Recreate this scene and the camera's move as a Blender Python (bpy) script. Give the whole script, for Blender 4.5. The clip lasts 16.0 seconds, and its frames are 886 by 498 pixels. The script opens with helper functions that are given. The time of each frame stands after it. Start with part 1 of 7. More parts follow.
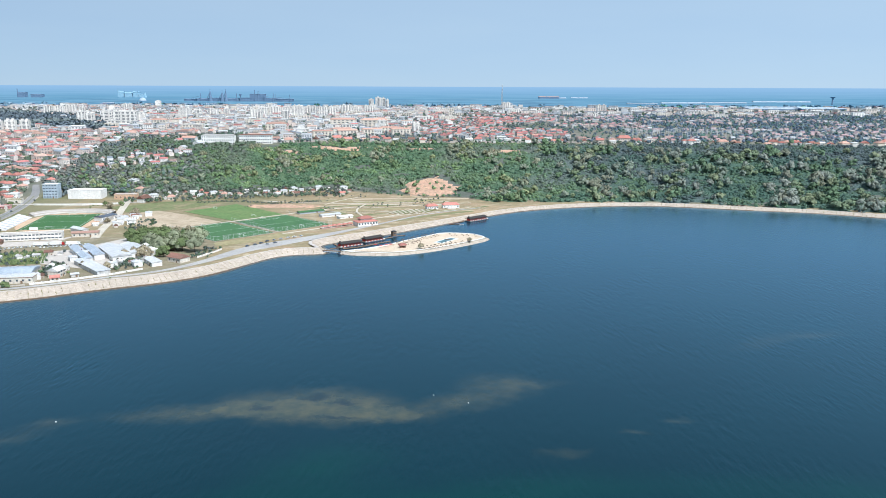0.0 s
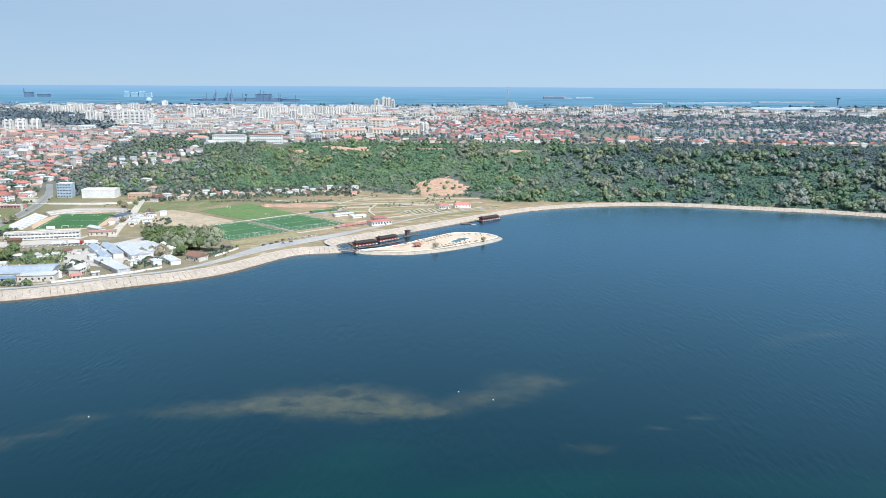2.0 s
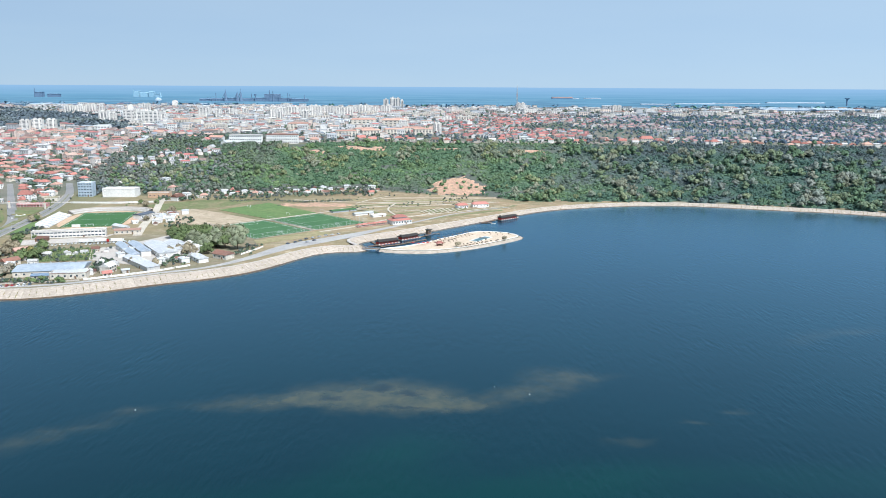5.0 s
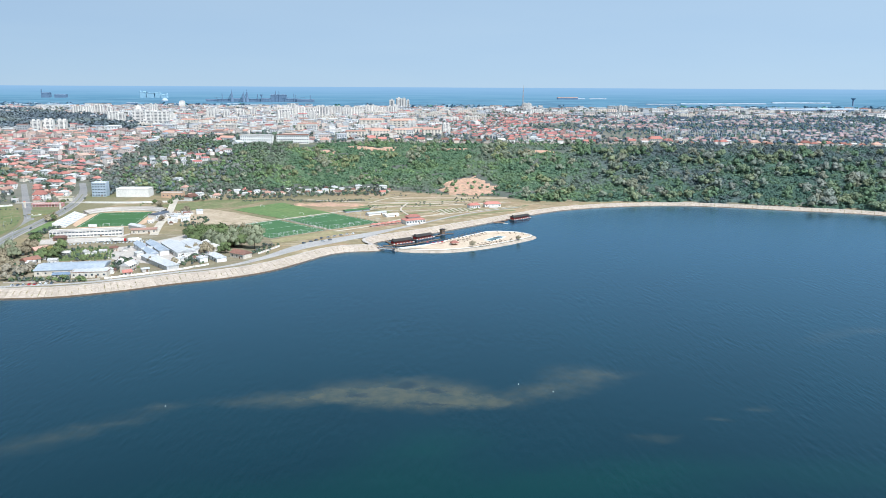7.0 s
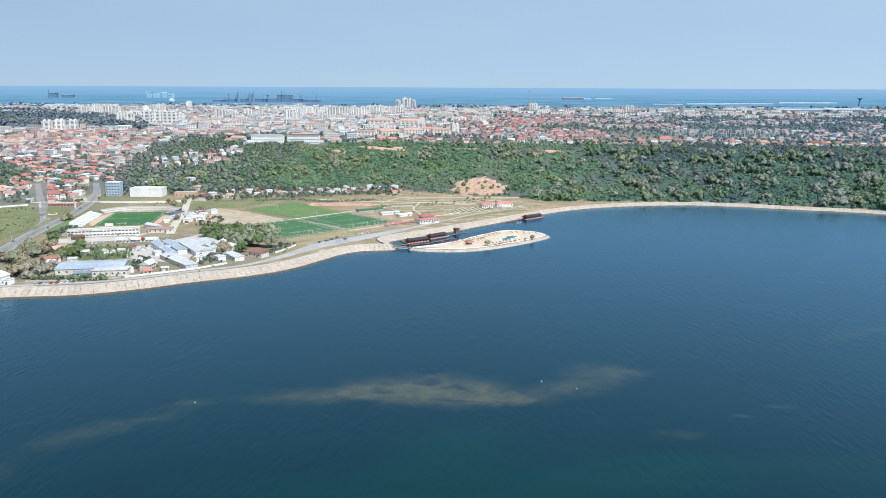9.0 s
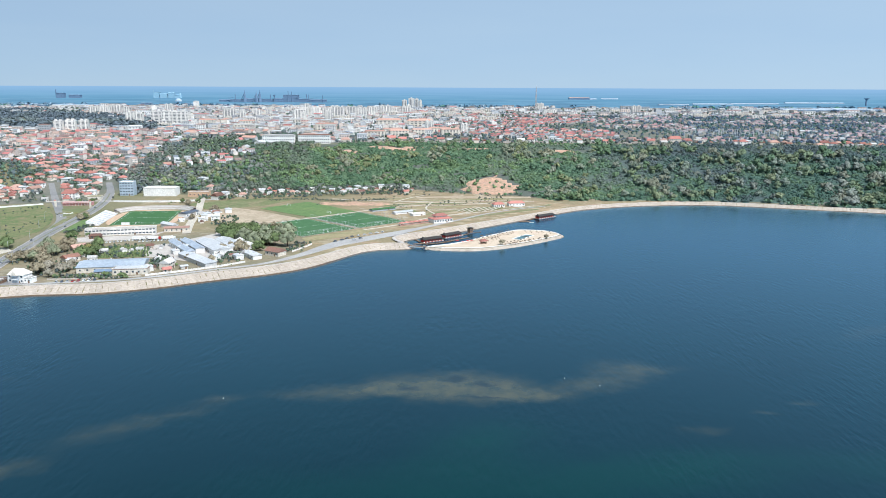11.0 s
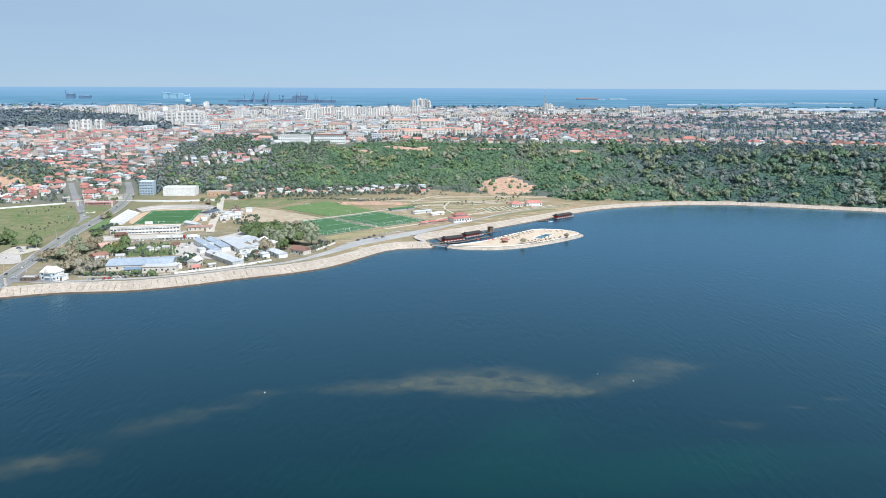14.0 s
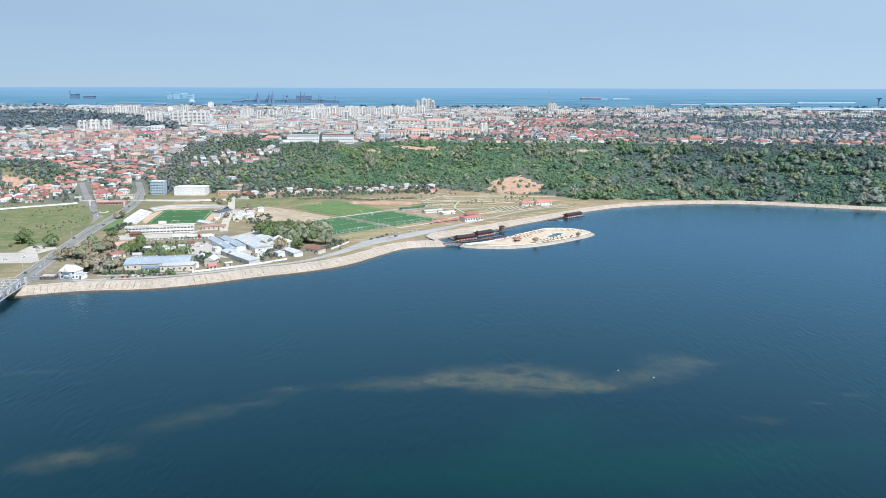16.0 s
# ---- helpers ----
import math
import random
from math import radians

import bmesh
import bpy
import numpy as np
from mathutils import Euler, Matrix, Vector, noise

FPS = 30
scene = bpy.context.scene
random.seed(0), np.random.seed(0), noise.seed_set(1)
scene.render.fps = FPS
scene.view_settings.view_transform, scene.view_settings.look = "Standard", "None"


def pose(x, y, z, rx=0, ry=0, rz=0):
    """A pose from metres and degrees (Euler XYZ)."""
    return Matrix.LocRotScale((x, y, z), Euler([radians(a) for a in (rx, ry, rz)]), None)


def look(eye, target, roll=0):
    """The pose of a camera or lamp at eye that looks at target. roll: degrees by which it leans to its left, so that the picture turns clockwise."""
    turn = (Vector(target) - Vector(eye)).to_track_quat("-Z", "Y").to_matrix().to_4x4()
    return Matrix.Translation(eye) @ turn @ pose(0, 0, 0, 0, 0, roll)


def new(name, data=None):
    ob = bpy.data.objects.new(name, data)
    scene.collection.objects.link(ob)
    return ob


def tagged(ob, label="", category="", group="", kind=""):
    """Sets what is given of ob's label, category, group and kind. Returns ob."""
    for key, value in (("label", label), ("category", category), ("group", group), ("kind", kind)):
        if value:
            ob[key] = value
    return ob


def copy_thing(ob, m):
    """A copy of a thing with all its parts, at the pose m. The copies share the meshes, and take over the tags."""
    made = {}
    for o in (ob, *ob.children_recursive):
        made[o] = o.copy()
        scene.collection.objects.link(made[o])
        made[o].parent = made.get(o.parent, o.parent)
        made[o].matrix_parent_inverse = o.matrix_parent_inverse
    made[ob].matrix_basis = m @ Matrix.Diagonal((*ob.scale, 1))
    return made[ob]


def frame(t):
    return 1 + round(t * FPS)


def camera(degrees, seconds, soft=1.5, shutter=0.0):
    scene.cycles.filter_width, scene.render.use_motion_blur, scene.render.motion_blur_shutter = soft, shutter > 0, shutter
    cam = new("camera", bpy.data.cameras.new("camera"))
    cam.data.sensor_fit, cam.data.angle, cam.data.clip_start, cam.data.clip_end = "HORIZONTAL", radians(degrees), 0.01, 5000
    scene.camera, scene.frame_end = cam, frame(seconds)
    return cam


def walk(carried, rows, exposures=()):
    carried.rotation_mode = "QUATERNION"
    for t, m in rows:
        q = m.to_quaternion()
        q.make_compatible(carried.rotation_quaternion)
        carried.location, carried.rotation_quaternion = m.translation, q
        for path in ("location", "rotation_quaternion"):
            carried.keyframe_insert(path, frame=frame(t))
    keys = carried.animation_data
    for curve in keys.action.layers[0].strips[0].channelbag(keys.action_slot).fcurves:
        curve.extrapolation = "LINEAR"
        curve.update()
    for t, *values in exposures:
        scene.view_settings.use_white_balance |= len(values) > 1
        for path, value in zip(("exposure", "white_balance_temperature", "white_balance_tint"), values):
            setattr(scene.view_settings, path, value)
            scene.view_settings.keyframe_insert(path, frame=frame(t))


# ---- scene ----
# camera: metres over the lake's surface, degrees
cam = camera(60.0, 16.0, soft=0.8)
ROWS = [
    (0.0, 0.20, 0.03, 164.92, 0.001, -12.104, 0.224),
    (0.5, -2.84, -1.43, 165.05, 0.048, -12.089, 0.229),
    (1.0, -5.88, -2.87, 165.15, 0.098, -12.088, 0.243),
    (1.5, -8.90, -4.29, 165.21, 0.151, -12.092, 0.262),
    (2.0, -11.93, -5.69, 165.25, 0.205, -12.098, 0.281),
    (2.5, -14.94, -7.07, 165.28, 0.261, -12.103, 0.298),
    (3.0, -17.94, -8.44, 165.30, 0.319, -12.104, 0.311),
    (3.5, -20.94, -9.79, 165.31, 0.377, -12.103, 0.320),
    (4.0, -23.93, -11.12, 165.32, 0.436, -12.099, 0.324),
    (6.5, -38.74, -17.61, 165.41, 0.744, -12.064, 0.292),
    (7.0, -41.68, -18.88, 165.43, 0.809, -12.060, 0.282),
    (7.5, -44.62, -20.14, 165.45, 0.874, -12.056, 0.272),
    (8.0, -47.55, -21.40, 165.46, 0.941, -12.055, 0.264),
    (8.5, -50.47, -22.66, 165.47, 1.008, -12.054, 0.258),
    (9.0, -53.40, -23.91, 165.47, 1.077, -12.054, 0.254),
    (11.5, -68.00, -30.25, 165.30, 1.424, -12.044, 0.252),
    (12.0, -70.92, -31.54, 165.23, 1.491, -12.037, 0.251),
    (12.5, -73.86, -32.85, 165.15, 1.555, -12.029, 0.247),
    (13.0, -76.80, -34.17, 165.07, 1.616, -12.020, 0.241),
    (13.5, -79.75, -35.50, 165.00, 1.672, -12.011, 0.231),
    (14.0, -82.72, -36.86, 164.93, 1.722, -12.004, 0.218),
    (14.5, -85.70, -38.23, 164.87, 1.763, -11.998, 0.201),
    (15.0, -88.70, -39.63, 164.85, 1.796, -11.997, 0.183),
    (15.5, -91.71, -41.06, 164.86, 1.816, -12.001, 0.165),
    (16.0, -94.75, -42.52, 164.92, 1.823, -12.011, 0.149),
]
walk(cam, [(t, pose(x, y, z, 90 + pitch, 0, yaw) @ pose(0, 0, 0, 0, 0, roll)) for t, x, y, z, yaw, pitch, roll in ROWS], [(0.0, 0.35, 6080, 10), (7.5, 0.35, 6080, 10), (9.0, 0.28, 6080, 10), (16.0, 0.28, 6080, 10)])

# ---- daylight: high spring sun from behind and to the right ----
SUN_UP, SUN_AZ = 52.0, 140.0   # degrees: elevation; azimuth clockwise from +y
world = bpy.data.worlds.new("sky")
scene.world = world
world.use_nodes = True
wn = world.node_tree
wn.nodes.clear()
sky = wn.nodes.new("ShaderNodeTexSky")
sky.sky_type, sky.sun_disc = "NISHITA", False
sky.sun_elevation, sky.sun_rotation = radians(SUN_UP), radians(SUN_AZ)
sky.air_density, sky.dust_density, sky.ozone_density = 0.55, 0.0, 6.0
back = wn.nodes.new("ShaderNodeBackground")
back.inputs["Strength"].default_value = 0.10
wout = wn.nodes.new("ShaderNodeOutputWorld")
haze = wn.nodes.new("ShaderNodeMix")     # thin spring haze evens out the blue
haze.data_type = "RGBA"
haze.inputs[0].default_value = 0.9
wisp_at = wn.nodes.new("ShaderNodeTexCoord")
wisp_map = wn.nodes.new("ShaderNodeMapping")
wisp_map.inputs["Scale"].default_value = (1.6, 1.6, 9.0)
wisp = wn.nodes.new("ShaderNodeTexNoise")
wisp.inputs["Scale"].default_value, wisp.inputs["Detail"].default_value = 2.2, 5.0
wisps = wn.nodes.new("ShaderNodeMix")
wisps.data_type = "RGBA"
wisps.inputs[6].default_value, wisps.inputs[7].default_value = (3.35, 4.6, 5.85, 1), (3.9, 5.05, 6.0, 1)
wn.links.new(wisp_at.outputs["Generated"], wisp_map.inputs[0])
wn.links.new(wisp_map.outputs[0], wisp.inputs["Vector"])
wn.links.new(wisp.outputs[0], wisps.inputs[0])
wn.links.new(wisps.outputs[2], haze.inputs[7])
wn.links.new(sky.outputs[0], haze.inputs[6])
lean_ = wn.nodes.new("ShaderNodeSeparateXYZ")   # the sky is a little brighter on the sun's side
side_ = wn.nodes.new("ShaderNodeMapRange")
for key, value in (("From Min", -0.6), ("From Max", 0.6), ("To Min", 0.92), ("To Max", 1.06)):
    side_.inputs[key].default_value = value
glow_ = wn.nodes.new("ShaderNodeVectorMath")
glow_.operation = "SCALE"
wn.links.new(wisp_at.outputs["Generated"], lean_.inputs[0])
wn.links.new(lean_.outputs[0], side_.inputs[0])
wn.links.new(haze.outputs[2], glow_.inputs[0])
wn.links.new(side_.outputs[0], glow_.inputs["Scale"])
wn.links.new(glow_.outputs[0], back.inputs[0])
wn.links.new(back.outputs[0], wout.inputs[0])
sun = new("sun", bpy.data.lights.new("sun", "SUN"))
sun.data.energy, sun.data.angle, sun.data.color = 4.6, radians(0.6), (1.0, 0.975, 0.94)
sd = Vector((math.sin(radians(SUN_AZ)) * math.cos(radians(SUN_UP)), math.cos(radians(SUN_AZ)) * math.cos(radians(SUN_UP)), math.sin(radians(SUN_UP))))
sun.matrix_world = look(sd * 500, (0, 0, 0))


# ---- materials ----
def nodes_of(name):
    m = bpy.data.materials.new(name)
    m.use_nodes = True
    nt = m.node_tree
    return m, nt, nt.nodes["Principled BSDF"]


def add(nt, kind, **values):
    n = nt.nodes.new(kind)
    for key, value in values.items():
        n.inputs[key.replace("_", " ")].default_value = value
    return n


def mixed(nt, fac, a, b, how="MIX"):
    n = nt.nodes.new("ShaderNodeMix")
    n.data_type, n.blend_type = "RGBA", how
    for sock, value in ((n.inputs[0], fac), (n.inputs[6], a), (n.inputs[7], b)):
        if isinstance(value, bpy.types.NodeSocket):
            nt.links.new(value, sock)
        elif isinstance(value, (int, float)):
            sock.default_value = value
        else:
            sock.default_value = (*value, 1)
    return n.outputs[2]


def noise_at(nt, where, scale, detail=4.0, rough=0.6, lo=0.35, hi=0.65):
    n = add(nt, "ShaderNodeTexNoise", Scale=scale, Detail=detail, Roughness=rough)
    nt.links.new(where, n.inputs["Vector"])
    r = add(nt, "ShaderNodeMapRange", From_Min=lo, From_Max=hi)
    nt.links.new(n.outputs[0], r.inputs[0])
    return r.outputs[0]


def mat(name, c1, c2, scale=0.05, fine=1.0, rough=0.85, bump=0.0, vary=0.0, metal=0.0, c3=None, tint=False, spec=0.3):
    """Two colours in patches of 1/scale metres, a finer grain, and where asked a shift of tone per object or per piece."""
    m, nt, p = nodes_of(name)
    where = nt.nodes.new("ShaderNodeNewGeometry").outputs["Position"]
    col = mixed(nt, noise_at(nt, where, scale), c1, c2)
    if c3:
        col = mixed(nt, noise_at(nt, where, scale * 2.7, lo=0.5, hi=0.7), col, c3)
    grain = noise_at(nt, where, fine, detail=3.0, lo=0.25, hi=0.75)
    g = add(nt, "ShaderNodeMapRange", To_Min=0.72, To_Max=1.2)
    nt.links.new(grain, g.inputs[0])
    last = g.outputs[0]
    if vary:
        info = nt.nodes.new("ShaderNodeObjectInfo")
        v = add(nt, "ShaderNodeMapRange", To_Min=1 - vary, To_Max=1 + vary)
        nt.links.new(info.outputs["Random"], v.inputs[0])
        mul = nt.nodes.new("ShaderNodeMath")
        mul.operation = "MULTIPLY"
        nt.links.new(last, mul.inputs[0]), nt.links.new(v.outputs[0], mul.inputs[1])
        last = mul.outputs[0]
    if tint:
        a = nt.nodes.new("ShaderNodeAttribute")
        a.attribute_name = "tone"
        col = mixed(nt, 1.0, col, a.outputs["Color"], "MULTIPLY")
    hsv = nt.nodes.new("ShaderNodeHueSaturation")
    nt.links.new(col, hsv.inputs["Color"]), nt.links.new(last, hsv.inputs["Value"])
    nt.links.new(hsv.outputs[0], p.inputs["Base Color"])
    p.inputs["Roughness"].default_value, p.inputs["Metallic"].default_value = rough, metal
    p.inputs["Specular IOR Level"].default_value = spec
    if bump:
        b = add(nt, "ShaderNodeBump", Strength=0.6, Distance=bump)
        nt.links.new(grain, b.inputs["Height"]), nt.links.new(b.outputs[0], p.inputs["Normal"])
    return m


M_CONCRETE = mat("sunlit_concrete", (0.45, 0.38, 0.315), (0.395, 0.335, 0.275), 0.09, 0.5, vary=0.05, c3=(0.36, 0.30, 0.235))
M_JOINT = mat("weedy_joint", (0.27, 0.235, 0.175), (0.20, 0.185, 0.125), 0.3, 2.0)
M_WETLINE = mat("wet_concrete", (0.10, 0.07, 0.045), (0.15, 0.10, 0.06), 0.2, 1.0, rough=0.5)
M_ASPHALT = mat("worn_asphalt", (0.20, 0.20, 0.20), (0.26, 0.25, 0.24), 0.03, 0.5)
M_TRACKROAD = mat("dusty_gravel", (0.46, 0.41, 0.34), (0.54, 0.49, 0.41), 0.05, 0.6)
M_SHOREROAD = mat("weathered_road", (0.33, 0.32, 0.31), (0.40, 0.385, 0.365), 0.05, 0.6)
M_PAVING = mat("pale_paving", (0.50, 0.455, 0.41), (0.42, 0.38, 0.34), 0.06, 0.7)
M_SAND = mat("beach_sand", (0.62, 0.50, 0.375), (0.54, 0.43, 0.32), 0.08, 0.8)
M_DIRT = mat("bare_earth", (0.46, 0.37, 0.27), (0.38, 0.30, 0.21), 0.05, 0.4, c3=(0.30, 0.25, 0.16))
M_CLAY = mat("orange_clay", (0.52, 0.32, 0.22), (0.44, 0.285, 0.205), 0.06, 0.3, bump=1.0, c3=(0.24, 0.21, 0.13))
M_TURF = mat("stadium_turf", (0.04, 0.118, 0.038), (0.052, 0.135, 0.042), 0.06, 0.4)
M_TURF2 = mat("training_turf", (0.05, 0.13, 0.052), (0.065, 0.15, 0.06), 0.04, 0.3)
M_GRASS = mat("meadow_grass", (0.125, 0.155, 0.06), (0.19, 0.195, 0.095), 0.03, 0.3, c3=(0.25, 0.205, 0.12))
M_MEADOW = mat("mottled_meadow", (0.10, 0.148, 0.05), (0.185, 0.185, 0.085), 0.045, 0.5, c3=(0.25, 0.195, 0.115))
M_FIELD = mat("practice_grass", (0.105, 0.18, 0.06), (0.145, 0.20, 0.075), 0.04, 0.3)
M_BLOSSOM = mat("pale_blossom", (0.37, 0.34, 0.27), (0.29, 0.265, 0.205), 0.15, 0.8, vary=0.1, spec=0.1)
M_DRY = mat("dry_grass", (0.34, 0.28, 0.16), (0.22, 0.21, 0.10), 0.03, 0.3)
M_WHITE = mat("white_paint", (0.78, 0.77, 0.74), (0.68, 0.67, 0.64), 0.1, 0.8, vary=0.08)
M_LINE = mat("line_paint", (0.75, 0.76, 0.74), (0.66, 0.68, 0.66), 0.3, 2.0)
M_TRACK = mat("running_track", (0.50, 0.33, 0.22), (0.56, 0.40, 0.28), 0.08, 0.8)
M_GLASS = mat("dark_window", (0.05, 0.07, 0.09), (0.08, 0.10, 0.12), 0.3, 2.0, rough=0.15, spec=0.6)
M_SHEETBLUE = mat("blue_sheet_roof", (0.32, 0.37, 0.43), (0.40, 0.44, 0.49), 0.05, 0.5, rough=0.5)
M_DARKSHEET = mat("slate_blue_sheet_roof", (0.17, 0.23, 0.31), (0.22, 0.28, 0.36), 0.05, 0.5, rough=0.5)
M_SHEETGREY = mat("grey_sheet_roof", (0.46, 0.47, 0.48), (0.56, 0.56, 0.56), 0.05, 0.5, rough=0.5)
M_CREAM = mat("cream_render", (0.66, 0.61, 0.53), (0.59, 0.54, 0.47), 0.1, 0.7, vary=0.08)
M_WALL = mat("pale_render", (0.70, 0.64, 0.56), (0.60, 0.54, 0.46), 0.02, 0.6, vary=0.22)
M_TILE = mat("red_roof_tile", (0.44, 0.185, 0.15), (0.37, 0.165, 0.135), 0.05, 0.8, vary=0.3)
M_TILEORANGE = mat("orange_roof_tile", (0.48, 0.29, 0.225), (0.41, 0.255, 0.205), 0.05, 0.8, vary=0.25)
M_TILEBROWN = mat("brown_roof_tile", (0.22, 0.11, 0.08), (0.17, 0.10, 0.08), 0.05, 0.8, vary=0.3)
M_ROOFGREY = mat("grey_roof", (0.42, 0.41, 0.40), (0.52, 0.50, 0.47), 0.05, 0.8, vary=0.25)
M_REDPAINT = mat("red_paint", (0.42, 0.035, 0.03), (0.36, 0.03, 0.025), 0.3, 1.0)
M_BLACKROOF = mat("black_felt_roof", (0.035, 0.03, 0.03), (0.05, 0.045, 0.04), 0.3, 1.0)
M_WOOD = mat("weathered_wood", (0.16, 0.10, 0.07), (0.22, 0.15, 0.10), 0.3, 1.5)
M_STRAW = mat("straw_thatch", (0.10, 0.075, 0.055), (0.07, 0.055, 0.04), 0.5, 2.0)
M_STEEL = mat("painted_steel", (0.50, 0.52, 0.52), (0.42, 0.44, 0.45), 0.3, 1.0, rough=0.5)
M_RUST = mat("dark_steelwork", (0.07, 0.09, 0.12), (0.10, 0.12, 0.15), 0.1, 0.5)
M_CYAN = mat("pale_cyan_cladding", (0.24, 0.41, 0.52), (0.30, 0.47, 0.57), 0.1, 0.5)
# next two colours hold distance haze as added blue, for the far works
M_HAZEDSTEEL = mat("hazed_far_steelwork", (0.12, 0.19, 0.28), (0.15, 0.23, 0.33), 0.1, 0.5)
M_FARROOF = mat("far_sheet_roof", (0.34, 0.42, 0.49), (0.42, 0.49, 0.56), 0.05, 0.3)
M_BARK = mat("bark", (0.14, 0.10, 0.075), (0.09, 0.07, 0.05), 0.5, 3.0)
M_BLOCK = mat("panel_block_render", (0.74, 0.71, 0.66), (0.62, 0.60, 0.57), 0.015, 0.4, vary=0.14)
M_BUILT = mat("mixed_render", (1.0, 1.0, 1.0), (0.85, 0.84, 0.82), 0.05, 0.5, tint=True)
M_LEAF = mat("foliage", (1.0, 1.0, 1.0), (0.78, 0.82, 0.76), 0.09, 0.6, tint=True, spec=0.1)


M_THICKET = mat("thicket_leaf", (1.0, 1.0, 1.0), (0.62, 0.68, 0.64), 0.30, 0.75, tint=True, bump=1.6, spec=0.05)


def leaf_mat(name, c1, c2):
    return mat(name, c1, c2, 0.15, 0.8, vary=0.18, spec=0.1)


M_LEAFGREEN = leaf_mat("green_leaves", (0.15, 0.195, 0.085), (0.11, 0.15, 0.07))
M_LEAFPALE = leaf_mat("silvery_leaves", (0.27, 0.295, 0.195), (0.21, 0.235, 0.15))
M_LEAFBARE = leaf_mat("budding_twigs", (0.33, 0.29, 0.20), (0.26, 0.225, 0.155))
M_LEAFGOLD = leaf_mat("yellow_blossom", (0.27, 0.24, 0.09), (0.21, 0.20, 0.085))


def water_mat():
    m, nt, p = nodes_of("lake_water")
    where = nt.nodes.new("ShaderNodeNewGeometry").outputs["Position"]
    warp = add(nt, "ShaderNodeTexNoise", Scale=0.04, Detail=5.0, Roughness=0.6)
    nt.links.new(where, warp.inputs["Vector"])
    sub = nt.nodes.new("ShaderNodeVectorMath")
    sub.operation = "MULTIPLY_ADD"
    nt.links.new(warp.outputs["Color"], sub.inputs[0])
    sub.inputs[1].default_value, sub.inputs[2].default_value = (30, 26, 0), (-15, -13, 0)
    at = nt.nodes.new("ShaderNodeVectorMath")
    nt.links.new(where, at.inputs[0]), nt.links.new(sub.outputs[0], at.inputs[1])

    def shoals(blobs):
        """Soft ovals: centre x, y, half length, half width, turn in degrees, weight."""
        total = None
        for x, y, a, b, turn, weight in blobs:
            mp = nt.nodes.new("ShaderNodeMapping")
            mp.vector_type = "TEXTURE"
            mp.inputs["Location"].default_value, mp.inputs["Scale"].default_value = (x, y, 0), (a, b, 50)
            mp.inputs["Rotation"].default_value = (0, 0, radians(turn))
            gr = nt.nodes.new("ShaderNodeTexGradient")
            gr.gradient_type = "SPHERICAL"
            nt.links.new(at.outputs[0], mp.inputs[0]), nt.links.new(mp.outputs[0], gr.inputs[0])
            s = nt.nodes.new("ShaderNodeMath")
            s.operation = "MULTIPLY_ADD"
            nt.links.new(gr.outputs["Fac"], s.inputs[0])
            s.inputs[1].default_value = weight
            if total:
                nt.links.new(total, s.inputs[2])
            else:
                s.inputs[2].default_value = 0
            total = s.outputs[0]
        r = add(nt, "ShaderNodeMapRange", From_Min=0.02, From_Max=1.1)
        r.interpolation_type = "SMOOTHSTEP"
        nt.links.new(total, r.inputs[0])
        return r.outputs[0]

    deep = mixed(nt, noise_at(nt, where, 0.006, 3.0), (0.0004, 0.0138, 0.0190), (0.0006, 0.0172, 0.0230))
    green = shoals([(-55, 308, 60, 34, 30, 0.8), (40, 288, 120, 30, 5, 0.8), (-70, 262, 170, 34, 0, 0.7), (178, 288, 90, 30, 0, 0.7)])
    deep = mixed(nt, green, deep, (0.0006, 0.0270, 0.0225))
    sand = shoals([(-66, 375, 62, 30, -4, 1.25), (-30, 366, 34, 14, -12, 0.7), (-118, 369, 66, 15, 8, 0.75), (8, 378, 36, 17, 12, 0.6), (32, 405, 36, 28, 30, 0.62), (56, 410, 28, 9, -8, 0.35), (-60, 378, 150, 46, 3, 0.14),
                   (245, 495, 50, 16, 12, 0.42), (205, 476, 40, 13, 20, 0.3), (93, 347, 15, 5, 0, 0.5), (119, 360, 13, 5, 0, 0.55), (55, 323, 18, 8, 10, 0.4),
                   (-272, 272, 40, 15, 24, 0.75), (-240, 312, 38, 18, 38, 0.45), (-208, 337, 40, 15, 38, 0.45), (-345, 373, 50, 10, 8, 0.35), (-192, 353, 22, 8, 10, 0.35)])
    mott = noise_at(nt, where, 0.09, 5.0, 0.65, lo=0.36, hi=0.6)
    bed = mixed(nt, mott, (0.034, 0.044, 0.033), (0.072, 0.070, 0.040))
    weed = shoals([(-66, 388, 13, 6, 0, 1.2), (-50, 381, 10, 6, 0, 1.2), (-92, 372, 12, 5, 0, 1.0), (-55, 361, 20, 4, 0, 0.9), (-265, 280, 12, 7, 30, 1.0), (-205, 344, 30, 6, 30, 0.9)])
    bed = mixed(nt, weed, bed, (0.020, 0.026, 0.024))
    col = mixed(nt, sand, deep, bed)
    # wind ripples: short crests that run away from the near shore
    mp = nt.nodes.new("ShaderNodeMapping")
    mp.inputs["Rotation"].default_value, mp.inputs["Scale"].default_value = (0, 0, radians(-10)), (0.34, 0.10, 1)
    nt.links.new(where, mp.inputs[0])
    rip = add(nt, "ShaderNodeTexNoise", Scale=1.0, Detail=2.5, Roughness=0.5)
    nt.links.new(mp.outputs[0], rip.inputs["Vector"])
    gust = noise_at(nt, where, 0.02, 4.0, lo=0.36, hi=0.66)
    st = add(nt, "ShaderNodeMapRange", To_Min=0.1, To_Max=1.0)
    nt.links.new(gust, st.inputs[0])
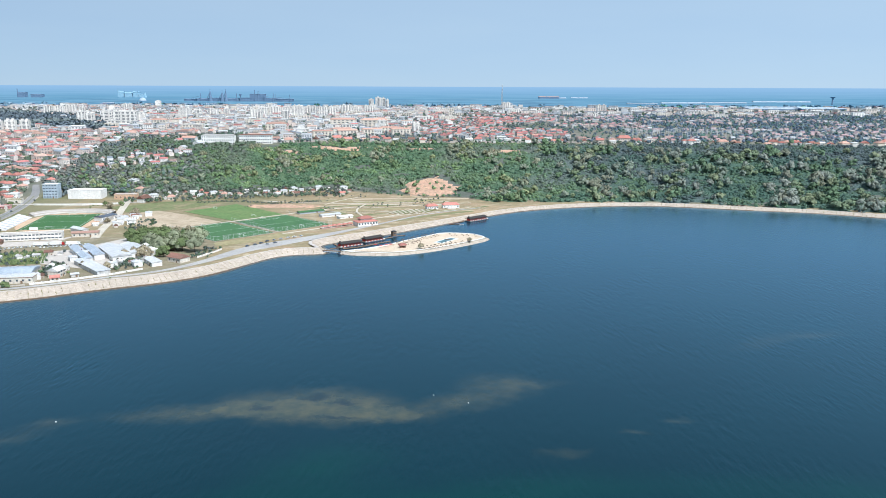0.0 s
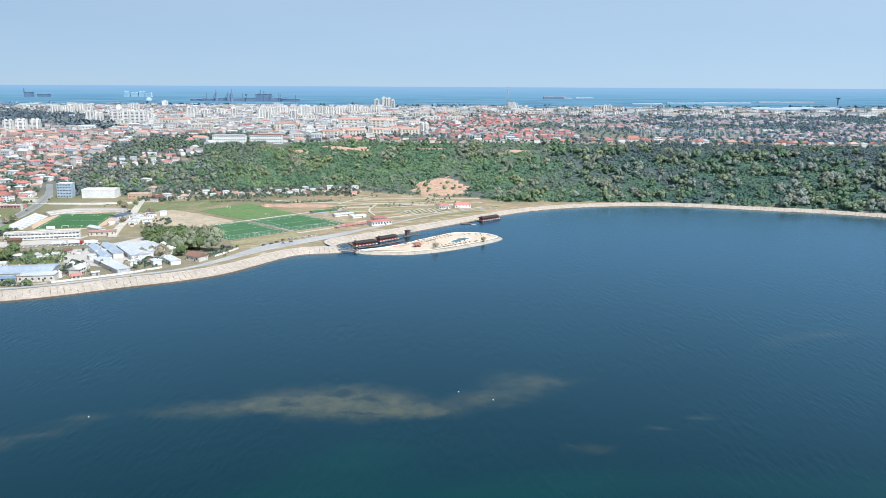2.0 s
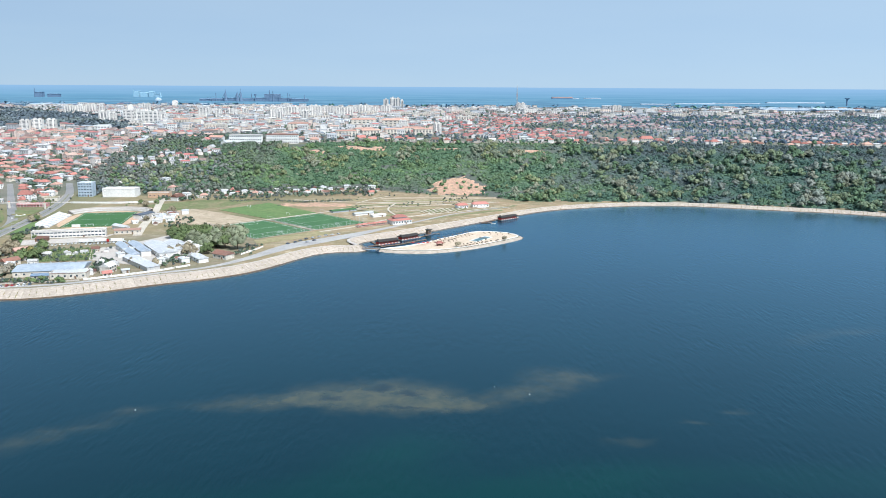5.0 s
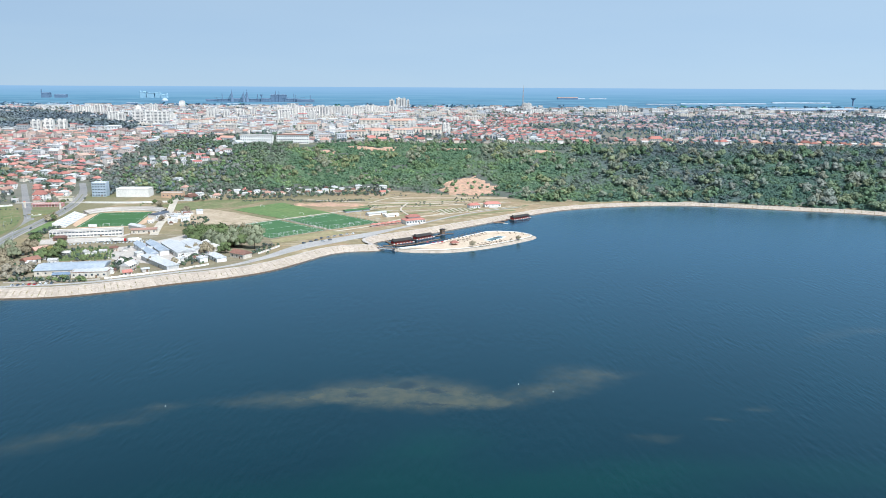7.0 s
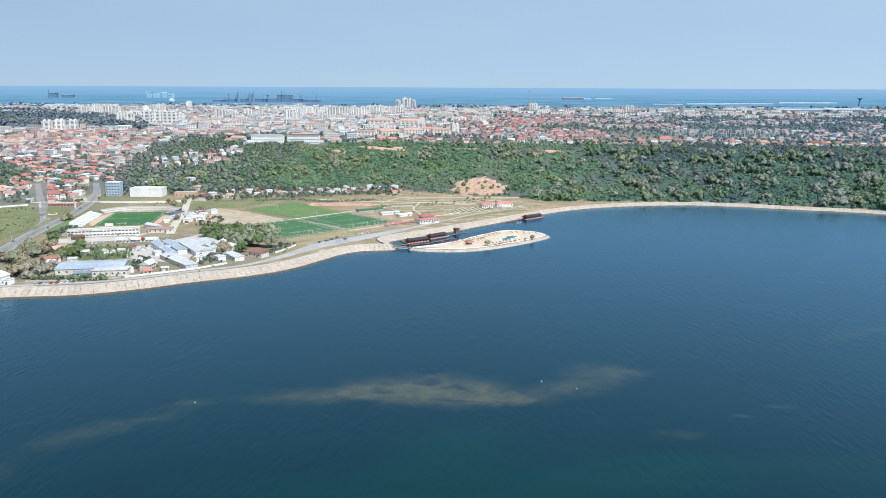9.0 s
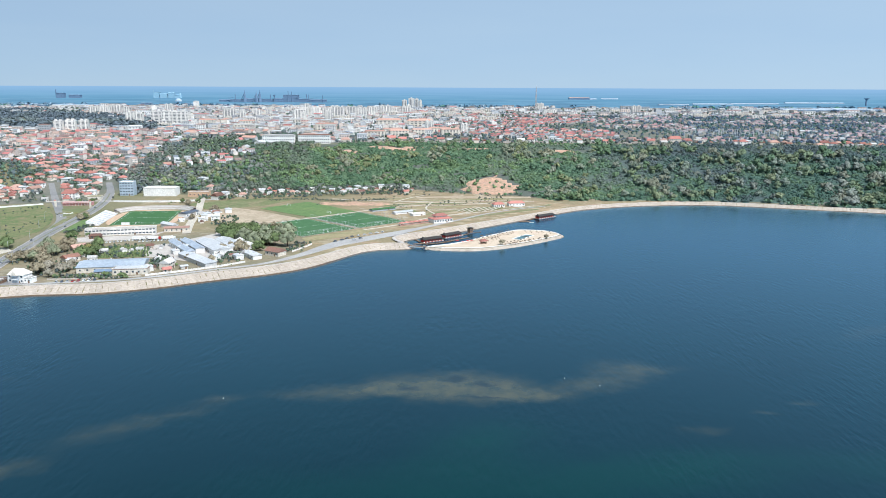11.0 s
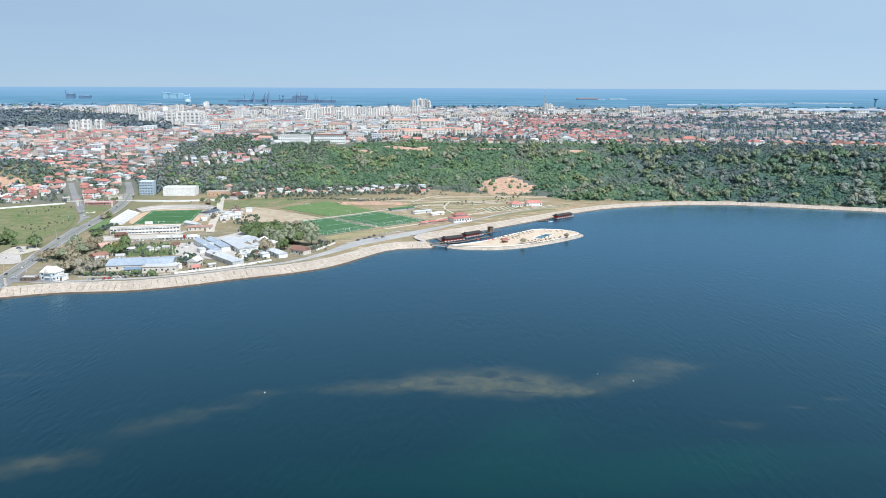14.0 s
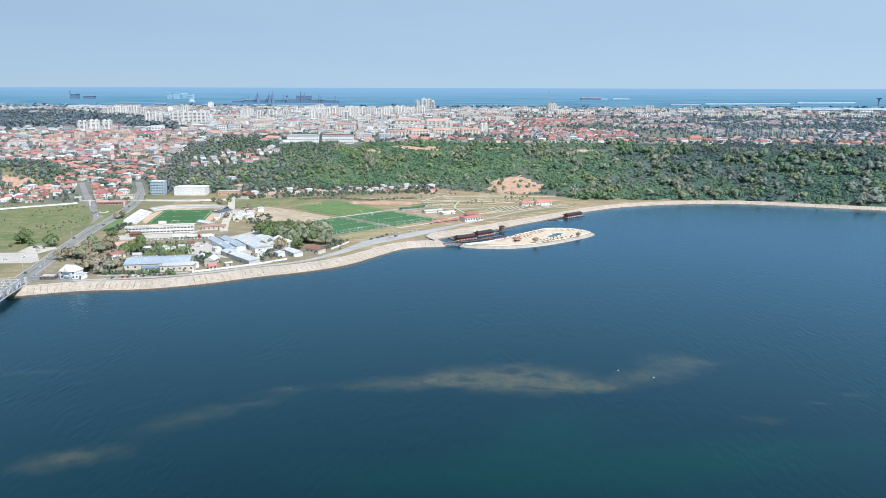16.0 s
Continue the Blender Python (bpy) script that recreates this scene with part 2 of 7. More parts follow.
    b = add(nt, "ShaderNodeBump", Distance=0.33)
    nt.links.new(rip.outputs[0], b.inputs["Height"]), nt.links.new(st.outputs[0], b.inputs["Strength"])
    body = add(nt, "ShaderNodeBsdfDiffuse")
    gloss = add(nt, "ShaderNodeBsdfGlossy", Color=(0.43, 0.68, 0.87, 1), Roughness=0.24)
    fres = add(nt, "ShaderNodeFresnel", IOR=1.4)
    sheen = add(nt, "ShaderNodeMapRange", From_Min=0.03, From_Max=0.62, To_Min=0.0, To_Max=1.0)
    nt.links.new(fres.outputs[0], sheen.inputs[0])
    both = nt.nodes.new("ShaderNodeMixShader")
    nt.links.new(col, body.inputs["Color"])
    for n in (gloss, fres):
        nt.links.new(b.outputs[0], n.inputs["Normal"])
    nt.links.new(sheen.outputs[0], both.inputs[0]), nt.links.new(body.outputs[0], both.inputs[1]), nt.links.new(gloss.outputs[0], both.inputs[2])
    nt.nodes.remove(p)
    nt.links.new(both.outputs[0], nt.nodes["Material Output"].inputs["Surface"])
    return m


M_WATER = water_mat()


def ground_mat():
    """Meadow, dry grass, woodland floor and town ground, by the sheet's own cover weights."""
    m, nt, p = nodes_of("open_ground")
    where = nt.nodes.new("ShaderNodeNewGeometry").outputs["Position"]
    a = nt.nodes.new("ShaderNodeAttribute")
    a.attribute_name = "cover"
    sep = nt.nodes.new("ShaderNodeSeparateColor")
    nt.links.new(a.outputs["Color"], sep.inputs[0])
    grass = mixed(nt, noise_at(nt, where, 0.02), (0.158, 0.160, 0.085), (0.228, 0.198, 0.125))
    dry = mixed(nt, noise_at(nt, where, 0.025, 6.0), (0.36, 0.265, 0.165), (0.245, 0.20, 0.12))
    dry = mixed(nt, noise_at(nt, where, 0.07, 5.0, lo=0.52, hi=0.6), dry, (0.40, 0.335, 0.235))
    lay = nt.nodes.new("ShaderNodeMapping")
    lay.inputs["Rotation"].default_value, lay.inputs["Scale"].default_value = (0, 0, radians(-22)), (0.012, 0.07, 0.0)
    nt.links.new(where, lay.inputs[0])
    dry = mixed(nt, noise_at(nt, lay.outputs[0], 1.0, 5.0, 0.65, lo=0.46, hi=0.58), dry, (0.235, 0.20, 0.12))
    dry = mixed(nt, noise_at(nt, lay.outputs[0], 2.3, 4.0, 0.6, lo=0.56, hi=0.64), dry, (0.33, 0.235, 0.165))
    wood = mixed(nt, noise_at(nt, where, 0.05), (0.095, 0.118, 0.092), (0.125, 0.132, 0.118))
    town = mixed(nt, noise_at(nt, where, 0.03, 6.0), (0.115, 0.13, 0.10), (0.205, 0.19, 0.16))
    col = mixed(nt, sep.outputs[0], grass, dry)
    col = mixed(nt, sep.outputs[1], col, wood)
    col = mixed(nt, sep.outputs[2], col, town)
    fine = noise_at(nt, where, 0.4, 3.0, lo=0.2, hi=0.8)
    g = add(nt, "ShaderNodeMapRange", To_Min=0.75, To_Max=1.2)
    nt.links.new(fine, g.inputs[0])
    hsv = nt.nodes.new("ShaderNodeHueSaturation")
    nt.links.new(col, hsv.inputs["Color"]), nt.links.new(g.outputs[0], hsv.inputs["Value"])
    nt.links.new(hsv.outputs[0], p.inputs["Base Color"])
    p.inputs["Roughness"].default_value, p.inputs["Specular IOR Level"].default_value = 0.95, 0.1
    return m


M_GROUND = ground_mat()


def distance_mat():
    """The plain kilometres away, its blue haze painted in as emitted colour."""
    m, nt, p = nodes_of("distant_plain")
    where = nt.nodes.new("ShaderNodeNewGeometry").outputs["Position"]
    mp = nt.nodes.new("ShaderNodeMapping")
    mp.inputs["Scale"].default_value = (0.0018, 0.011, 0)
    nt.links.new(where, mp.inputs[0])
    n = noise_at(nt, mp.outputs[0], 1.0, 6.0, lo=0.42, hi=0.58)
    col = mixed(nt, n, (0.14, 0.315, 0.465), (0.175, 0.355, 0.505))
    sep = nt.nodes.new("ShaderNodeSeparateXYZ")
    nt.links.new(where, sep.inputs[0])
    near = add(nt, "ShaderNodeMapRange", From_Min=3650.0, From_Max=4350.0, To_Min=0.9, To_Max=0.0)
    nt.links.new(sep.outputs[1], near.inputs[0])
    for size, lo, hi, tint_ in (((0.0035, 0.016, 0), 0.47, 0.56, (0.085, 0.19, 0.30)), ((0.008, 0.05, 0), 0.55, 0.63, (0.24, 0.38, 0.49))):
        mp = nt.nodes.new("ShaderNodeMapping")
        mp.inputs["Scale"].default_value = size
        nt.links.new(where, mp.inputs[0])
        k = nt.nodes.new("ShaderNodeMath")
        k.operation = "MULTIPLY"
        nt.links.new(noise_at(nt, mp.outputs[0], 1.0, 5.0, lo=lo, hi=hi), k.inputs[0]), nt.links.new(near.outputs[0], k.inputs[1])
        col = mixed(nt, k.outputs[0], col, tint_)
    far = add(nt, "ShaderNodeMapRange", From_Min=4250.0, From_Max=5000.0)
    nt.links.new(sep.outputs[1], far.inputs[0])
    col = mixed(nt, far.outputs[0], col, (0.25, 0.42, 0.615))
    # haze and fields are emitted together, so the sheet glows by itself
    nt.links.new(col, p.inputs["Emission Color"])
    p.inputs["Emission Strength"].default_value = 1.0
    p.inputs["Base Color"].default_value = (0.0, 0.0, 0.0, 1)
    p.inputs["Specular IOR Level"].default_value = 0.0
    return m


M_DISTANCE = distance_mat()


# ---- building blocks ----
def quad_mesh(name, verts, faces, mats, idx=None, smooth=False):
    me = bpy.data.meshes.new(name)
    me.from_pydata([tuple(v) for v in verts], [], faces)
    for m in mats if isinstance(mats, (list, tuple)) else [mats]:
        me.materials.append(m)
    if idx is not None:
        me.polygons.foreach_set("material_index", idx)
    if smooth:
        me.polygons.foreach_set("use_smooth", [True] * len(faces))
    me.update()
    return me


class Shape:
    """Gathers solids for one mesh; u is along, v across, turned by yaw degrees round (x, y)."""

    def __init__(self):
        self.v, self.f = [], []

    def put(self, pts, faces):
        k = len(self.v)
        self.v += pts
        self.f += [tuple(i + k for i in face) for face in faces]
        return self

    def box(self, x, y, z, lx, ly, h, yaw=0.0, top=1.0):
        c, s = math.cos(radians(yaw)), math.sin(radians(yaw))
        pts = []
        for zz, k in ((z, 1.0), (z + h, top)):
            for u, v in ((-1, -1), (1, -1), (1, 1), (-1, 1)):
                a, b = u * lx / 2 * k, v * ly / 2 * k
                pts.append((x + a * c - b * s, y + a * s + b * c, zz))
        return self.put(pts, [(3, 2, 1, 0), (4, 5, 6, 7), (0, 1, 5, 4), (1, 2, 6, 5), (2, 3, 7, 6), (3, 0, 4, 7)])

    def roof(self, x, y, z, lx, ly, h, yaw=0.0, hip=0.0, thick=0.25):
        """A pitched roof with its ridge along u; hip: how far the ridge ends draw in."""
        c, s = math.cos(radians(yaw)), math.sin(radians(yaw))
        loc = [(-lx / 2, -ly / 2, 0), (lx / 2, -ly / 2, 0), (lx / 2, ly / 2, 0), (-lx / 2, ly / 2, 0), (-lx / 2 + hip, 0, h), (lx / 2 - hip, 0, h)]
        pts = [(x + a * c - b * s, y + a * s + b * c, z + t + d) for d in (0, thick) for a, b, t in loc]
        return self.put(pts, [(6, 7, 11, 10), (7, 8, 11), (8, 9, 10, 11), (9, 6, 10), (3, 2, 1, 0), (0, 1, 7, 6), (1, 2, 8, 7), (2, 3, 9, 8), (3, 0, 6, 9)])

    def bar(self, a, b, w):
        a, b = Vector(a), Vector(b)
        d = (b - a).normalized()
        side = d.cross(Vector((0, 0, 1)))
        side = (side.normalized() if side.length > 1e-3 else Vector((1, 0, 0))) * w / 2
        up = side.cross(d).normalized() * w / 2
        pts = [tuple(p + i * side + j * up) for p in (a, b) for i, j in ((-1, -1), (1, -1), (1, 1), (-1, 1))]
        return self.put(pts, [(3, 2, 1, 0), (4, 5, 6, 7), (0, 1, 5, 4), (1, 2, 6, 5), (2, 3, 7, 6), (3, 0, 4, 7)])

    def cone(self, x, y, z, r1, r2, h, n=10):
        pts = [(x + r * math.cos(i * 2 * math.pi / n), y + r * math.sin(i * 2 * math.pi / n), zz) for r, zz in ((r1, z), (r2, z + h)) for i in range(n)]
        return self.put(pts, [(i, (i + 1) % n, n + (i + 1) % n, n + i) for i in range(n)] + [tuple(range(n - 1, -1, -1)), tuple(range(n, 2 * n))])

    def mesh(self, name, m):
        return quad_mesh(name, self.v, self.f, m)


def part(name, shape, material, parent, label=""):
    """One mesh under a thing or under a part."""
    ob = new(name, shape if isinstance(shape, bpy.types.Mesh) else shape.mesh(name, material))
    ob.parent = parent
    return tagged(ob, label) if label else ob


def thing(name, label, category, group="", m=None, kind=""):
    ob = tagged(new(name), label, category, group, kind)
    ob.empty_display_size = 1.0
    if m is not None:
        ob.matrix_world = m
    return ob


def bulk(name, verts, loops, sizes, mats, tone=None, index=None, normals=None):
    """A large joined mesh from arrays: loops of vertex numbers, and each face's corner count."""
    me = bpy.data.meshes.new(name)
    verts, loops, sizes = np.asarray(verts, np.float32), np.asarray(loops, np.int32), np.asarray(sizes, np.int32)
    me.vertices.add(len(verts)), me.loops.add(len(loops)), me.polygons.add(len(sizes))
    me.vertices.foreach_set("co", verts.ravel())
    me.loops.foreach_set("vertex_index", loops)
    me.polygons.foreach_set("loop_start", np.r_[0, np.cumsum(sizes)[:-1]].astype(np.int32))
    for m in mats:
        me.materials.append(m)
    if index is not None:
        me.polygons.foreach_set("material_index", np.asarray(index, np.int32))
    me.update(calc_edges=True)
    if normals is None:
        me.shade_flat()
    else:
        me.normals_split_custom_set_from_vertices(np.asarray(normals, np.float32))
    if tone is not None:
        a = me.attributes.new("tone", "FLOAT_COLOR", "POINT")
        a.data.foreach_set("color", np.c_[tone, np.ones(len(tone))].astype(np.float32).ravel())
    return new(name, me)


# ---- the plan: shoreline, slopes, plateau ----
SHORE = [(-900, 330), (-700, 420), (-560, 492), (-448, 535), (-426, 545), (-405, 552), (-384, 555), (-362, 558.5), (-343, 565), (-323, 574.5), (-305, 585), (-288, 597), (-270, 608), (-250, 618.5), (-232, 630), (-213, 646), (-198, 665), (-186, 687),
         (-173, 712), (-160, 729), (-143, 738), (-124, 741), (-115, 748), (-118, 762), (-126, 776), (-121, 790), (-80, 825), (-45, 861), (-8, 899), (32, 942), (84, 993), (119, 1017),
         (162, 1037), (205, 1049), (245, 1056), (300, 1056), (357, 1042), (423, 1021), (480, 1005), (560, 966), (680, 895), (850, 760), (1000, 500)]
CLOSE = [(1150, 0), (1000, -700), (0, -1000), (-900, -800), (-1300, -200), (-1100, 200)]


def smooth_line(pts, step):
    pts = np.array(pts, float)
    ext = np.vstack([2 * pts[0] - pts[1], pts, 2 * pts[-1] - pts[-2]])
    out = []
    for i in range(1, len(ext) - 2):
        p0, p1, p2, p3 = ext[i - 1 : i + 3]
        for u in np.linspace(0, 1, 12, endpoint=False):
            out.append(0.5 * (2 * p1 + (p2 - p0) * u + (2 * p0 - 5 * p1 + 4 * p2 - p3) * u * u + (3 * p1 - p0 - 3 * p2 + p3) * u**3))
    out = np.array(out + [pts[-1]])
    s = np.r_[0, np.cumsum(np.linalg.norm(np.diff(out, axis=0), axis=1))]
    q = np.arange(0, s[-1], step)
    return np.c_[np.interp(q, s, out[:, 0]), np.interp(q, s, out[:, 1])]


LINE = smooth_line(SHORE, 5.0)
LAKE = np.vstack([smooth_line(SHORE, 12.0), CLOSE])


def lake_distance(x, y):
    """Metres from the waterline; minus on the lake."""
    x, y = np.asarray(x, float), np.asarray(y, float)
    best, inside = np.full(x.shape, 1e9), np.zeros(x.shape, bool)
    for (ax, ay), (bx, by) in zip(LAKE, np.roll(LAKE, -1, axis=0)):
        dx, dy = bx - ax, by - ay
        u = np.clip(((x - ax) * dx + (y - ay) * dy) / (dx * dx + dy * dy + 1e-9), 0, 1)
        best = np.minimum(best, np.hypot(x - ax - u * dx, y - ay - u * dy))
        if dy:
            inside ^= ((ay > y) != (by > y)) & (x < dx * (y - ay) / dy + ax)
    return np.where(inside, -best, best)


BASE = np.array([(-1500, 1110), (-700, 1095), (-530, 1090), (-470, 1085), (-377, 1115), (-258, 1150), (-172, 1175), (-67, 1125), (17, 1105), (60, 1080), (240, 1085), (466, 1030), (570, 1000), (900, 800), (1600, 300)], float)
TOP = np.array([(-1500, 1660), (-900, 1600), (-620, 1500), (-455, 1350), (-311, 1366), (-168, 1416), (-20, 1395), (191, 1405), (390, 1380), (642, 1345), (771, 1345), (1200, 1250), (2000, 1000)], float)
PLATEAU, SHELF = 60.0, 5.0


def smooth01(t):
    t = np.clip(t, 0, 1)
    return t * t * (3 - 2 * t)


def slope_at(x, y):
    b, t = np.interp(x, BASE[:, 0], BASE[:, 1]), np.interp(x, TOP[:, 0], TOP[:, 1])
    return (y - b) / (t - b)


def crest_height(x):
    return 5.0 - 1.2 * smooth01((np.asarray(x, float) + 80) / 140)


def land_height(x, y):
    """The land without the bank: shelf, wooded slope, plateau, and the long rise to the horizon."""
    x, y = np.asarray(x, float), np.asarray(y, float)
    z = crest_height(x) + (SHELF + 1 - crest_height(x)) * smooth01(slope_at(x, y) * 3) * 0.5
    z = z + (PLATEAU - z) * (0.35 * np.clip(slope_at(x, y), 0, 1) + 0.65 * smooth01(slope_at(x, y)))
    z = z + 24 * np.exp(-(((x + 850) / 105) ** 2 + ((y - 1190) / 90) ** 2))
    z = z - 14 * np.exp(-(((x + 1250) / 330) ** 2 + ((y - 2150) / 260) ** 2))
    s = np.clip((y - 3600) / 1400, 0, 1)
    far = 165 - 105 * y / 3600 * (1 - 0.9 * s)
    return np.where(y > 3600, far, z)


def ground_height(x, y):
    x, y = np.asarray(x, float), np.asarray(y, float)
    d, z = lake_distance(x, y), land_height(x, y)
    bank = crest_height(x) * d / 14.0 - 2.2
    bank = np.where(d < 0, -2.2 + 0.15 * np.maximum(d, -20), bank)
    return np.where(d > 22, z, np.where(d < 11, bank, bank + (z - bank) * smooth01((d - 11) / 4)))


def gz(x, y):
    return float(ground_height(np.array([x]), np.array([y]))[0])


def axis(*runs):
    out = []
    for a, b, n in runs:
        out.append(np.linspace(a, b, n, endpoint=False))
    return np.r_[np.concatenate(out), runs[-1][1]]


# ---- ground: one sheet from behind the lake to the horizon ----
XS = axis((-3600, -1600, 25), (-1600, -780, 50), (-780, 760, 230), (760, 1700, 50), (1700, 3600, 24))
YS = axis((-1500, 400, 30), (400, 540, 14), (540, 1500, 150), (1500, 2200, 50), (2200, 3600, 50))
gx, gy = np.meshgrid(XS, YS)
gzz = ground_height(gx.ravel(), gy.ravel())
nx, ny = len(XS), len(YS)
i, j = np.meshgrid(np.arange(nx - 1), np.arange(ny - 1))
a = (j * nx + i).ravel()
ground = bulk("ground", np.c_[gx.ravel(), gy.ravel(), gzz], np.c_[a, a + 1, a + nx + 1, a + nx].ravel(), np.full(len(a), 4), [M_GROUND])
ground.data.polygons.foreach_set("use_smooth", [True] * len(a))
sl = slope_at(gx.ravel(), gy.ravel())
fx, fy = gx.ravel(), gy.ravel()
dry = smooth01((fx + 300) / 120) * (sl < 0.05) + 0.65 * (fx > -500) * (fx < -300) * (sl < 0)
wood = smooth01((sl + 0.02) / 0.06) * smooth01((1.05 - sl) / 0.1) * smooth01((fx + 560) / 200)
town = np.maximum(smooth01((sl - 1.0) / 0.1), smooth01((sl - 0.0) / 0.1) * smooth01((-380 - fx) / 200))
town = np.maximum(town, smooth01((-560 - fx) / 60) * smooth01((fy - 0.3 * (fx + 640) - 985) / 25))
works = (fx < -230) & (fx > -470) & (fy < 800) & (fy > 560)
town = np.maximum(town, 0.35 * works)
dry = np.maximum(dry, 0.75 * works)
town *= 1 - smooth01((1.25 - ((fx + 845) / 112) ** 2 - ((fy - 1170) / 105) ** 2) / 0.4)
cov = ground.data.attributes.new("cover", "FLOAT_COLOR", "POINT")
cov.data.foreach_set("color", np.c_[dry, wood, town, np.ones(len(dry))].astype(np.float32).ravel())
tagged(ground, "dry grass shelf, wooded slope and town plateau beyond the lake", "ground", kind="structure")

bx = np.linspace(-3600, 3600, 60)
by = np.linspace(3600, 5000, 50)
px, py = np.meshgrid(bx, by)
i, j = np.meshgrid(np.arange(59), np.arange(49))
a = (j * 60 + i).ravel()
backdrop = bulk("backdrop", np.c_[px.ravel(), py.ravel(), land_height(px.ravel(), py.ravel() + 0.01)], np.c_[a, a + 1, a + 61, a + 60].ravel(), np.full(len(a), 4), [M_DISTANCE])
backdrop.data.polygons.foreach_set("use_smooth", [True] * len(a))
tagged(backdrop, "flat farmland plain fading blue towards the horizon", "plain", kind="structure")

wx, wy = np.meshgrid(np.linspace(-1400, 1250, 12), np.linspace(-1050, 1120, 12))
i, j = np.meshgrid(np.arange(11), np.arange(11))
a = (j * 12 + i).ravel()
water = bulk("water", np.c_[wx.ravel(), wy.ravel(), 0 * wx.ravel()], np.c_[a, a + 1, a + 13, a + 12].ravel(), np.full(len(a), 4), [M_WATER])
tagged(water, "dark blue rippled lake water with pale shoals showing through", "water", kind="structure")

# ---- embankment: concrete slope, crest track ----
t_ = np.gradient(LINE, axis=0)
t_ /= np.linalg.norm(t_, axis=1)[:, None]
for _ in range(4):
    t_ = (np.roll(t_, 1, 0) + 2 * t_ + np.roll(t_, -1, 0)) / 4
t_ /= np.linalg.norm(t_, axis=1)[:, None]
NORM = np.c_[-t_[:, 1], t_[:, 0]]        # landwards
RUN = 14 - 4.5 * smooth01((LINE[:, 0] + 215) / 50) - 1.2 * smooth01((LINE[:, 0] + 60) / 100)


def ribbon(name, rows, material, label, category, smooth=True):
    """A strip along the shore through offsets (metres landwards, height)."""
    n, k = len(LINE), len(rows)
    v, f = [], []
    for off, z in rows:
        p = LINE + NORM * (off(RUN) if callable(off) else off)[:, None] if callable(off) else LINE + NORM * off
        zz = z if isinstance(z, np.ndarray) else np.full(n, float(z))
        v += [(*q, h) for q, h in zip(p, zz)]
    for r in range(k - 1):
        f += [(r * n + q, r * n + q + 1, (r + 1) * n + q + 1, (r + 1) * n + q) for q in range(n - 1)]
    f = [tuple(reversed(q)) for q in f]
    ob = new(name, quad_mesh(name, v, f, material, smooth=False))
    return tagged(ob, label, category, kind="structure")


CZ = crest_height(LINE[:, 0])
embankment = ribbon("embankment", [(lambda r: -2.5 + 0 * r, -1.2), (lambda r: 0 * r, -0.12), (lambda r: r, CZ - 0.12)], M_JOINT, "pale concrete lake embankment of sloping panels", "embankment")
crest = ribbon("crest_track", [(lambda r: r - 0.3, CZ + 0.12), (lambda r: r + 2.2, CZ + 0.12), (lambda r: r + 3.2, CZ - 0.4)], M_PAVING, "narrow grey concrete coping track along the embankment crest", "track")
wetline = ribbon("trim", [(lambda r: -1.5 + 0 * r, -0.35), (lambda r: 1.0 + 0 * r, 0.62)], M_WETLINE, "dark wet band along the waterline of the slope", "wet band")


M_SHALLOW = mat("muddy_shallows", (0.060, 0.056, 0.046), (0.045, 0.050, 0.046), 0.08, 0.6, rough=0.3, spec=0.4)
ribbon("shallows", [(lambda r: -3.6 + 0 * r, 0.006), (lambda r: -1.2 + 0 * r, 0.02)], M_SHALLOW, "narrow band of muddy shallow water along the bank", "water")


def flat_poly(name, pts, z, material, label, category, kind="structure", thick=0.3):
    """A flat patch of ground with real edges."""
    n = len(pts)
    v = [(x, y, z) for x, y in pts] + [(x, y, z - thick) for x, y in pts]
    f = [tuple(range(n))] + [(k, k + n, (k + 1) % n + n, (k + 1) % n) for k in range(n)]
    ob = new(name, quad_mesh(name, v, f, material))
    return tagged(ob, label, category, kind=kind)


def path_mesh(name, pts, width, material, lift=0.1, step=8.0, wide=None):
    """A strip laid over the ground along a line."""
    line = smooth_line(pts, step)
    d = np.gradient(line, axis=0)
    d /= np.linalg.norm(d, axis=1)[:, None]
    nrm = np.c_[-d[:, 1], d[:, 0]]
    w = np.interp(np.linspace(0, 1, len(line)), np.linspace(0, 1, len(wide)), wide) if wide else np.full(len(line), width)
    cols = []
    for u in (-0.5, 0.0, 0.5):
        p = line + nrm * (u * w)[:, None]
        cols.append(p)
    z = np.max([ground_height(p[:, 0], p[:, 1]) for p in cols], axis=0) + lift
    v = [(*q, h) for p in cols for q, h in zip(p, z)]
    n = len(line)
    v += [(q[0], q[1], h - 0.6) for q, h in zip(cols[0], z)] + [(q[0], q[1], h - 0.6) for q, h in zip(cols[2], z)]
    f = []
    for k in range(n - 1):
        f += [(k, n + k, n + k + 1, k + 1), (n + k, 2 * n + k, 2 * n + k + 1, n + k + 1), (3 * n + k, k, k + 1, 3 * n + k + 1), (2 * n + k, 4 * n + k, 4 * n + k + 1, 2 * n + k + 1)]
    f = [tuple(reversed(q)) for q in f]
    return quad_mesh(name, v, f, material)


def road(name, pts, width, material, label, lift=0.1, wide=None):
    return tagged(new(name, path_mesh(name, pts, width, material, lift, wide=wide)), label, "road", kind="structure")


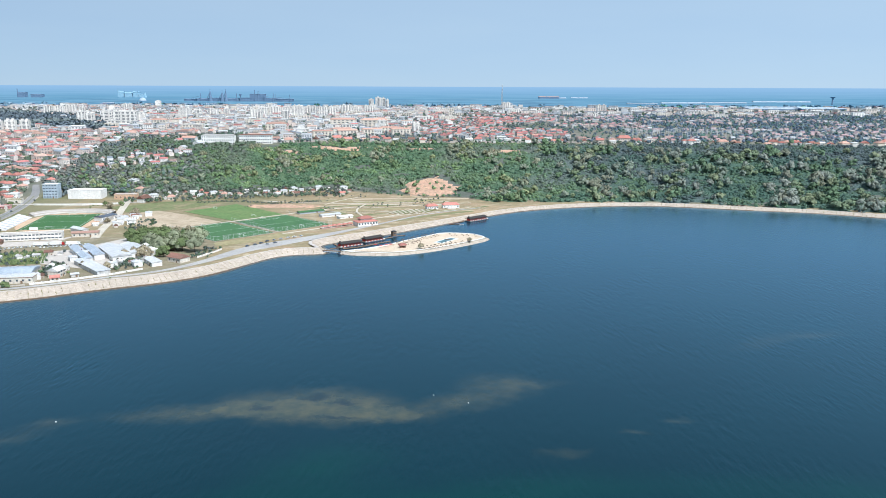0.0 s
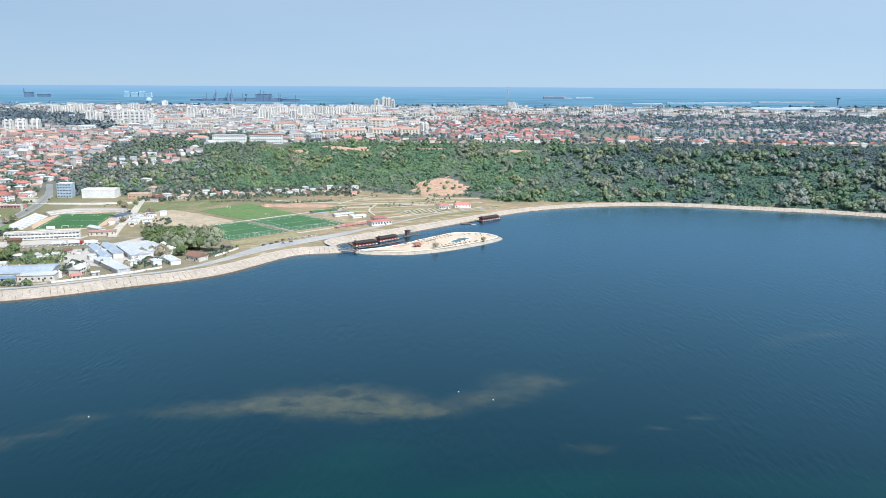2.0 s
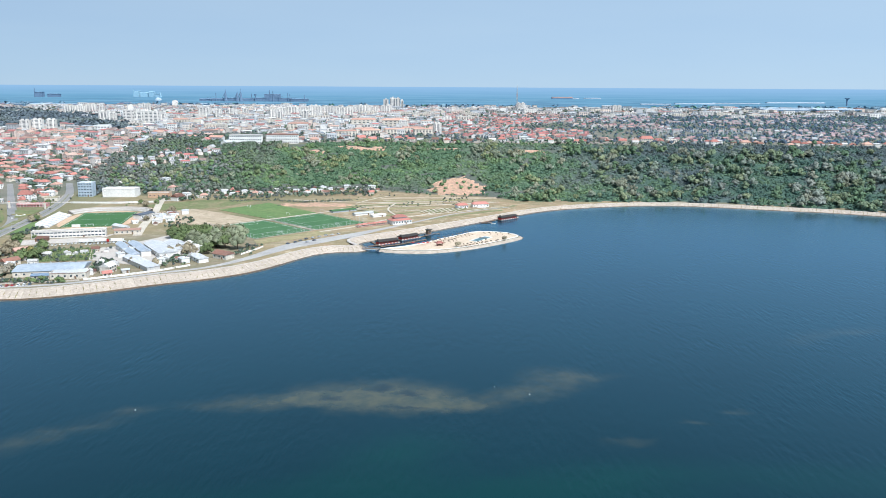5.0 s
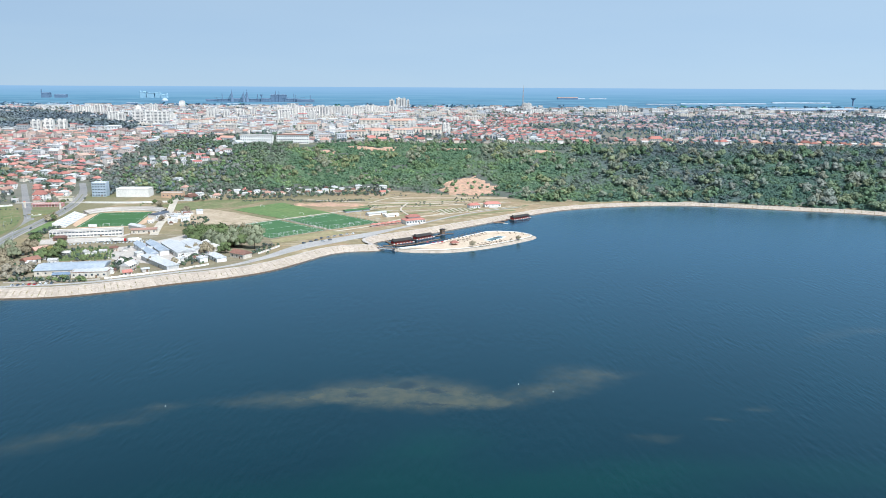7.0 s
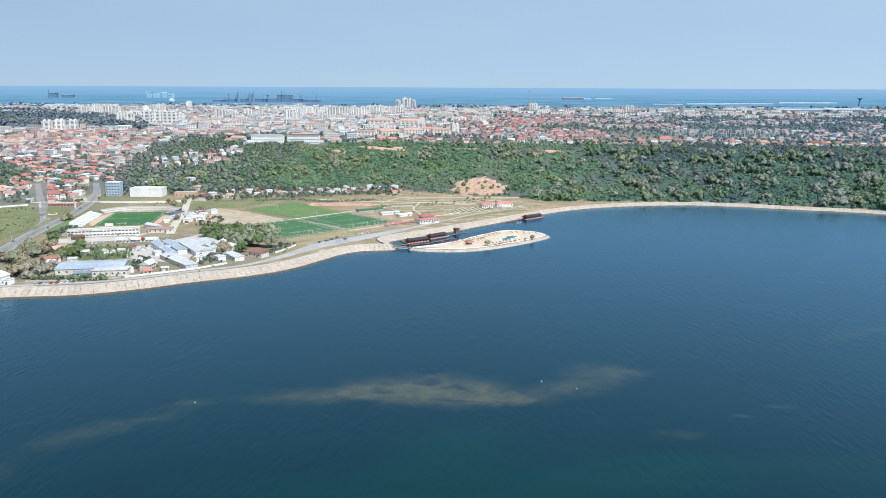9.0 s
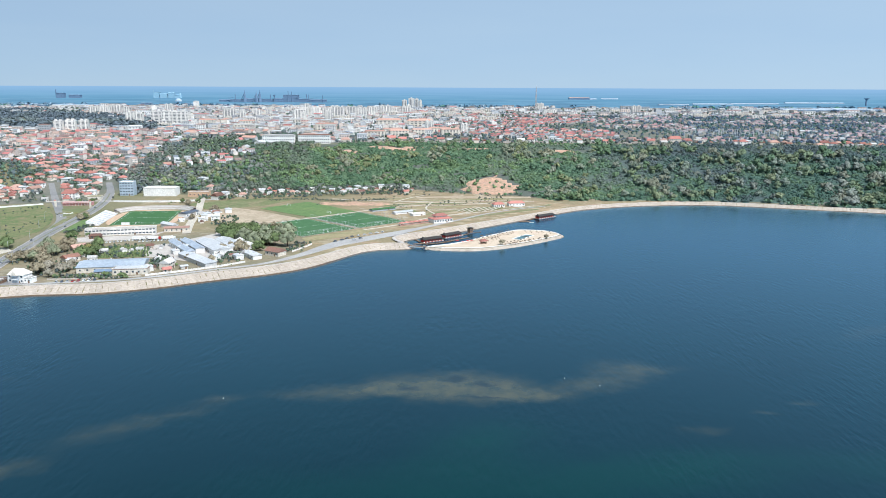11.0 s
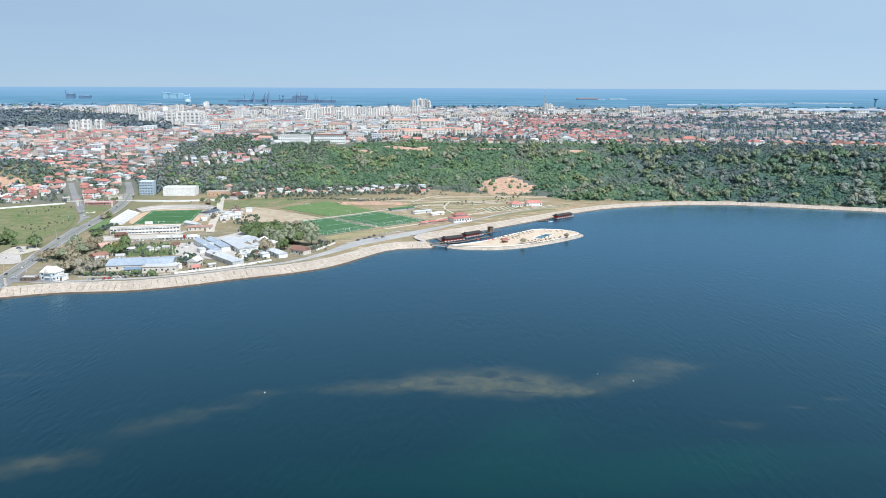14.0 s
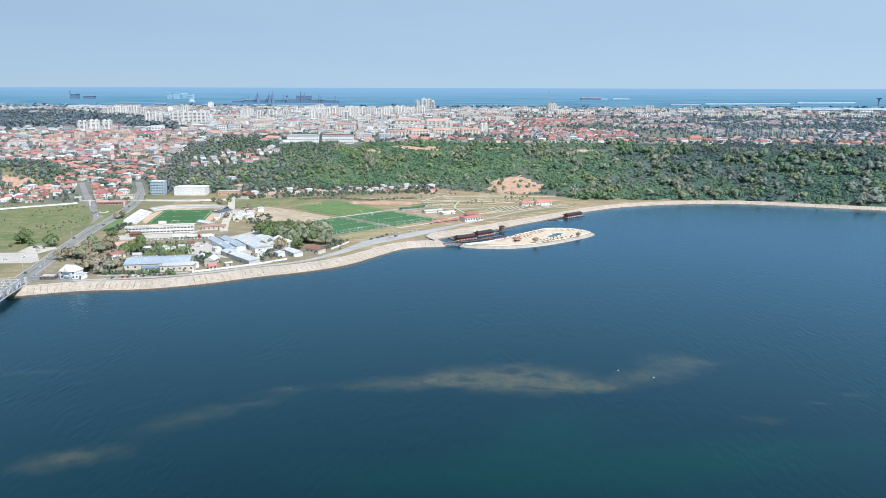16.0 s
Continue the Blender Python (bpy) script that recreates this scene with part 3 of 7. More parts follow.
# ---- roads and open ground on the shelf ----
road("road", [(-459, 552), (-469, 580), (-484, 639), (-497, 694), (-509, 752), (-519, 805), (-530, 878), (-542, 944), (-562, 1019), (-593, 1106), (-625, 1172)], 15, M_ASPHALT, "wide grey road running inland from the bridge past the stadium", 0.12, wide=[15, 15, 15, 15, 15, 14, 12, 9])
road("road_branch", [(-505, 722), (-519, 784), (-532, 834), (-551, 880), (-586, 942), (-620, 1000), (-661, 1072), (-708, 1154)], 11, M_ASPHALT, "grey town road forking off along the meadow", 0.16, wide=[11, 11, 11, 11, 9, 8])
road("shore_road", [(-455, 572), (-432, 567), (-387, 577), (-351, 586), (-316, 604), (-280, 628), (-257, 641), (-237, 660), (-218, 690), (-203, 722), (-188, 748), (-172, 765), (-140, 800), (-108, 840), (-70, 890), (-30, 945), (10, 985), (50, 1015)], 6, M_SHOREROAD, "narrow weathered asphalt road along the embankment", 0.2, wide=[4, 4.5, 5, 5, 5.5, 12, 22, 17, 8, 5, 4, 3, 3])
road("path_cross", [(-312, 836), (-250, 897), (-190, 956), (-150, 990), (-110, 1012)], 3.2, M_TRACKROAD, "pale gravel path between the training pitches", 0.26)
road("path_pitch", [(-250, 897), (-215, 864), (-178, 829)], 3.0, M_TRACKROAD, "pale gravel path beside the training pitches", 0.30)
road("path_dirt", [(-176, 822), (-160, 835), (-128, 868), (-108, 902), (-70, 935), (-30, 985)], 3.4, M_TRACKROAD, "dusty track through dry grass", 0.12)
road("path_field", [(-250, 1060), (-190, 1045), (-120, 1040), (-50, 1030), (20, 1040)], 4, M_TRACKROAD, "pale dirt track below the wooded slope", 0.12)
road("path_yard", [(-366, 790), (-380, 840), (-392, 890), (-404, 941), (-424, 1010), (-443, 1076)], 9, M_TRACKROAD, "pale dusty lane beside the stadium", 0.42)
road("street_wall_lane", [(-640, 1010), (-600, 1020), (-540, 1022), (-470, 1030), (-420, 1045)], 8, M_PAVING, "paved street below the town", 0.22)

for off, nm in ((0.0, "road_line"), (7.0, "road_edge"), (-7.0, "road_edge")):
    pts_ = [(-470 + off, 575), (-484 + off, 639), (-497 + off, 694), (-509 + off, 752), (-519 + off, 805), (-530 + off, 878), (-542 + off, 944), (-562 + off, 1019), (-592 + off, 1104)]
    tagged(new(nm, path_mesh(nm, pts_, 1.2 if off == 0 else 0.6, M_GRASS if off == 0 else M_PAVING, 0.24)), "narrow kerb or median strip along the main road", "road line", kind="structure")
flat_poly("meadow", [(-562, 680), (-532, 725), (-531, 790), (-548, 850), (-566, 890), (-600, 945), (-628, 982), (-760, 930), (-760, 640)], 5.3, M_MEADOW, "green meadow beside the main road", "meadow")
for k, pts_ in enumerate(([(-150, 1000), (-90, 1005), (-30, 1030), (40, 1060)], [(-175, 985), (-120, 968), (-70, 975), (-28, 1000)], [(-70, 930), (-40, 955), (0, 985), (40, 1022)], [(-125, 1060), (-60, 1052), (10, 1068)], [(-160, 1030), (-140, 1075), (-115, 1110)], [(-85, 905), (-100, 940), (-112, 985), (-105, 1040)])):
    road("path_worn", pts_, 2.4, M_TRACKROAD, "narrow worn earth path through dry grass", 0.1)
for m_, w_, pts_ in ((M_GRASS, 9, [(-170, 1000), (-120, 1022), (-60, 1024)]), (M_DIRT, 7, [(-165, 1012), (-110, 1034), (-40, 1040)]), (M_DRY, 10, [(-150, 972), (-100, 990), (-50, 1000)]), (M_GRASS, 6, [(-110, 930), (-85, 955), (-60, 968)]), (M_GRASS, 8, [(-60, 905), (-25, 938), (15, 972), (45, 990)]),
                     (M_DRY, 12, [(-120, 1050), (-60, 1062), (0, 1078)]), (M_DIRT, 14, [(-130, 1078), (-80, 1088), (-20, 1092), (40, 1096)]), (M_GRASS, 7, [(-5, 985), (30, 1000), (60, 1030)]), (M_DRY, 12, [(-200, 1060), (-160, 1062), (-130, 1072)]), (M_GRASS, 9, [(-180, 955), (-150, 975), (-120, 950)])):
    tagged(new("field_strip", path_mesh("field_strip", pts_, w_, m_, 0.06)), "narrow strip of old field on the dry shelf", "field strip", kind="structure")
flat_poly("verge_wedge", [(-526, 800), (-536, 832), (-546, 874), (-540, 884), (-532, 850)], 5.35, M_GRASS, "narrow grass wedge between two roads", "verge")
flat_poly("garden_patch", [(-554, 890), (-587, 951), (-554, 953), (-549, 916)], 5.35, M_GRASS, "small lawn between the roads", "lawn")
flat_poly("vegetable_garden", [(-413, 664), (-365, 674), (-385, 724), (-437, 714)], 5.27, M_MEADOW, "overgrown vegetable garden between the works", "garden")
flat_poly("verge_lawn", [(-477, 739), (-464, 740), (-476, 768), (-489, 778)], 5.3, M_FIELD, "small bright lawn beside the road", "lawn")
flat_poly("verge_strip", [(-506, 790), (-520, 868), (-512, 872), (-498, 830), (-492, 800)], 5.36, M_FIELD, "bright grass strip between two roads", "lawn")
flat_poly("earth_lot", [(-400, 945), (-366, 972), (-330, 950), (-262, 893), (-301, 852), (-345, 862), (-385, 905)], 5.25, M_DIRT, "bare pale earth lot beside the pitches", "bare lot")
flat_poly("dry_strip", [(-178, 824), (-235, 770), (-228, 755), (-200, 772), (-160, 812)], 5.22, M_DRY, "strip of dry yellow grass", "grass strip")
flat_poly("far_lawn", [(-440, 1000), (-372, 1055), (-300, 1058), (-335, 985), (-395, 955)], 5.2, M_GRASS, "worn grass ground behind the stadium", "lawn")
flat_poly("yard", [(-395, 720), (-365, 735), (-330, 800), (-300, 800), (-270, 700), (-300, 650), (-400, 690)], 5.15, M_PAVING, "pale concrete works yard", "yard")
flat_poly("yard_stadium", [(-480, 760), (-402, 782), (-385, 840), (-400, 760), (-470, 735)], 5.18, M_PAVING, "paved parking yard by the stadium", "yard")
flat_poly("cafe_yard", [(-462, 566), (-425, 566), (-415, 580), (-450, 595), (-468, 585)], 5.24, M_ASPHALT, "small asphalt yard at the bridge head", "yard")


def pitch(label, corners, material, markings=True, group="sports pitches", z=5.3):
    th = thing("sports_pitch", label, "pitch", group)
    a, b, c, d = [np.array(q, float) for q in corners]
    s = Shape()
    s.put([(*q, z - 0.3) for q in (a, b, c, d)] + [(*q, z) for q in (a, b, c, d)], [(4, 5, 6, 7), (0, 1, 5, 4), (1, 2, 6, 5), (2, 3, 7, 6), (3, 0, 4, 7)])
    part("turf", s, material, th)

    def at(u, v):
        return (1 - u) * (1 - v) * a + u * (1 - v) * b + u * v * c + (1 - u) * v * d

    def stripe(u0, v0, u1, v1, w=0.35):
        p, q = at(u0, v0), at(u1, v1)
        n = q - p
        n = np.array((-n[1], n[0])) / np.linalg.norm(n) * w / 2
        k = Shape()
        k.put([(*(p - n), z + 0.05), (*(q - n), z + 0.05), (*(q + n), z + 0.05), (*(p + n), z + 0.05)], [(0, 1, 2, 3)])
        part("line_marking", k, M_LINE, th, "white line")

    if markings:
        m = 0.04
        for q in ((m, m, 1 - m, m), (1 - m, m, 1 - m, 1 - m), (1 - m, 1 - m, m, 1 - m), (m, 1 - m, m, m), (0.5, m, 0.5, 1 - m), (m, 0.25, 0.16, 0.25), (m, 0.75, 0.16, 0.75), (0.16, 0.25, 0.16, 0.75),
                  (1 - m, 0.25, 0.84, 0.25), (1 - m, 0.75, 0.84, 0.75), (0.84, 0.25, 0.84, 0.75)):
            stripe(*q)
    return th, at


def goal(p, along):
    """A white frame goal, 7.3 m wide, along the given direction."""
    th = thing("football_goal", "white metal football goal standing on the turf", "goal", "football goals", Matrix.Translation((p[0], p[1], 5.3)) @ pose(0, 0, 0, 0, 0, along))
    part("crossbar", Shape().bar((-3.66, 0, 2.44), (3.66, 0, 2.44), 0.22), M_LINE, th)
    for x in (-3.66, 3.66):
        part("post", Shape().bar((x, 0, 0), (x, 0, 2.44), 0.22), M_LINE, th)
        part("stay", Shape().bar((x, 0, 2.44), (x, 1.8, 0), 0.12), M_LINE, th)


training, at1 = pitch("dark green training pitch with white lines and fence", [(-247, 893), (-182, 833), (-131, 880), (-196, 944)], M_TURF2)
goal(at1(0.07, 0.5), 137), goal(at1(0.93, 0.5), -43)
training2, at2 = pitch("dark green training pitch beside a clump of trees", [(-304, 843), (-237, 780), (-186, 828), (-253, 891)], M_TURF2)
goal(at2(0.07, 0.5), 137), goal(at2(0.93, 0.5), -43)
practice, at3 = pitch("grass practice field with worn light patches", [(-330, 966), (-252, 902), (-199, 948), (-280, 1030)], M_FIELD, markings=False)
goal(at3(0.1, 0.5), 137), goal(at3(0.9, 0.5), -43)


def fence(label, pts, height=5.0, gap=6.0):
    th = thing("pitch_fence", label, "fence", "pitch fences")
    line = np.array(pts, float)
    seg = np.linalg.norm(np.diff(line, axis=0), axis=1)
    s = np.r_[0, np.cumsum(seg)]
    q = np.linspace(0, s[-1], int(s[-1] / gap) + 1)
    xy = np.c_[np.interp(q, s, line[:, 0]), np.interp(q, s, line[:, 1])]
    for x, y in xy:
        part("post", Shape().box(x, y, 5.0, 0.16, 0.16, height), M_STEEL, th)
    for z in (5.3, 5.0 + height):
        k = Shape()
        for p0, p1 in zip(line, line[1:]):
            k.bar((*p0, z), (*p1, z), 0.14)
        part("rail", k, M_STEEL, th)


fence("tall grey steel fence round the training pitch", [(-182, 831), (-129, 880), (-195, 946)])
fence("tall grey steel fence along two training pitches", [(-304, 841), (-236, 778), (-184, 829), (-250, 895)])

# ---- stadium ----
SC, SY = np.array((-449.0, 889.0)), 100.0     # centre of the turf; its long axis, degrees from +x


def oval(a, b, n=64, power=3.2):
    c, s = math.cos(radians(SY)), math.sin(radians(SY))
    out = []
    for k in range(n):
        t = 2 * math.pi * k / n
        u = a * math.copysign(abs(math.cos(t)) ** (2 / power), math.cos(t))
        v = b * math.copysign(abs(math.sin(t)) ** (2 / power), math.sin(t))
        out.append((SC[0] + u * c - v * s, SC[1] + u * s + v * c))
    return out


flat_poly("running_track", oval(61, 43, power=2.7), 5.25, M_TRACK, "pale orange running track round the stadium turf", "track")
c_, s_ = math.cos(radians(SY)), math.sin(radians(SY))


def on_axis(u, v):
    return (SC[0] + u * c_ - v * s_, SC[1] + u * s_ + v * c_)


match, at4 = pitch("bright green stadium turf with white lines", [on_axis(-51, -32), on_axis(51, -32), on_axis(51, 32), on_axis(-51, 32)], M_TURF, z=5.34)
sb = thing("scoreboard", "white scoreboard panel behind the goal", "scoreboard", m=Matrix.Translation((*on_axis(-57, 12), 5.2)) @ pose(0, 0, 0, 0, 0, SY - 90))
part("panel", Shape().box(0, 0, 1.2, 9, 0.4, 3.2), M_LINE, sb)
for u in (-3.5, 3.5):
    part("post", Shape().box(u, 0, 0, 0.3, 0.3, 1.4), M_STEEL, sb)
goal(at4(0.95, 0.5), SY - 90), goal(at4(0.05, 0.5), SY + 90)


def stand(label, u0, u1, v0, rows, rise, side, material, back=0.0):
    """A stepped grandstand along the turf; side: +1 away to v+."""
    th = thing("grandstand", label, "grandstand", "stadium stands", Matrix.Translation((SC[0], SC[1], 5.0)) @ pose(0, 0, 0, 0, 0, SY))
    for k in range(rows):
        v = v0 + side * k * 1.7
        part("step", Shape().box((u0 + u1) / 2, v, 0, u1 - u0, 1.7, 1.0 + rise * k), material, th)
    for u in np.arange(u0 + 6, u1 - 3, 11):
        for k in range(rows):
            part("aisle_step", Shape().box(u, v0 + side * k * 1.7, 0.9 + rise * k, 2.6, 1.72, 0.2), M_SHEETBLUE, th, "blue-grey aisle step")
    part("back_wall", Shape().box((u0 + u1) / 2, v0 + side * (rows * 1.7 - 0.6), 0, u1 - u0, 0.4, 1.4 + rise * rows + back), material, th)
    return th


stand("white concrete grandstand with blue aisles beside the turf", -50, 36, 44, 8, 0.5, 1, M_BLOCK)
stand("low grey grandstand on the far side of the turf", -20, 30, -46, 6, 0.6, -1, M_PAVING)


def curved_stand(label, t0, t1, a, b, rows, n=22):
    th = thing("curved_terrace", label, "terrace", "stadium stands")
    c, s = math.cos(radians(SY)), math.sin(radians(SY))

    def edge(k, off):
        t = radians(t0 + (t1 - t0) * k / n)
        u = (a + off) * math.copysign(abs(math.cos(t)) ** 0.7, math.cos(t))
        v = (b + off) * math.copysign(abs(math.sin(t)) ** 0.7, math.sin(t))
        return SC[0] + u * c - v * s, SC[1] + u * s + v * c

    for r in range(rows):
        h = 1.2 + 0.55 * r
        v, f = [], []
        for k in range(n + 1):
            a_, b_ = edge(k, r * 1.5), edge(k, r * 1.5 + 1.6)
            v += [(*a_, 5.0), (*a_, 5.0 + h), (*b_, 5.0 + h), (*b_, 5.0)]
        for k in range(n):
            q = 4 * k
            f += [(q + i, q + i + 1, q + i + 5, q + i + 4) for i in range(3)]
        part("step", quad_mesh("step", v, f, M_PAVING if r % 3 else M_BLOCK), None, th)
    return th


curved_stand("curved white concrete terrace behind the goal", -55, 58, 66, 48, 6)


# ---- buildings on the shelf ----
def windows(th, lx, ly, z0, h, floors, count, sides=(0, 1), yaw=0, w=1.4, wh=1.4, proud=0.05, x=0.0, y=0.0):
    """Rows of window panes set in the long faces; each is a part with a frame standing proud."""
    c, s = math.cos(radians(yaw)), math.sin(radians(yaw))
    for fl in range(floors):
        z = z0 + (fl + 0.35) * h / floors
        for side in sides:
            v = -ly / 2 - proud if side == 0 else ly / 2 + proud
            for k in range(count):
                u = -lx / 2 + (k + 0.5) * lx / count
                part("window", Shape().box(x + u * c - v * s, y + u * s + v * c, z, w, 0.12, min(wh, h / floors * 0.55), yaw), M_GLASS, th)


def building(name, label, category, x, y, lx, ly, h, yaw, wall, roof, rise=0.0, hip=0.0, floors=1, count=0, group="", over=0.6, z=None, door=True, sides=(0,), ww=1.5, wh=1.5):
    z = gz(x, y) - 0.3 if z is None else z
    th = thing(name, label, category, group, Matrix.Translation((x, y, z)) @ pose(0, 0, 0, 0, 0, yaw))
    body = part("wall", Shape().box(0, 0, 0, lx, ly, h), wall, th)
    if rise:
        sh = Shape().roof(0, 0, h - 0.05, lx + 2 * over, ly + 2 * over, rise, 0, hip)
        part("roof", sh, roof, th)
        if not hip:
            g = Shape()
            for u in (-lx / 2, lx / 2 - 0.3):
                g.put([(u, -ly / 2, h - 0.05), (u + 0.3, -ly / 2, h - 0.05), (u + 0.3, ly / 2, h - 0.05), (u, ly / 2, h - 0.05), (u, 0, h + rise - 0.2), (u + 0.3, 0, h + rise - 0.2)],
                      [(0, 1, 5, 4), (2, 3, 4, 5), (1, 2, 5), (3, 0, 4)])
            part("gable", g, wall, th)
    else:
        part("roof", Shape().box(0, 0, h, lx + 0.5, ly + 0.5, 0.35), roof, th)
        par = Shape()
        for u, v, a, b in ((0, -ly / 2, lx + 0.6, 0.35), (0, ly / 2, lx + 0.6, 0.35), (-lx / 2, 0, 0.35, ly), (lx / 2, 0, 0.35, ly)):
            par.box(u, v, h + 0.3, a, b, 0.45)
        part("parapet", par, wall, th)
    if count:
        windows(body, lx, ly, 0.3, h, floors, count, sides, w=ww, wh=wh)
    if door:
        part("door", Shape().box(lx * 0.2, -ly / 2 - 0.06, 0.2, 1.6, 0.14, 2.2), M_WOOD, body)
    return th


# works beside the shore road
b = building("workshop_hall", "wide workshop hall with a pale blue sheet-metal roof", "hall", -373, 627, 55, 30, 5.2, 12, M_CREAM, M_SHEETBLUE, 2.2, 0, 1, 9, "works halls")
b = building("workshop_annex", "cream flat-roofed workshop annex with a brown roof edge", "annex", -350, 611, 29, 13, 5.0, 9, M_CREAM, M_TILEBROWN, 0, 0, 1, 6, "works halls")
part("roof_sheet", Shape().box(0, 0.6, 5.36, 27.6, 11.0, 0.12), M_SHEETGREY, b, "grey sheet roof")
lean = building("workshop_leanto", "low workshop lean-to with a dark blue sheet roof", "annex", -372, 606, 14, 9, 3.4, 12, M_CREAM, M_DARKSHEET, 0.9, 0, 1, 2, "works halls")
for x, y, z, w in ((-378, 634, 12.0, 0.9), (-362, 636, 12.0, 0.9), (-352, 632, 11.5, 0.7)):
    vent = thing("roof_vent", "small grey metal roof vent on the workshop hall", "vent", "roof vents", Matrix.Translation((x, y, 11.0)))
    part("pipe", Shape().cone(0, 0, -1.6, w * 0.5, w * 0.5, 2.8, 8), M_STEEL, vent)
    part("cap", Shape().cone(0, 0, 1.2, w * 0.9, 0.1, 0.5, 8), M_STEEL, vent)
for du, dv, lx, ly, m in ((-26, -6, 62, 8, M_SHEETBLUE), (-14, -10, 50, 9, M_SHEETBLUE), (2, 4, 58, 17, M_SHEETGREY), (20, 2, 46, 16, M_SHEETGREY), (33, 10, 30, 9, M_WHITE)):
    q = np.array((-315, 713)) + dv * np.array((0.58, -0.81)) + du * np.array((0.81, 0.58))
    building("factory_hall", "long factory hall with a pale metal gable roof", "hall", q[0], q[1], lx, ly, 5.2, -54.5, M_WHITE, m, 2.2, 0, 1, 10, "factory halls", sides=(0, 1))
building("storage_shed", "long storage shed with grey walls and a white metal roof", "shed", -308, 655, 58, 11, 4.5, -47, M_ROOFGREY, M_SHEETGREY, 1.0, 0, 1, 0, "works halls")
building("boathouse", "small cream house with a dark maroon roof", "house", -243, 688, 17, 11, 4.5, -30, M_CREAM, M_TILEBROWN, 3.0, 0, 1, 3)
building("storage_shed", "narrow pale shed with a grey metal roof", "shed", -262, 676, 22, 9, 4.2, -52, M_WHITE, M_SHEETGREY, 1.5, 0, 1, 3, "works halls")
building("cottage", "cream two-storey gabled house with a grey roof in the works yard", "house", -326, 629, 11, 9, 6.0, 84, M_CREAM, M_ROOFGREY, 3.0, 0, 2, 3, sides=(0, 1))
building("cottage", "small cream cottage with a red tiled roof behind the fence", "house", -321, 615.5, 7, 5.5, 3.0, 30, M_CREAM, M_TILE, 2.0, 0, 1, 2)
building("shed", "small grey lean shed in the works yard", "shed", -311, 629, 6, 5, 2.8, 32, M_ROOFGREY, M_SHEETGREY, 0.8, 0, 1, 0)
building("cottage", "low cream cottage with a grey roof among trees", "house", -283, 760, 14, 9, 3.5, -20, M_CREAM, M_ROOFGREY, 2.2, 2, 1, 3)
building("cottage", "low cream cottage with a pale roof", "house", -330, 800, 12, 9, 3.5, 25, M_CREAM, M_ROOFGREY, 2.2, 2, 1, 3)
building("villa", "white and blue two-storey villa with a cream roof", "house", -429, 578, 14, 11, 7.0, -8, M_WHITE, M_CREAM, 4.5, 3, 2, 4)
v_ = [o for o in bpy.data.objects if o.name == "villa"][0]
part("cross_roof", Shape().roof(0, -3.2, 7.0, 9.5, 6.5, 3.6, 90, 0), M_CREAM, v_)
part("gable_wall", Shape().put([(-2.9, -6.2, 0), (2.9, -6.2, 0), (2.9, -6.2, 7.2), (0, -6.2, 10.2), (-2.9, -6.2, 7.2), (-2.9, -5.2, 0), (2.9, -5.2, 0), (2.9, -5.2, 7.2), (0, -5.2, 10.2), (-2.9, -5.2, 7.2)], [(0, 1, 2, 3, 4), (1, 6, 7, 2), (5, 0, 4, 9)]), M_SHEETBLUE, v_, "pale blue gable wall")
part("balcony", Shape().box(0, -6.8, 3.2, 4.4, 1.4, 0.25).box(0, -7.4, 3.4, 4.4, 0.1, 0.9), M_WHITE, v_)
building("villa_annex", "white lower annex beside the villa", "annex", -420, 576, 7, 7, 4.2, -8, M_WHITE, M_ROOFGREY, 0, 0, 1, 2)
building("cafe", "dark-roofed roadside cafe with an open front", "cafe", -446, 573, 12, 8, 3.2, 2, M_WOOD, M_ROOFGREY, 0, 0, 1, 4)
building("garden_house", "orange-roofed garden house behind trees", "house", -441, 700, 13, 9, 4, 50, M_CREAM, M_TILEORANGE, 2.6, 0, 1, 2)
building("garden_house", "dark maroon-roofed garden house behind trees", "house", -426, 655, 14, 9, 4, 60, M_CREAM, M_TILEBROWN, 2.6, 0, 1, 2)
flat_poly("paved_lot", [(-560, 640), (-520, 627), (-494, 630), (-491, 639), (-508, 666), (-527, 673), (-562, 668)], 5.34, M_PAVING, "bright concrete parking lot beside the main road", "parking lot")
flat_poly("gravel_lot", [(-533, 676), (-510, 668), (-503, 694), (-519, 708), (-536, 704)], 5.33, M_TRACKROAD, "pale gravel lot beside the main road", "parking lot")
building("kiosk_house", "small red-roofed kiosk in the parking yard", "kiosk", -452, 760, 12, 8, 3.5, 16, M_WOOD, M_TILEBROWN, 2.0, 2, 1, 2)
building("stadium_block", "long white two-storey stadium building with window rows", "building", -435, 784, 72, 11, 7.2, 16, M_BLOCK, M_PAVING, 0, 0, 2, 20, ww=2.6, wh=1.3)
building("changing_rooms", "orange-walled changing rooms beside the stadium", "building", -382, 806, 26, 12, 4.5, 16, M_CREAM, M_TILEORANGE, 1.2, 0, 1, 5)
building("canopy_hall", "pale green domed canopy beside the stadium", "canopy", -398, 826, 22, 8, 4.5, -35, M_WHITE, M_SHEETGREY, 1.8, 0, 1, 0)
building("clubhouse", "dark-roofed clubhouse beside the stadium", "building", -404, 906, 24, 12, 5, 70, M_WHITE, M_RUST, 1.6, 0, 1, 4)
building("store", "large white store with a plain pale roof", "store", -506, 1084, 46, 22, 12, 3, M_WHITE, M_WHITE, 0, 0, 1, 0, door=False)
building("office_block", "pale blue glazed office block", "office", -556, 1084, 20, 14, 20, 3, M_FARROOF, M_WHITE, 0, 0, 5, 5, ww=2.4, wh=1.4)
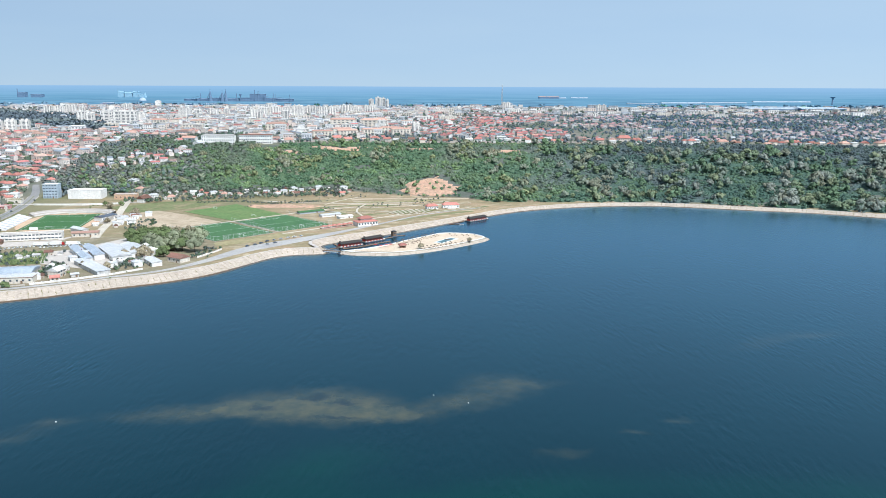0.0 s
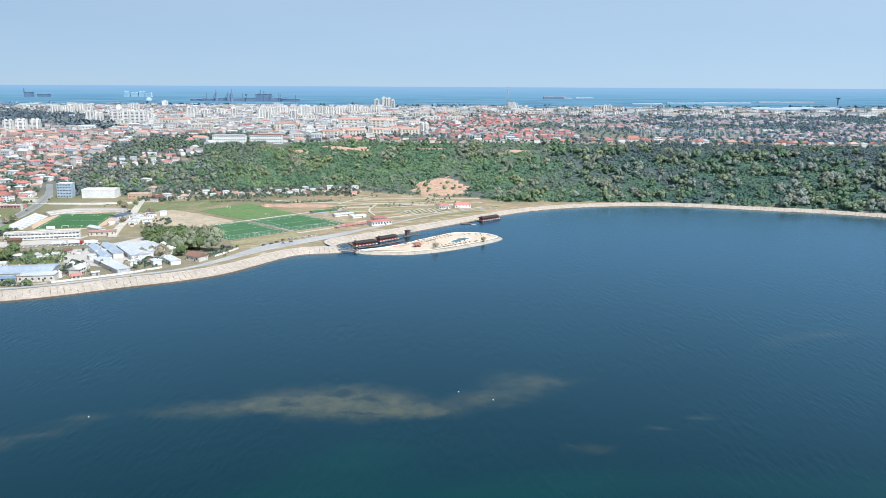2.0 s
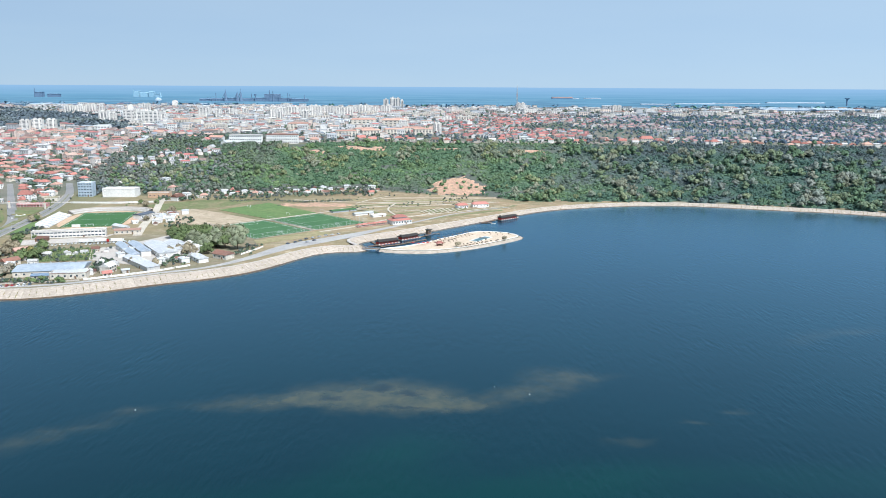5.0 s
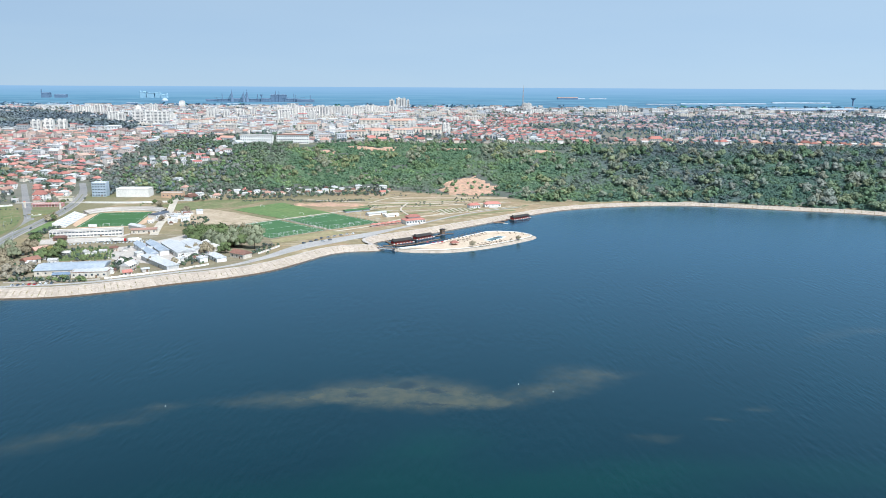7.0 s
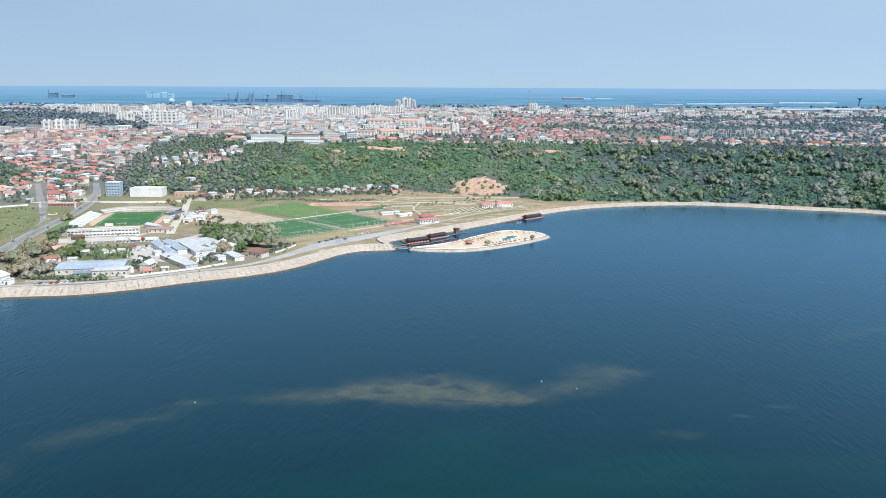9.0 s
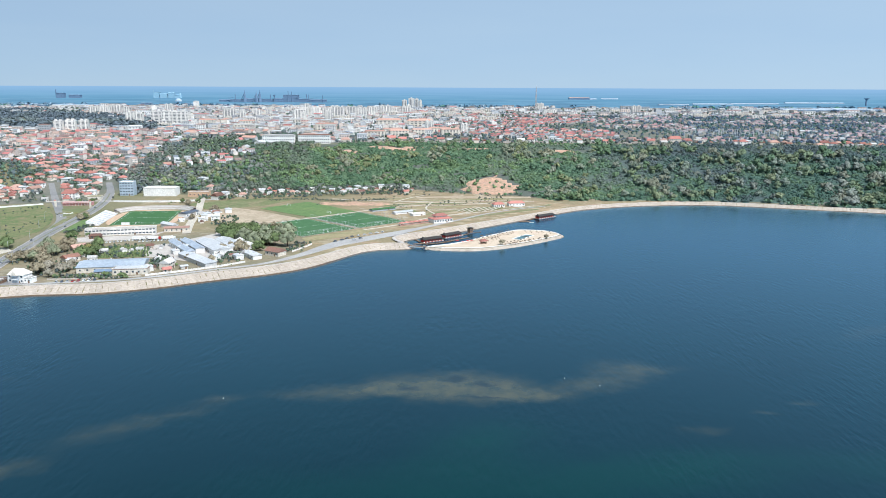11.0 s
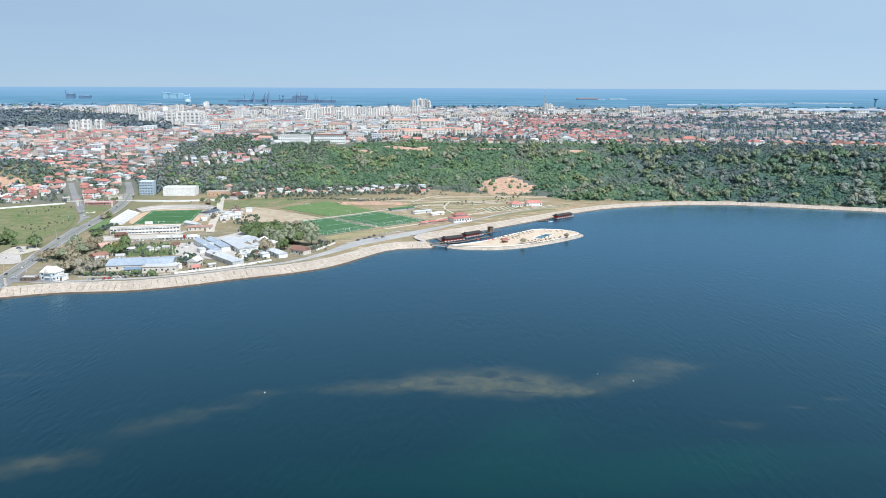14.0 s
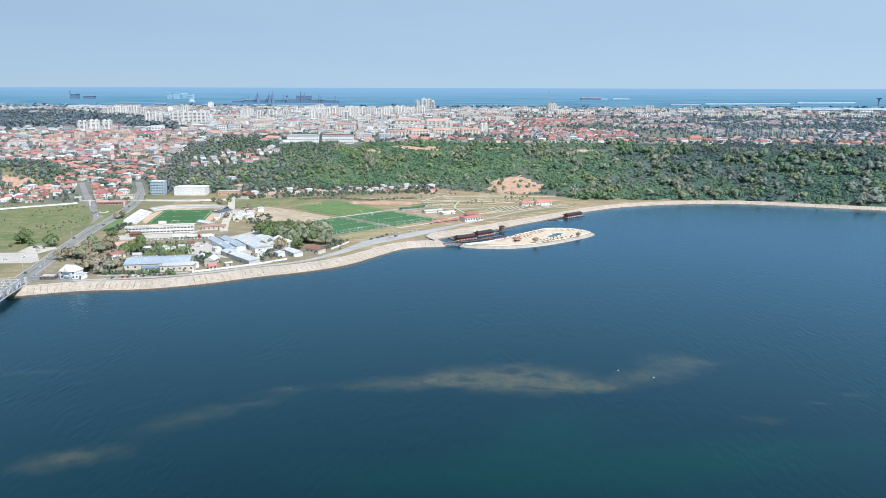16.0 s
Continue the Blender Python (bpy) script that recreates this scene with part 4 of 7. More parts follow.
building("pavilion", "long pale orange pavilion beside the street", "building", -448, 1077, 30, 12, 7, 3, M_TRACK, M_PAVING, 0, 0, 1, 5)
building("lodge", "white gabled house with blue awning", "house", -412, 1048, 16, 11, 5.5, 70, M_WHITE, M_TILEBROWN, 4.0, 0, 1, 3)
M_PINK = mat("pink_red_cladding", (0.56, 0.24, 0.24), (0.60, 0.34, 0.33), 0.15, 0.8)
hall_ = building("market_hall", "low market hall with pink-red cladding and white posts", "market", -582, 985, 38, 9, 4.0, 8, M_PINK, M_PAVING, 0, 0, 1, 0)
for u in np.linspace(-18, 18, 10):
    part("post", Shape().box(u, -5.6, 0, 0.4, 0.4, 3.6), M_WHITE, hall_)
part("canopy", Shape().box(0, -5.2, 3.5, 38, 2.2, 0.3), M_PINK, hall_)
for x, y in ((-604, 968), (-556, 965)):
    gate = thing("gateway_pillar", "cream square gateway pillar with a red cap", "pillar", "gateway pillars", Matrix.Translation((x, y, 5.0)))
    part("shaft", Shape().box(0, 0, 0, 2.0, 2.0, 8.5), M_CREAM, gate)
    part("cap", Shape().box(0, 0, 8.5, 2.6, 2.6, 0.9, 0, 0.6), M_TILE, gate)
bed_ = thing("flower_bed", "white and yellow ornamental flower bed in the lawn", "flower bed", m=Matrix.Translation((-561, 916, 5.36)))
part("border", Shape().cone(0, 0, 0, 5.6, 5.4, 0.35, 18), M_WHITE, bed_, "white painted border")
part("bloom", Shape().cone(0, 0, 0.3, 4.6, 3.4, 0.4, 14).cone(-9, -1, 0, 3.2, 2.4, 0.5, 12).cone(9, 1, 0, 3.2, 2.4, 0.5, 12), M_LEAFGOLD, bed_, "yellow blossom")
building("petrol_canopy", "yellow petrol station canopy", "canopy", -583, 1036, 18, 9, 5, 8, M_CREAM, M_LEAFGOLD, 0, 0, 1, 0)
building("town_villa", "white three-storey villa with a steep red roof", "house", -622, 1040, 18, 13, 8.5, 20, M_WHITE, M_TILE, 5.5, 5, 3, 4)
building("greenhouse", "long low white film greenhouse", "greenhouse", -140, 938, 26, 9, 2.6, 35, M_WHITE, M_SHEETGREY, 1.2, 0, 1, 0, "greenhouses")
building("greenhouse", "long low dark film greenhouse", "greenhouse", -168, 962, 34, 9, 2.4, 35, M_SHEETBLUE, M_TURF2, 1.2, 0, 1, 0, "greenhouses")
building("greenhouse", "low white film greenhouse", "greenhouse", -120, 925, 18, 9, 2.6, 35, M_WHITE, M_WHITE, 1.2, 0, 1, 0, "greenhouses")

# red-roofed restaurant by the lagoon, two-tiered
r = building("restaurant", "white lakeside restaurant with a two-tier red hipped roof", "restaurant", -90, 878, 25, 15, 5.0, 30, M_WHITE, M_TILE, 2.4, 6, 1, 7, ww=1.8, wh=2.0)
part("upper_wall", Shape().box(0, 1, 6.2, 15, 8, 2.2), M_WHITE, r)
part("upper_roof", Shape().roof(0, 1, 8.3, 18, 11, 2.6, 0, 5), M_TILE, r)
t = building("terrace_shelter", "long red-roofed terrace shelter on white posts", "shelter", -121, 862, 40, 5, 0.5, 36, M_PAVING, M_TILE, 0, 0, 1, 0, door=False)
for u in np.linspace(-19, 19, 9):
    for v in (-2.1, 2.1):
        part("post", Shape().box(u, v, 0.5, 0.25, 0.25, 2.4), M_WHITE, t)
for k in range(6):
    part("canopy", Shape().roof(-16.8 + 6.7 * k, 0, 2.9, 6.0, 6.0, 1.4, 0, 2.6), M_TILE, t, "red hipped canopy")
for x, y, lx, yaw in ((-15, 1000, 15, 20), (10, 1014, 22, 12)):
    building("guest_house", "white guest house with a red hipped roof", "house", x, y, lx, 10, 4.5, yaw, M_WHITE, M_TILE, 2.8, 3.5, 1, 5, "guest houses")
part("porch", Shape().box(0, -7, 0, 12, 4, 2.6), M_WHITE, [o for o in bpy.data.objects if o.name.startswith("guest_house")][-1])


# ---- island with beach, pool and thatched sunshades ----
ISLE = [(-106, 746), (-96, 740), (-81, 736), (-52, 736), (-22, 748), (11, 773), (40, 802), (50, 817), (47, 831), (33, 845), (8, 850), (-8, 845), (-27, 824), (-48, 800), (-62, 781), (-81, 764), (-98, 754)]
ring = smooth_line(ISLE + ISLE[:1], 3.0)
rt = np.roll(ring, -1, 0) - np.roll(ring, 1, 0)
for _ in range(5):
    rt = (np.roll(rt, 1, 0) + 2 * rt + np.roll(rt, -1, 0)) / 4
rn = np.c_[-rt[:, 1], rt[:, 0]] / np.linalg.norm(rt, axis=1)[:, None]
levels = [(-2.0, -1.2), (0.0, 0.0), (5.0, 2.3), (5.8, 2.35), (6.0, 2.1)]
iv, if_, im = [], [], []
n = len(ring)
for off, z in levels:
    iv += [(*(q + m * off), z) for q, m in zip(ring, rn)]
for r in range(len(levels) - 1):
    for k in range(n):
        if_.append((r * n + k, r * n + (k + 1) % n, (r + 1) * n + (k + 1) % n, (r + 1) * n + k))
        im.append(0)
if_.append(tuple(range((len(levels) - 1) * n, len(levels) * n)))
im.append(1)
island = tagged(new("island", quad_mesh("island", iv, if_, [M_JOINT, M_SAND], im)), "sandy beach island with a pale concrete rim", "island", kind="structure")
iw, jw = [], []
for off, z in ((-1.2, -0.45), (0.5, 0.32)):
    iw += [(*(q + m * off), z + 0.05) for q, m in zip(ring, rn)]
tagged(new("trim", quad_mesh("trim", iw, [(k, (k + 1) % n, n + (k + 1) % n, n + k) for k in range(n)], M_WETLINE)), "dark wet band round the island", "wet band", kind="structure")

cv_ = [(*(q + m * off), z) for off, z in ((4.9, 2.40), (5.0, 2.62), (6.2, 2.62), (6.3, 2.05)) for q, m in zip(ring, rn)]
tagged(new("coping", quad_mesh("coping", cv_, [(r * n + k, r * n + (k + 1) % n, (r + 1) * n + (k + 1) % n, (r + 1) * n + k) for r in range(3) for k in range(n)], M_WHITE)), "white painted coping round the beach island", "coping", kind="structure")
rim_gap = random.Random(9)
for k in range(0, n, 2):
    e = (k + 2) % n
    if k + 2 > n:
        continue
    g_ = (ring[e] - ring[k]) / np.linalg.norm(ring[e] - ring[k]) * rim_gap.choice([0.08, 0.15, 0.3, 0.5])
    q4 = [(ring[k] + g_ - rn[k] * 0.8, -0.25), (ring[e] - rn[e] * 0.8, -0.25), (ring[e] + rn[e] * 5.6, 2.42), (ring[k] + g_ + rn[k] * 5.6, 2.42)]
    part("panel", Shape().put([(*p_, z_ - 0.3) for p_, z_ in q4] + [(*p_, z_ + 0.1) for p_, z_ in q4], [(4, 5, 6, 7), (0, 1, 5, 4), (1, 2, 6, 5), (2, 3, 7, 6), (3, 0, 4, 7)]), M_CONCRETE, island)
IZ = 2.1
pool = thing("swimming_pool", "turquoise swimming pool with a white deck in the sand", "pool", m=Matrix.Translation((3.5, 802, IZ)) @ pose(0, 0, 0, 0, 0, 56))
part("deck", Shape().box(0, 0, -0.2, 31, 11, 0.45), M_LINE, pool, "white paved deck")
M_POOL = mat("pool_water", (0.05, 0.13, 0.15), (0.065, 0.155, 0.18), 0.2, 1.0, rough=0.3, spec=0.2)
part("pool_water", Shape().box(0, 0, 0, 27, 7.6, 0.3), M_POOL, pool, "turquoise water")
part("footbridge", Shape().box(4, 0, 0.3, 1.2, 10, 0.3), M_WOOD, pool)


def sunshade_proto(x, y, z):
    th = thing("sunshade", "dark thatched sunshade on a pole over sand", "sunshade", "beach sunshades", Matrix.Translation((x, y, z)))
    part("pole", Shape().cone(0, 0, 0, 0.08, 0.06, 2.2, 6), M_WOOD, th)
    part("canopy", Shape().cone(0, 0, 1.75, 1.2, 0.12, 0.8, 9), M_STRAW, th)
    return th


def lounger_proto(m):
    th = thing("beach_lounger", "dark wooden beach lounger on sand beside a sunshade", "lounger", "beach loungers", m)
    part("seat", Shape().box(0, -0.3, 0.25, 0.7, 1.4, 0.12).box(0, -0.9, 0, 0.6, 0.1, 0.25).box(0, 0.3, 0, 0.6, 0.1, 0.25), M_WOOD, th)
    part("backrest", Shape().put([(-0.35, 0.4, 0.3), (0.35, 0.4, 0.3), (0.35, 1.0, 0.75), (-0.35, 1.0, 0.75), (-0.35, 0.4, 0.4), (0.35, 0.4, 0.4), (0.35, 1.0, 0.85), (-0.35, 1.0, 0.85)], [(3, 2, 1, 0), (4, 5, 6, 7), (0, 1, 5, 4), (1, 2, 6, 5), (2, 3, 7, 6), (3, 0, 4, 7)]), M_WOOD, th)
    return th


lounger = None
rng = random.Random(4)
shade = None
rows = [((-58, 781), (-10, 836), 15), ((-52, 778), (-6, 826), 13), ((-20, 762), (8, 788), 8), ((-14, 758), (26, 794), 11), ((-44, 772), (-24, 794), 6), ((8, 832), (34, 826), 5)]
for (ax, ay), (bx_, by_), k in rows:
    for q in range(k):
        u = q / (k - 1)
        x, y = ax + (bx_ - ax) * u + rng.uniform(-1.2, 1.2), ay + (by_ - ay) * u + rng.uniform(-1.2, 1.2)
        if shade is None:
            shade = sunshade_proto(x, y, IZ)
        else:
            copy_thing(shade, Matrix.Translation((x, y, IZ)) @ pose(0, 0, 0, 0, 0, rng.uniform(-30, 30)))
        lm = Matrix.Translation((x + 1.5, y - 0.4, IZ)) @ pose(0, 0, 0, 0, 0, rng.uniform(-30, 30))
        if lounger is None:
            lounger = lounger_proto(lm)
        else:
            copy_thing(lounger, lm)

bar_ = thing("beach_bar", "small red-roofed beach bar on the sand", "beach bar", m=Matrix.Translation((-41, 766, IZ)) @ pose(0, 0, 0, 0, 0, 25))
part("counter", Shape().box(0, 0, 0, 5, 3.5, 1.1), M_WOOD, bar_)
for u, v in ((-2.6, -2), (2.6, -2), (2.6, 2), (-2.6, 2)):
    part("post", Shape().box(u, v, 0, 0.2, 0.2, 2.6), M_WOOD, bar_)
part("roof", Shape().roof(0, 0, 2.6, 8.5, 6.5, 2.0, 0, 2.6), M_TILE, bar_)
for k, (x, y, yaw) in enumerate(((-69, 770, 30), (-63, 766, 40), (-58, 770, 38), (-54, 772, 30))):
    th = thing("parasol", "red fabric parasol beside the lagoon", "parasol", "red parasols", Matrix.Translation((x, y, IZ - 0.2)) @ pose(0, 0, 0, 0, 0, yaw))
    part("pole", Shape().cone(0, 0, 0, 0.07, 0.07, 2.6, 6), M_STEEL, th)
    part("canopy", Shape().cone(0, 0, 2.2, 1.8, 0.1, 0.8, 8), M_REDPAINT, th)

# footbridge to the island
fb = thing("footbridge", "dark steel footbridge between bank and island", "footbridge", m=Matrix.Translation((-110.5, 746.5, 0)) @ pose(0, 0, 0, 0, 0, -16))
part("deck", Shape().box(0, 0, 2.3, 19, 3.2, 0.5), M_WOOD, fb)
part("girder", Shape().box(0, -1.5, 1.4, 17, 0.3, 1.0), M_STEEL, fb)
part("girder", Shape().box(0, 1.5, 1.4, 17, 0.3, 1.0), M_STEEL, fb)
for u in (-8.2, 8.2):
    part("abutment", Shape().box(u, 0, -1.5, 1.6, 4.0, 3.6), M_RUST, fb)
for v in (-1.5, 1.5):
    part("handrail", Shape().bar((-9, v, 3.8), (9, v, 3.8), 0.12), M_STEEL, fb)
    for u in np.linspace(-9, 9, 9):
        part("post", Shape().box(u, v, 2.7, 0.1, 0.1, 1.1), M_STEEL, fb)


# ---- floating pontoon houses ----
def pontoon(x, y, length, yaw, label):
    th = thing("pontoon_house", label, "pontoon house", "pontoon houses", Matrix.Translation((x, y, 0)) @ pose(0, 0, 0, 0, 0, yaw))
    part("hull", Shape().box(0, 0, -0.5, length + 3, 9.5, 1.3), M_RUST, th)
    part("deck", Shape().box(0, 0, 0.8, length + 3.4, 10, 0.2), M_WOOD, th)
    cabin = part("wall", Shape().box(0, 0.6, 1.0, length - 1.5, 6.4, 2.7), M_REDPAINT, th, "dark red cabin wall")
    part("roof", Shape().roof(0, 0.4, 3.6, length + 0.8, 9.4, 1.8, 0, 1.2, 0.35), M_BLACKROOF, th, "black felt roof")
    part("ridge_vent", Shape().box(-length * 0.45, 0.4, 5.2, 1.4, 1.4, 1.2), M_BLACKROOF, th)
    k = max(4, int(length / 2.6))
    for q in range(k):
        u = -length / 2 + 1.6 + q * (length - 3.2) / (k - 1)
        part("window", Shape().box(u, -2.65, 1.9, 1.3, 0.12, 1.1), M_GLASS, cabin)
    for q in range(int(length / 3.4) + 1):
        part("post", Shape().box(-length / 2 + q * 3.4, -4.1, 1.0, 0.2, 0.2, 2.7), M_WOOD, th)
    m = int((length + 2) / 2)
    for q in range(m):
        part("railing_panel", Shape().box(-length / 2 - 0.2 + q * 2.0, -4.9, 0.95, 1.9, 0.12, 1.0), M_REDPAINT if q % 2 else M_LINE, th, "" if q % 2 else "white railing panel")
    return th


pontoon(-97, 782, 24, 36, "red pontoon restaurant with a long black roof moored in the lagoon")
pontoon(-75.5, 809, 24, 43, "red pontoon lounge with a long black roof moored in the lagoon")
pontoon(42, 940, 29, 42, "red pontoon house with a black roof moored off the embankment")
tw = thing("lookout_tower", "dark wooden lookout cabin on a pontoon", "tower", m=Matrix.Translation((-54.5, 834, 0)) @ pose(0, 0, 0, 0, 0, 43))
part("float", Shape().box(0, 0, -0.4, 8, 7, 1.2), M_RUST, tw)
part("wall", Shape().box(0, 0, 0.8, 4.4, 4.4, 4.8), M_WOOD, tw)
part("window", Shape().box(0, -2.35, 3.2, 2.4, 0.12, 1.2), M_GLASS, tw)
part("roof", Shape().box(0, 0, 5.8, 5.6, 5.6, 0.5), M_BLACKROOF, tw)


def jetty(x, y, lx, ly, yaw, label):
    th = thing("floating_jetty", label, "jetty", "floating jetties", Matrix.Translation((x, y, 0)) @ pose(0, 0, 0, 0, 0, yaw))
    part("deck", Shape().box(0, 0, 0.35, lx, ly, 0.25), M_WOOD, th)
    for u in np.linspace(-lx / 2 + 1, lx / 2 - 1, max(2, int(lx / 5))):
        part("float", Shape().box(u, 0, -0.4, 1.6, ly * 0.9, 0.75), M_RUST, th)
    for u in (-lx / 2 + 0.3, lx / 2 - 0.3):
        part("mooring_post", Shape().cone(u, ly / 2 - 0.2, -0.5, 0.12, 0.12, 2.2, 6), M_WOOD, th)


for q in ((-108, 770, 16, 3, 20), (-96, 770, 14, 2.5, 30), (-86, 776, 16, 2.5, 38), (-78, 784, 14, 2.5, 42), (-66, 797, 26, 2.2, 43), (-60, 824, 12, 2.5, 43), (-47, 838, 10, 1.6, 12), (16, 921, 26, 3, 44), (14, 911, 14, 3, 8)):
    jetty(*q, "dark wooden floating jetty on the water")
for q in ((-112, 786, 12, 2, 120), (-91, 805, 10, 2, 125), (22, 939, 12, 2, 130)):
    jetty(*q, "narrow wooden gangway jetty reaching the bank")


boat = thing("rowing_boat", "small white rowing boat beside the jetty", "boat", m=Matrix.Translation((22, 906, 0)) @ pose(0, 0, 0, 0, 0, 10))
part("hull", Shape().put([(-3, -0.7, 0.5), (2, -0.8, 0.5), (3.4, 0, 0.6), (2, 0.8, 0.5), (-3, 0.7, 0.5), (-2.8, -0.4, -0.2), (2, -0.4, -0.2), (2, 0.4, -0.2), (-2.8, 0.4, -0.2)], [(5, 6, 1, 0), (6, 2, 1), (6, 7, 2), (7, 3, 2), (7, 8, 4, 3), (8, 5, 0, 4), (5, 8, 7, 6)]), M_LINE, boat)
part("bench", Shape().box(-1, 0, 0.3, 0.4, 1.3, 0.08), M_WOOD, boat)
part("bench", Shape().box(0.8, 0, 0.3, 0.4, 1.3, 0.08), M_WOOD, boat)


for x, y in ((14, 380), (-4.5, 390.5), (-192, 355)):
    buoy = thing("buoy", "small round white mooring buoy floating over a shoal", "buoy", "mooring buoys", Matrix.Translation((x, y, 0)))
    part("float", Shape().cone(0, 0, -0.2, 0.2, 0.36, 0.3, 10).cone(0, 0, 0.1, 0.36, 0.12, 0.3, 10), M_WHITE, buoy)
    part("ring", Shape().cone(0, 0, 0.4, 0.08, 0.08, 0.16, 6), M_STEEL, buoy)


# ---- steel road bridge at the bank ----
def truss_bridge(x, y, yaw, length, z=6.0, width=11.0, height=8.0, bays=10):
    th = thing("truss_bridge", "grey riveted steel truss road bridge over the lake", "bridge", m=Matrix.Translation((x, y, 0)) @ pose(0, 0, 0, 0, 0, yaw))
    part("deck", Shape().box(length / 2, 0, z - 1.0, length, width, 1.0), M_ASPHALT, th)
    step = length / bays
    for v in (-width / 2, width / 2):
        part("bottom_chord", Shape().box(length / 2, v, z - 0.9, length, 0.7, 0.9), M_STEEL, th)
        part("top_chord", Shape().box(length / 2, v, z + height, length - 2 * step, 0.6, 0.7), M_STEEL, th)
        for k in range(bays + 1):
            if 0 < k < bays:
                part("vertical", Shape().box(k * step, v, z, 0.4, 0.4, height), M_STEEL, th)
        for k in range(bays):
            up = k % 2 == 0
            a = (k * step, v, z if up else z + height + 0.3)
            b_ = ((k + 1) * step, v, z + height + 0.3 if up else z)
            part("diagonal", Shape().bar(a, b_, 0.5), M_STEEL, th)
    for k in range(1, bays):
        part("cross_beam", Shape().box(k * step, 0, z + height, 0.4, width, 0.4), M_STEEL, th)
    for u in (1.0, length - 1.0):
        part("pier", Shape().box(u, 0, -3, 3.0, width + 2, z + 2), M_PAVING, th)
    for v in (-width / 2 - 0.5, width / 2 + 0.5):
        part("portal_pillar", Shape().box(-1.0, v, z - 1.5, 1.8, 1.8, 6.3).box(-1.0, v, z + 4.8, 2.3, 2.3, 0.5), M_PAVING, th)
    return th


truss_bridge(-460.5, 552, -79.5, 132, height=5.6, bays=15)


# ---- trees ----
ICO = bmesh.new()
bmesh.ops.create_icosphere(ICO, subdivisions=1, radius=1.0)
ICO_V = np.array([v.co[:] for v in ICO.verts])
ICO_F = np.array([[v.index for v in f.verts] for f in ICO.faces])
ICO.free()
nr = np.random.default_rng(11)


def crown_arrays(centres, radii, heights, clumps, size, core=0.74):
    """Crowns of many small folded leaf sprays round a darker core, for any number of crowns at once."""
    n = len(centres)
    lump = nr.normal(size=(n, clumps, 3))
    lump /= np.linalg.norm(lump, axis=2, keepdims=True)
    lump[:, :, 2] = np.where(lump[:, :, 2] < -0.35, -lump[:, :, 2], lump[:, :, 2])
    bulge = 0.80 + 0.28 * np.sin(lump[:, :, 0] * 3.1 + nr.uniform(0, 6, (n, 1))) * np.sin(lump[:, :, 1] * 2.7 + nr.uniform(0, 6, (n, 1))) + nr.uniform(-0.16, 0.2, (n, clumps))
    stretch = np.stack([radii, radii, heights / 2], 1)[:, None, :]
    mid = centres[:, None, :] + lump * bulge[:, :, None] * stretch
    nrm = lump + nr.normal(scale=0.5, size=lump.shape)
    nrm /= np.linalg.norm(nrm, axis=2, keepdims=True)
    u = np.cross(nrm, nr.normal(size=lump.shape))
    u /= np.linalg.norm(u, axis=2, keepdims=True) + 1e-9
    w = np.cross(nrm, u)
    s = (size * radii[:, None] * nr.uniform(0.55, 1.35, (n, clumps)))[:, :, None]
    q = np.stack([mid - u * s - nrm * s * 0.3, mid + w * s * 0.75 + nrm * s * 0.2, mid + u * s - nrm * s * 0.3, mid - w * s * 0.75 + nrm * s * 0.2], 2).reshape(-1, 3)
    k = np.arange(n * clumps)[:, None] * 4
    tri = (k[:, :, None] + np.array([[0, 2, 1], [0, 3, 2]])[None]).reshape(-1)
    cv = centres[:, None, :] + ICO_V[None] * stretch * core * nr.uniform(0.8, 1.1, (n, len(ICO_V), 1))
    base = n * clumps * 4
    cf = (base + np.arange(n)[:, None, None] * len(ICO_V) + ICO_F[None]).reshape(-1)
    verts = np.vstack([q, cv.reshape(-1, 3)])
    loops = np.r_[tri, cf]
    owner = np.r_[np.repeat(np.arange(n), clumps * 4), np.repeat(np.arange(n), len(ICO_V))]
    soft = lump + 0.35 * nrm + np.array((0, 0, 0.55))
    soft = np.vstack([np.repeat(soft.reshape(-1, 3), 4, 0), np.tile(ICO_V + np.array((0, 0, 0.5)), (n, 1))])
    soft /= np.linalg.norm(soft, axis=1, keepdims=True)
    return verts, loops, np.full(len(loops) // 3, 3), owner, soft


def woodland(name, label, category, x, y, radii, heights, tones, clumps, size=0.36, lift=0.35, core=0.74, lobes=1):
    """Crowns standing on the ground; with lobes, each crown is several billows of its own."""
    z = ground_height(x, y)
    c = np.c_[x, y, z + heights * (0.5 + 0.12) - heights * (0.5 - lift) * 0.3]
    if lobes > 1:
        n = len(x)
        way = nr.normal(size=(n, lobes, 3)) * np.array((1, 1, 0.8))
        way /= np.linalg.norm(way, axis=2, keepdims=True)
        way[:, 0] = (0, 0, 0.5)
        c = (c[:, None, :] + way * np.stack([radii, radii, heights / 2], 1)[:, None, :] * 0.58).reshape(-1, 3)
        k = nr.uniform(0.36, 0.64, n * lobes)
        radii, heights, tones = np.repeat(radii, lobes) * k, np.repeat(heights, lobes) * k, np.repeat(tones, lobes, 0) * nr.uniform(0.92, 1.08, (n * lobes, 1))
    v, l, s, own, soft = crown_arrays(c, radii, heights, clumps, size, core)
    t = tones[own] * nr.uniform(0.92, 1.08, (len(own), 1))
    ob = bulk(name, v, l, s, [M_LEAF], tone=t, normals=soft)
    return tagged(ob, label, category, kind="stuff")


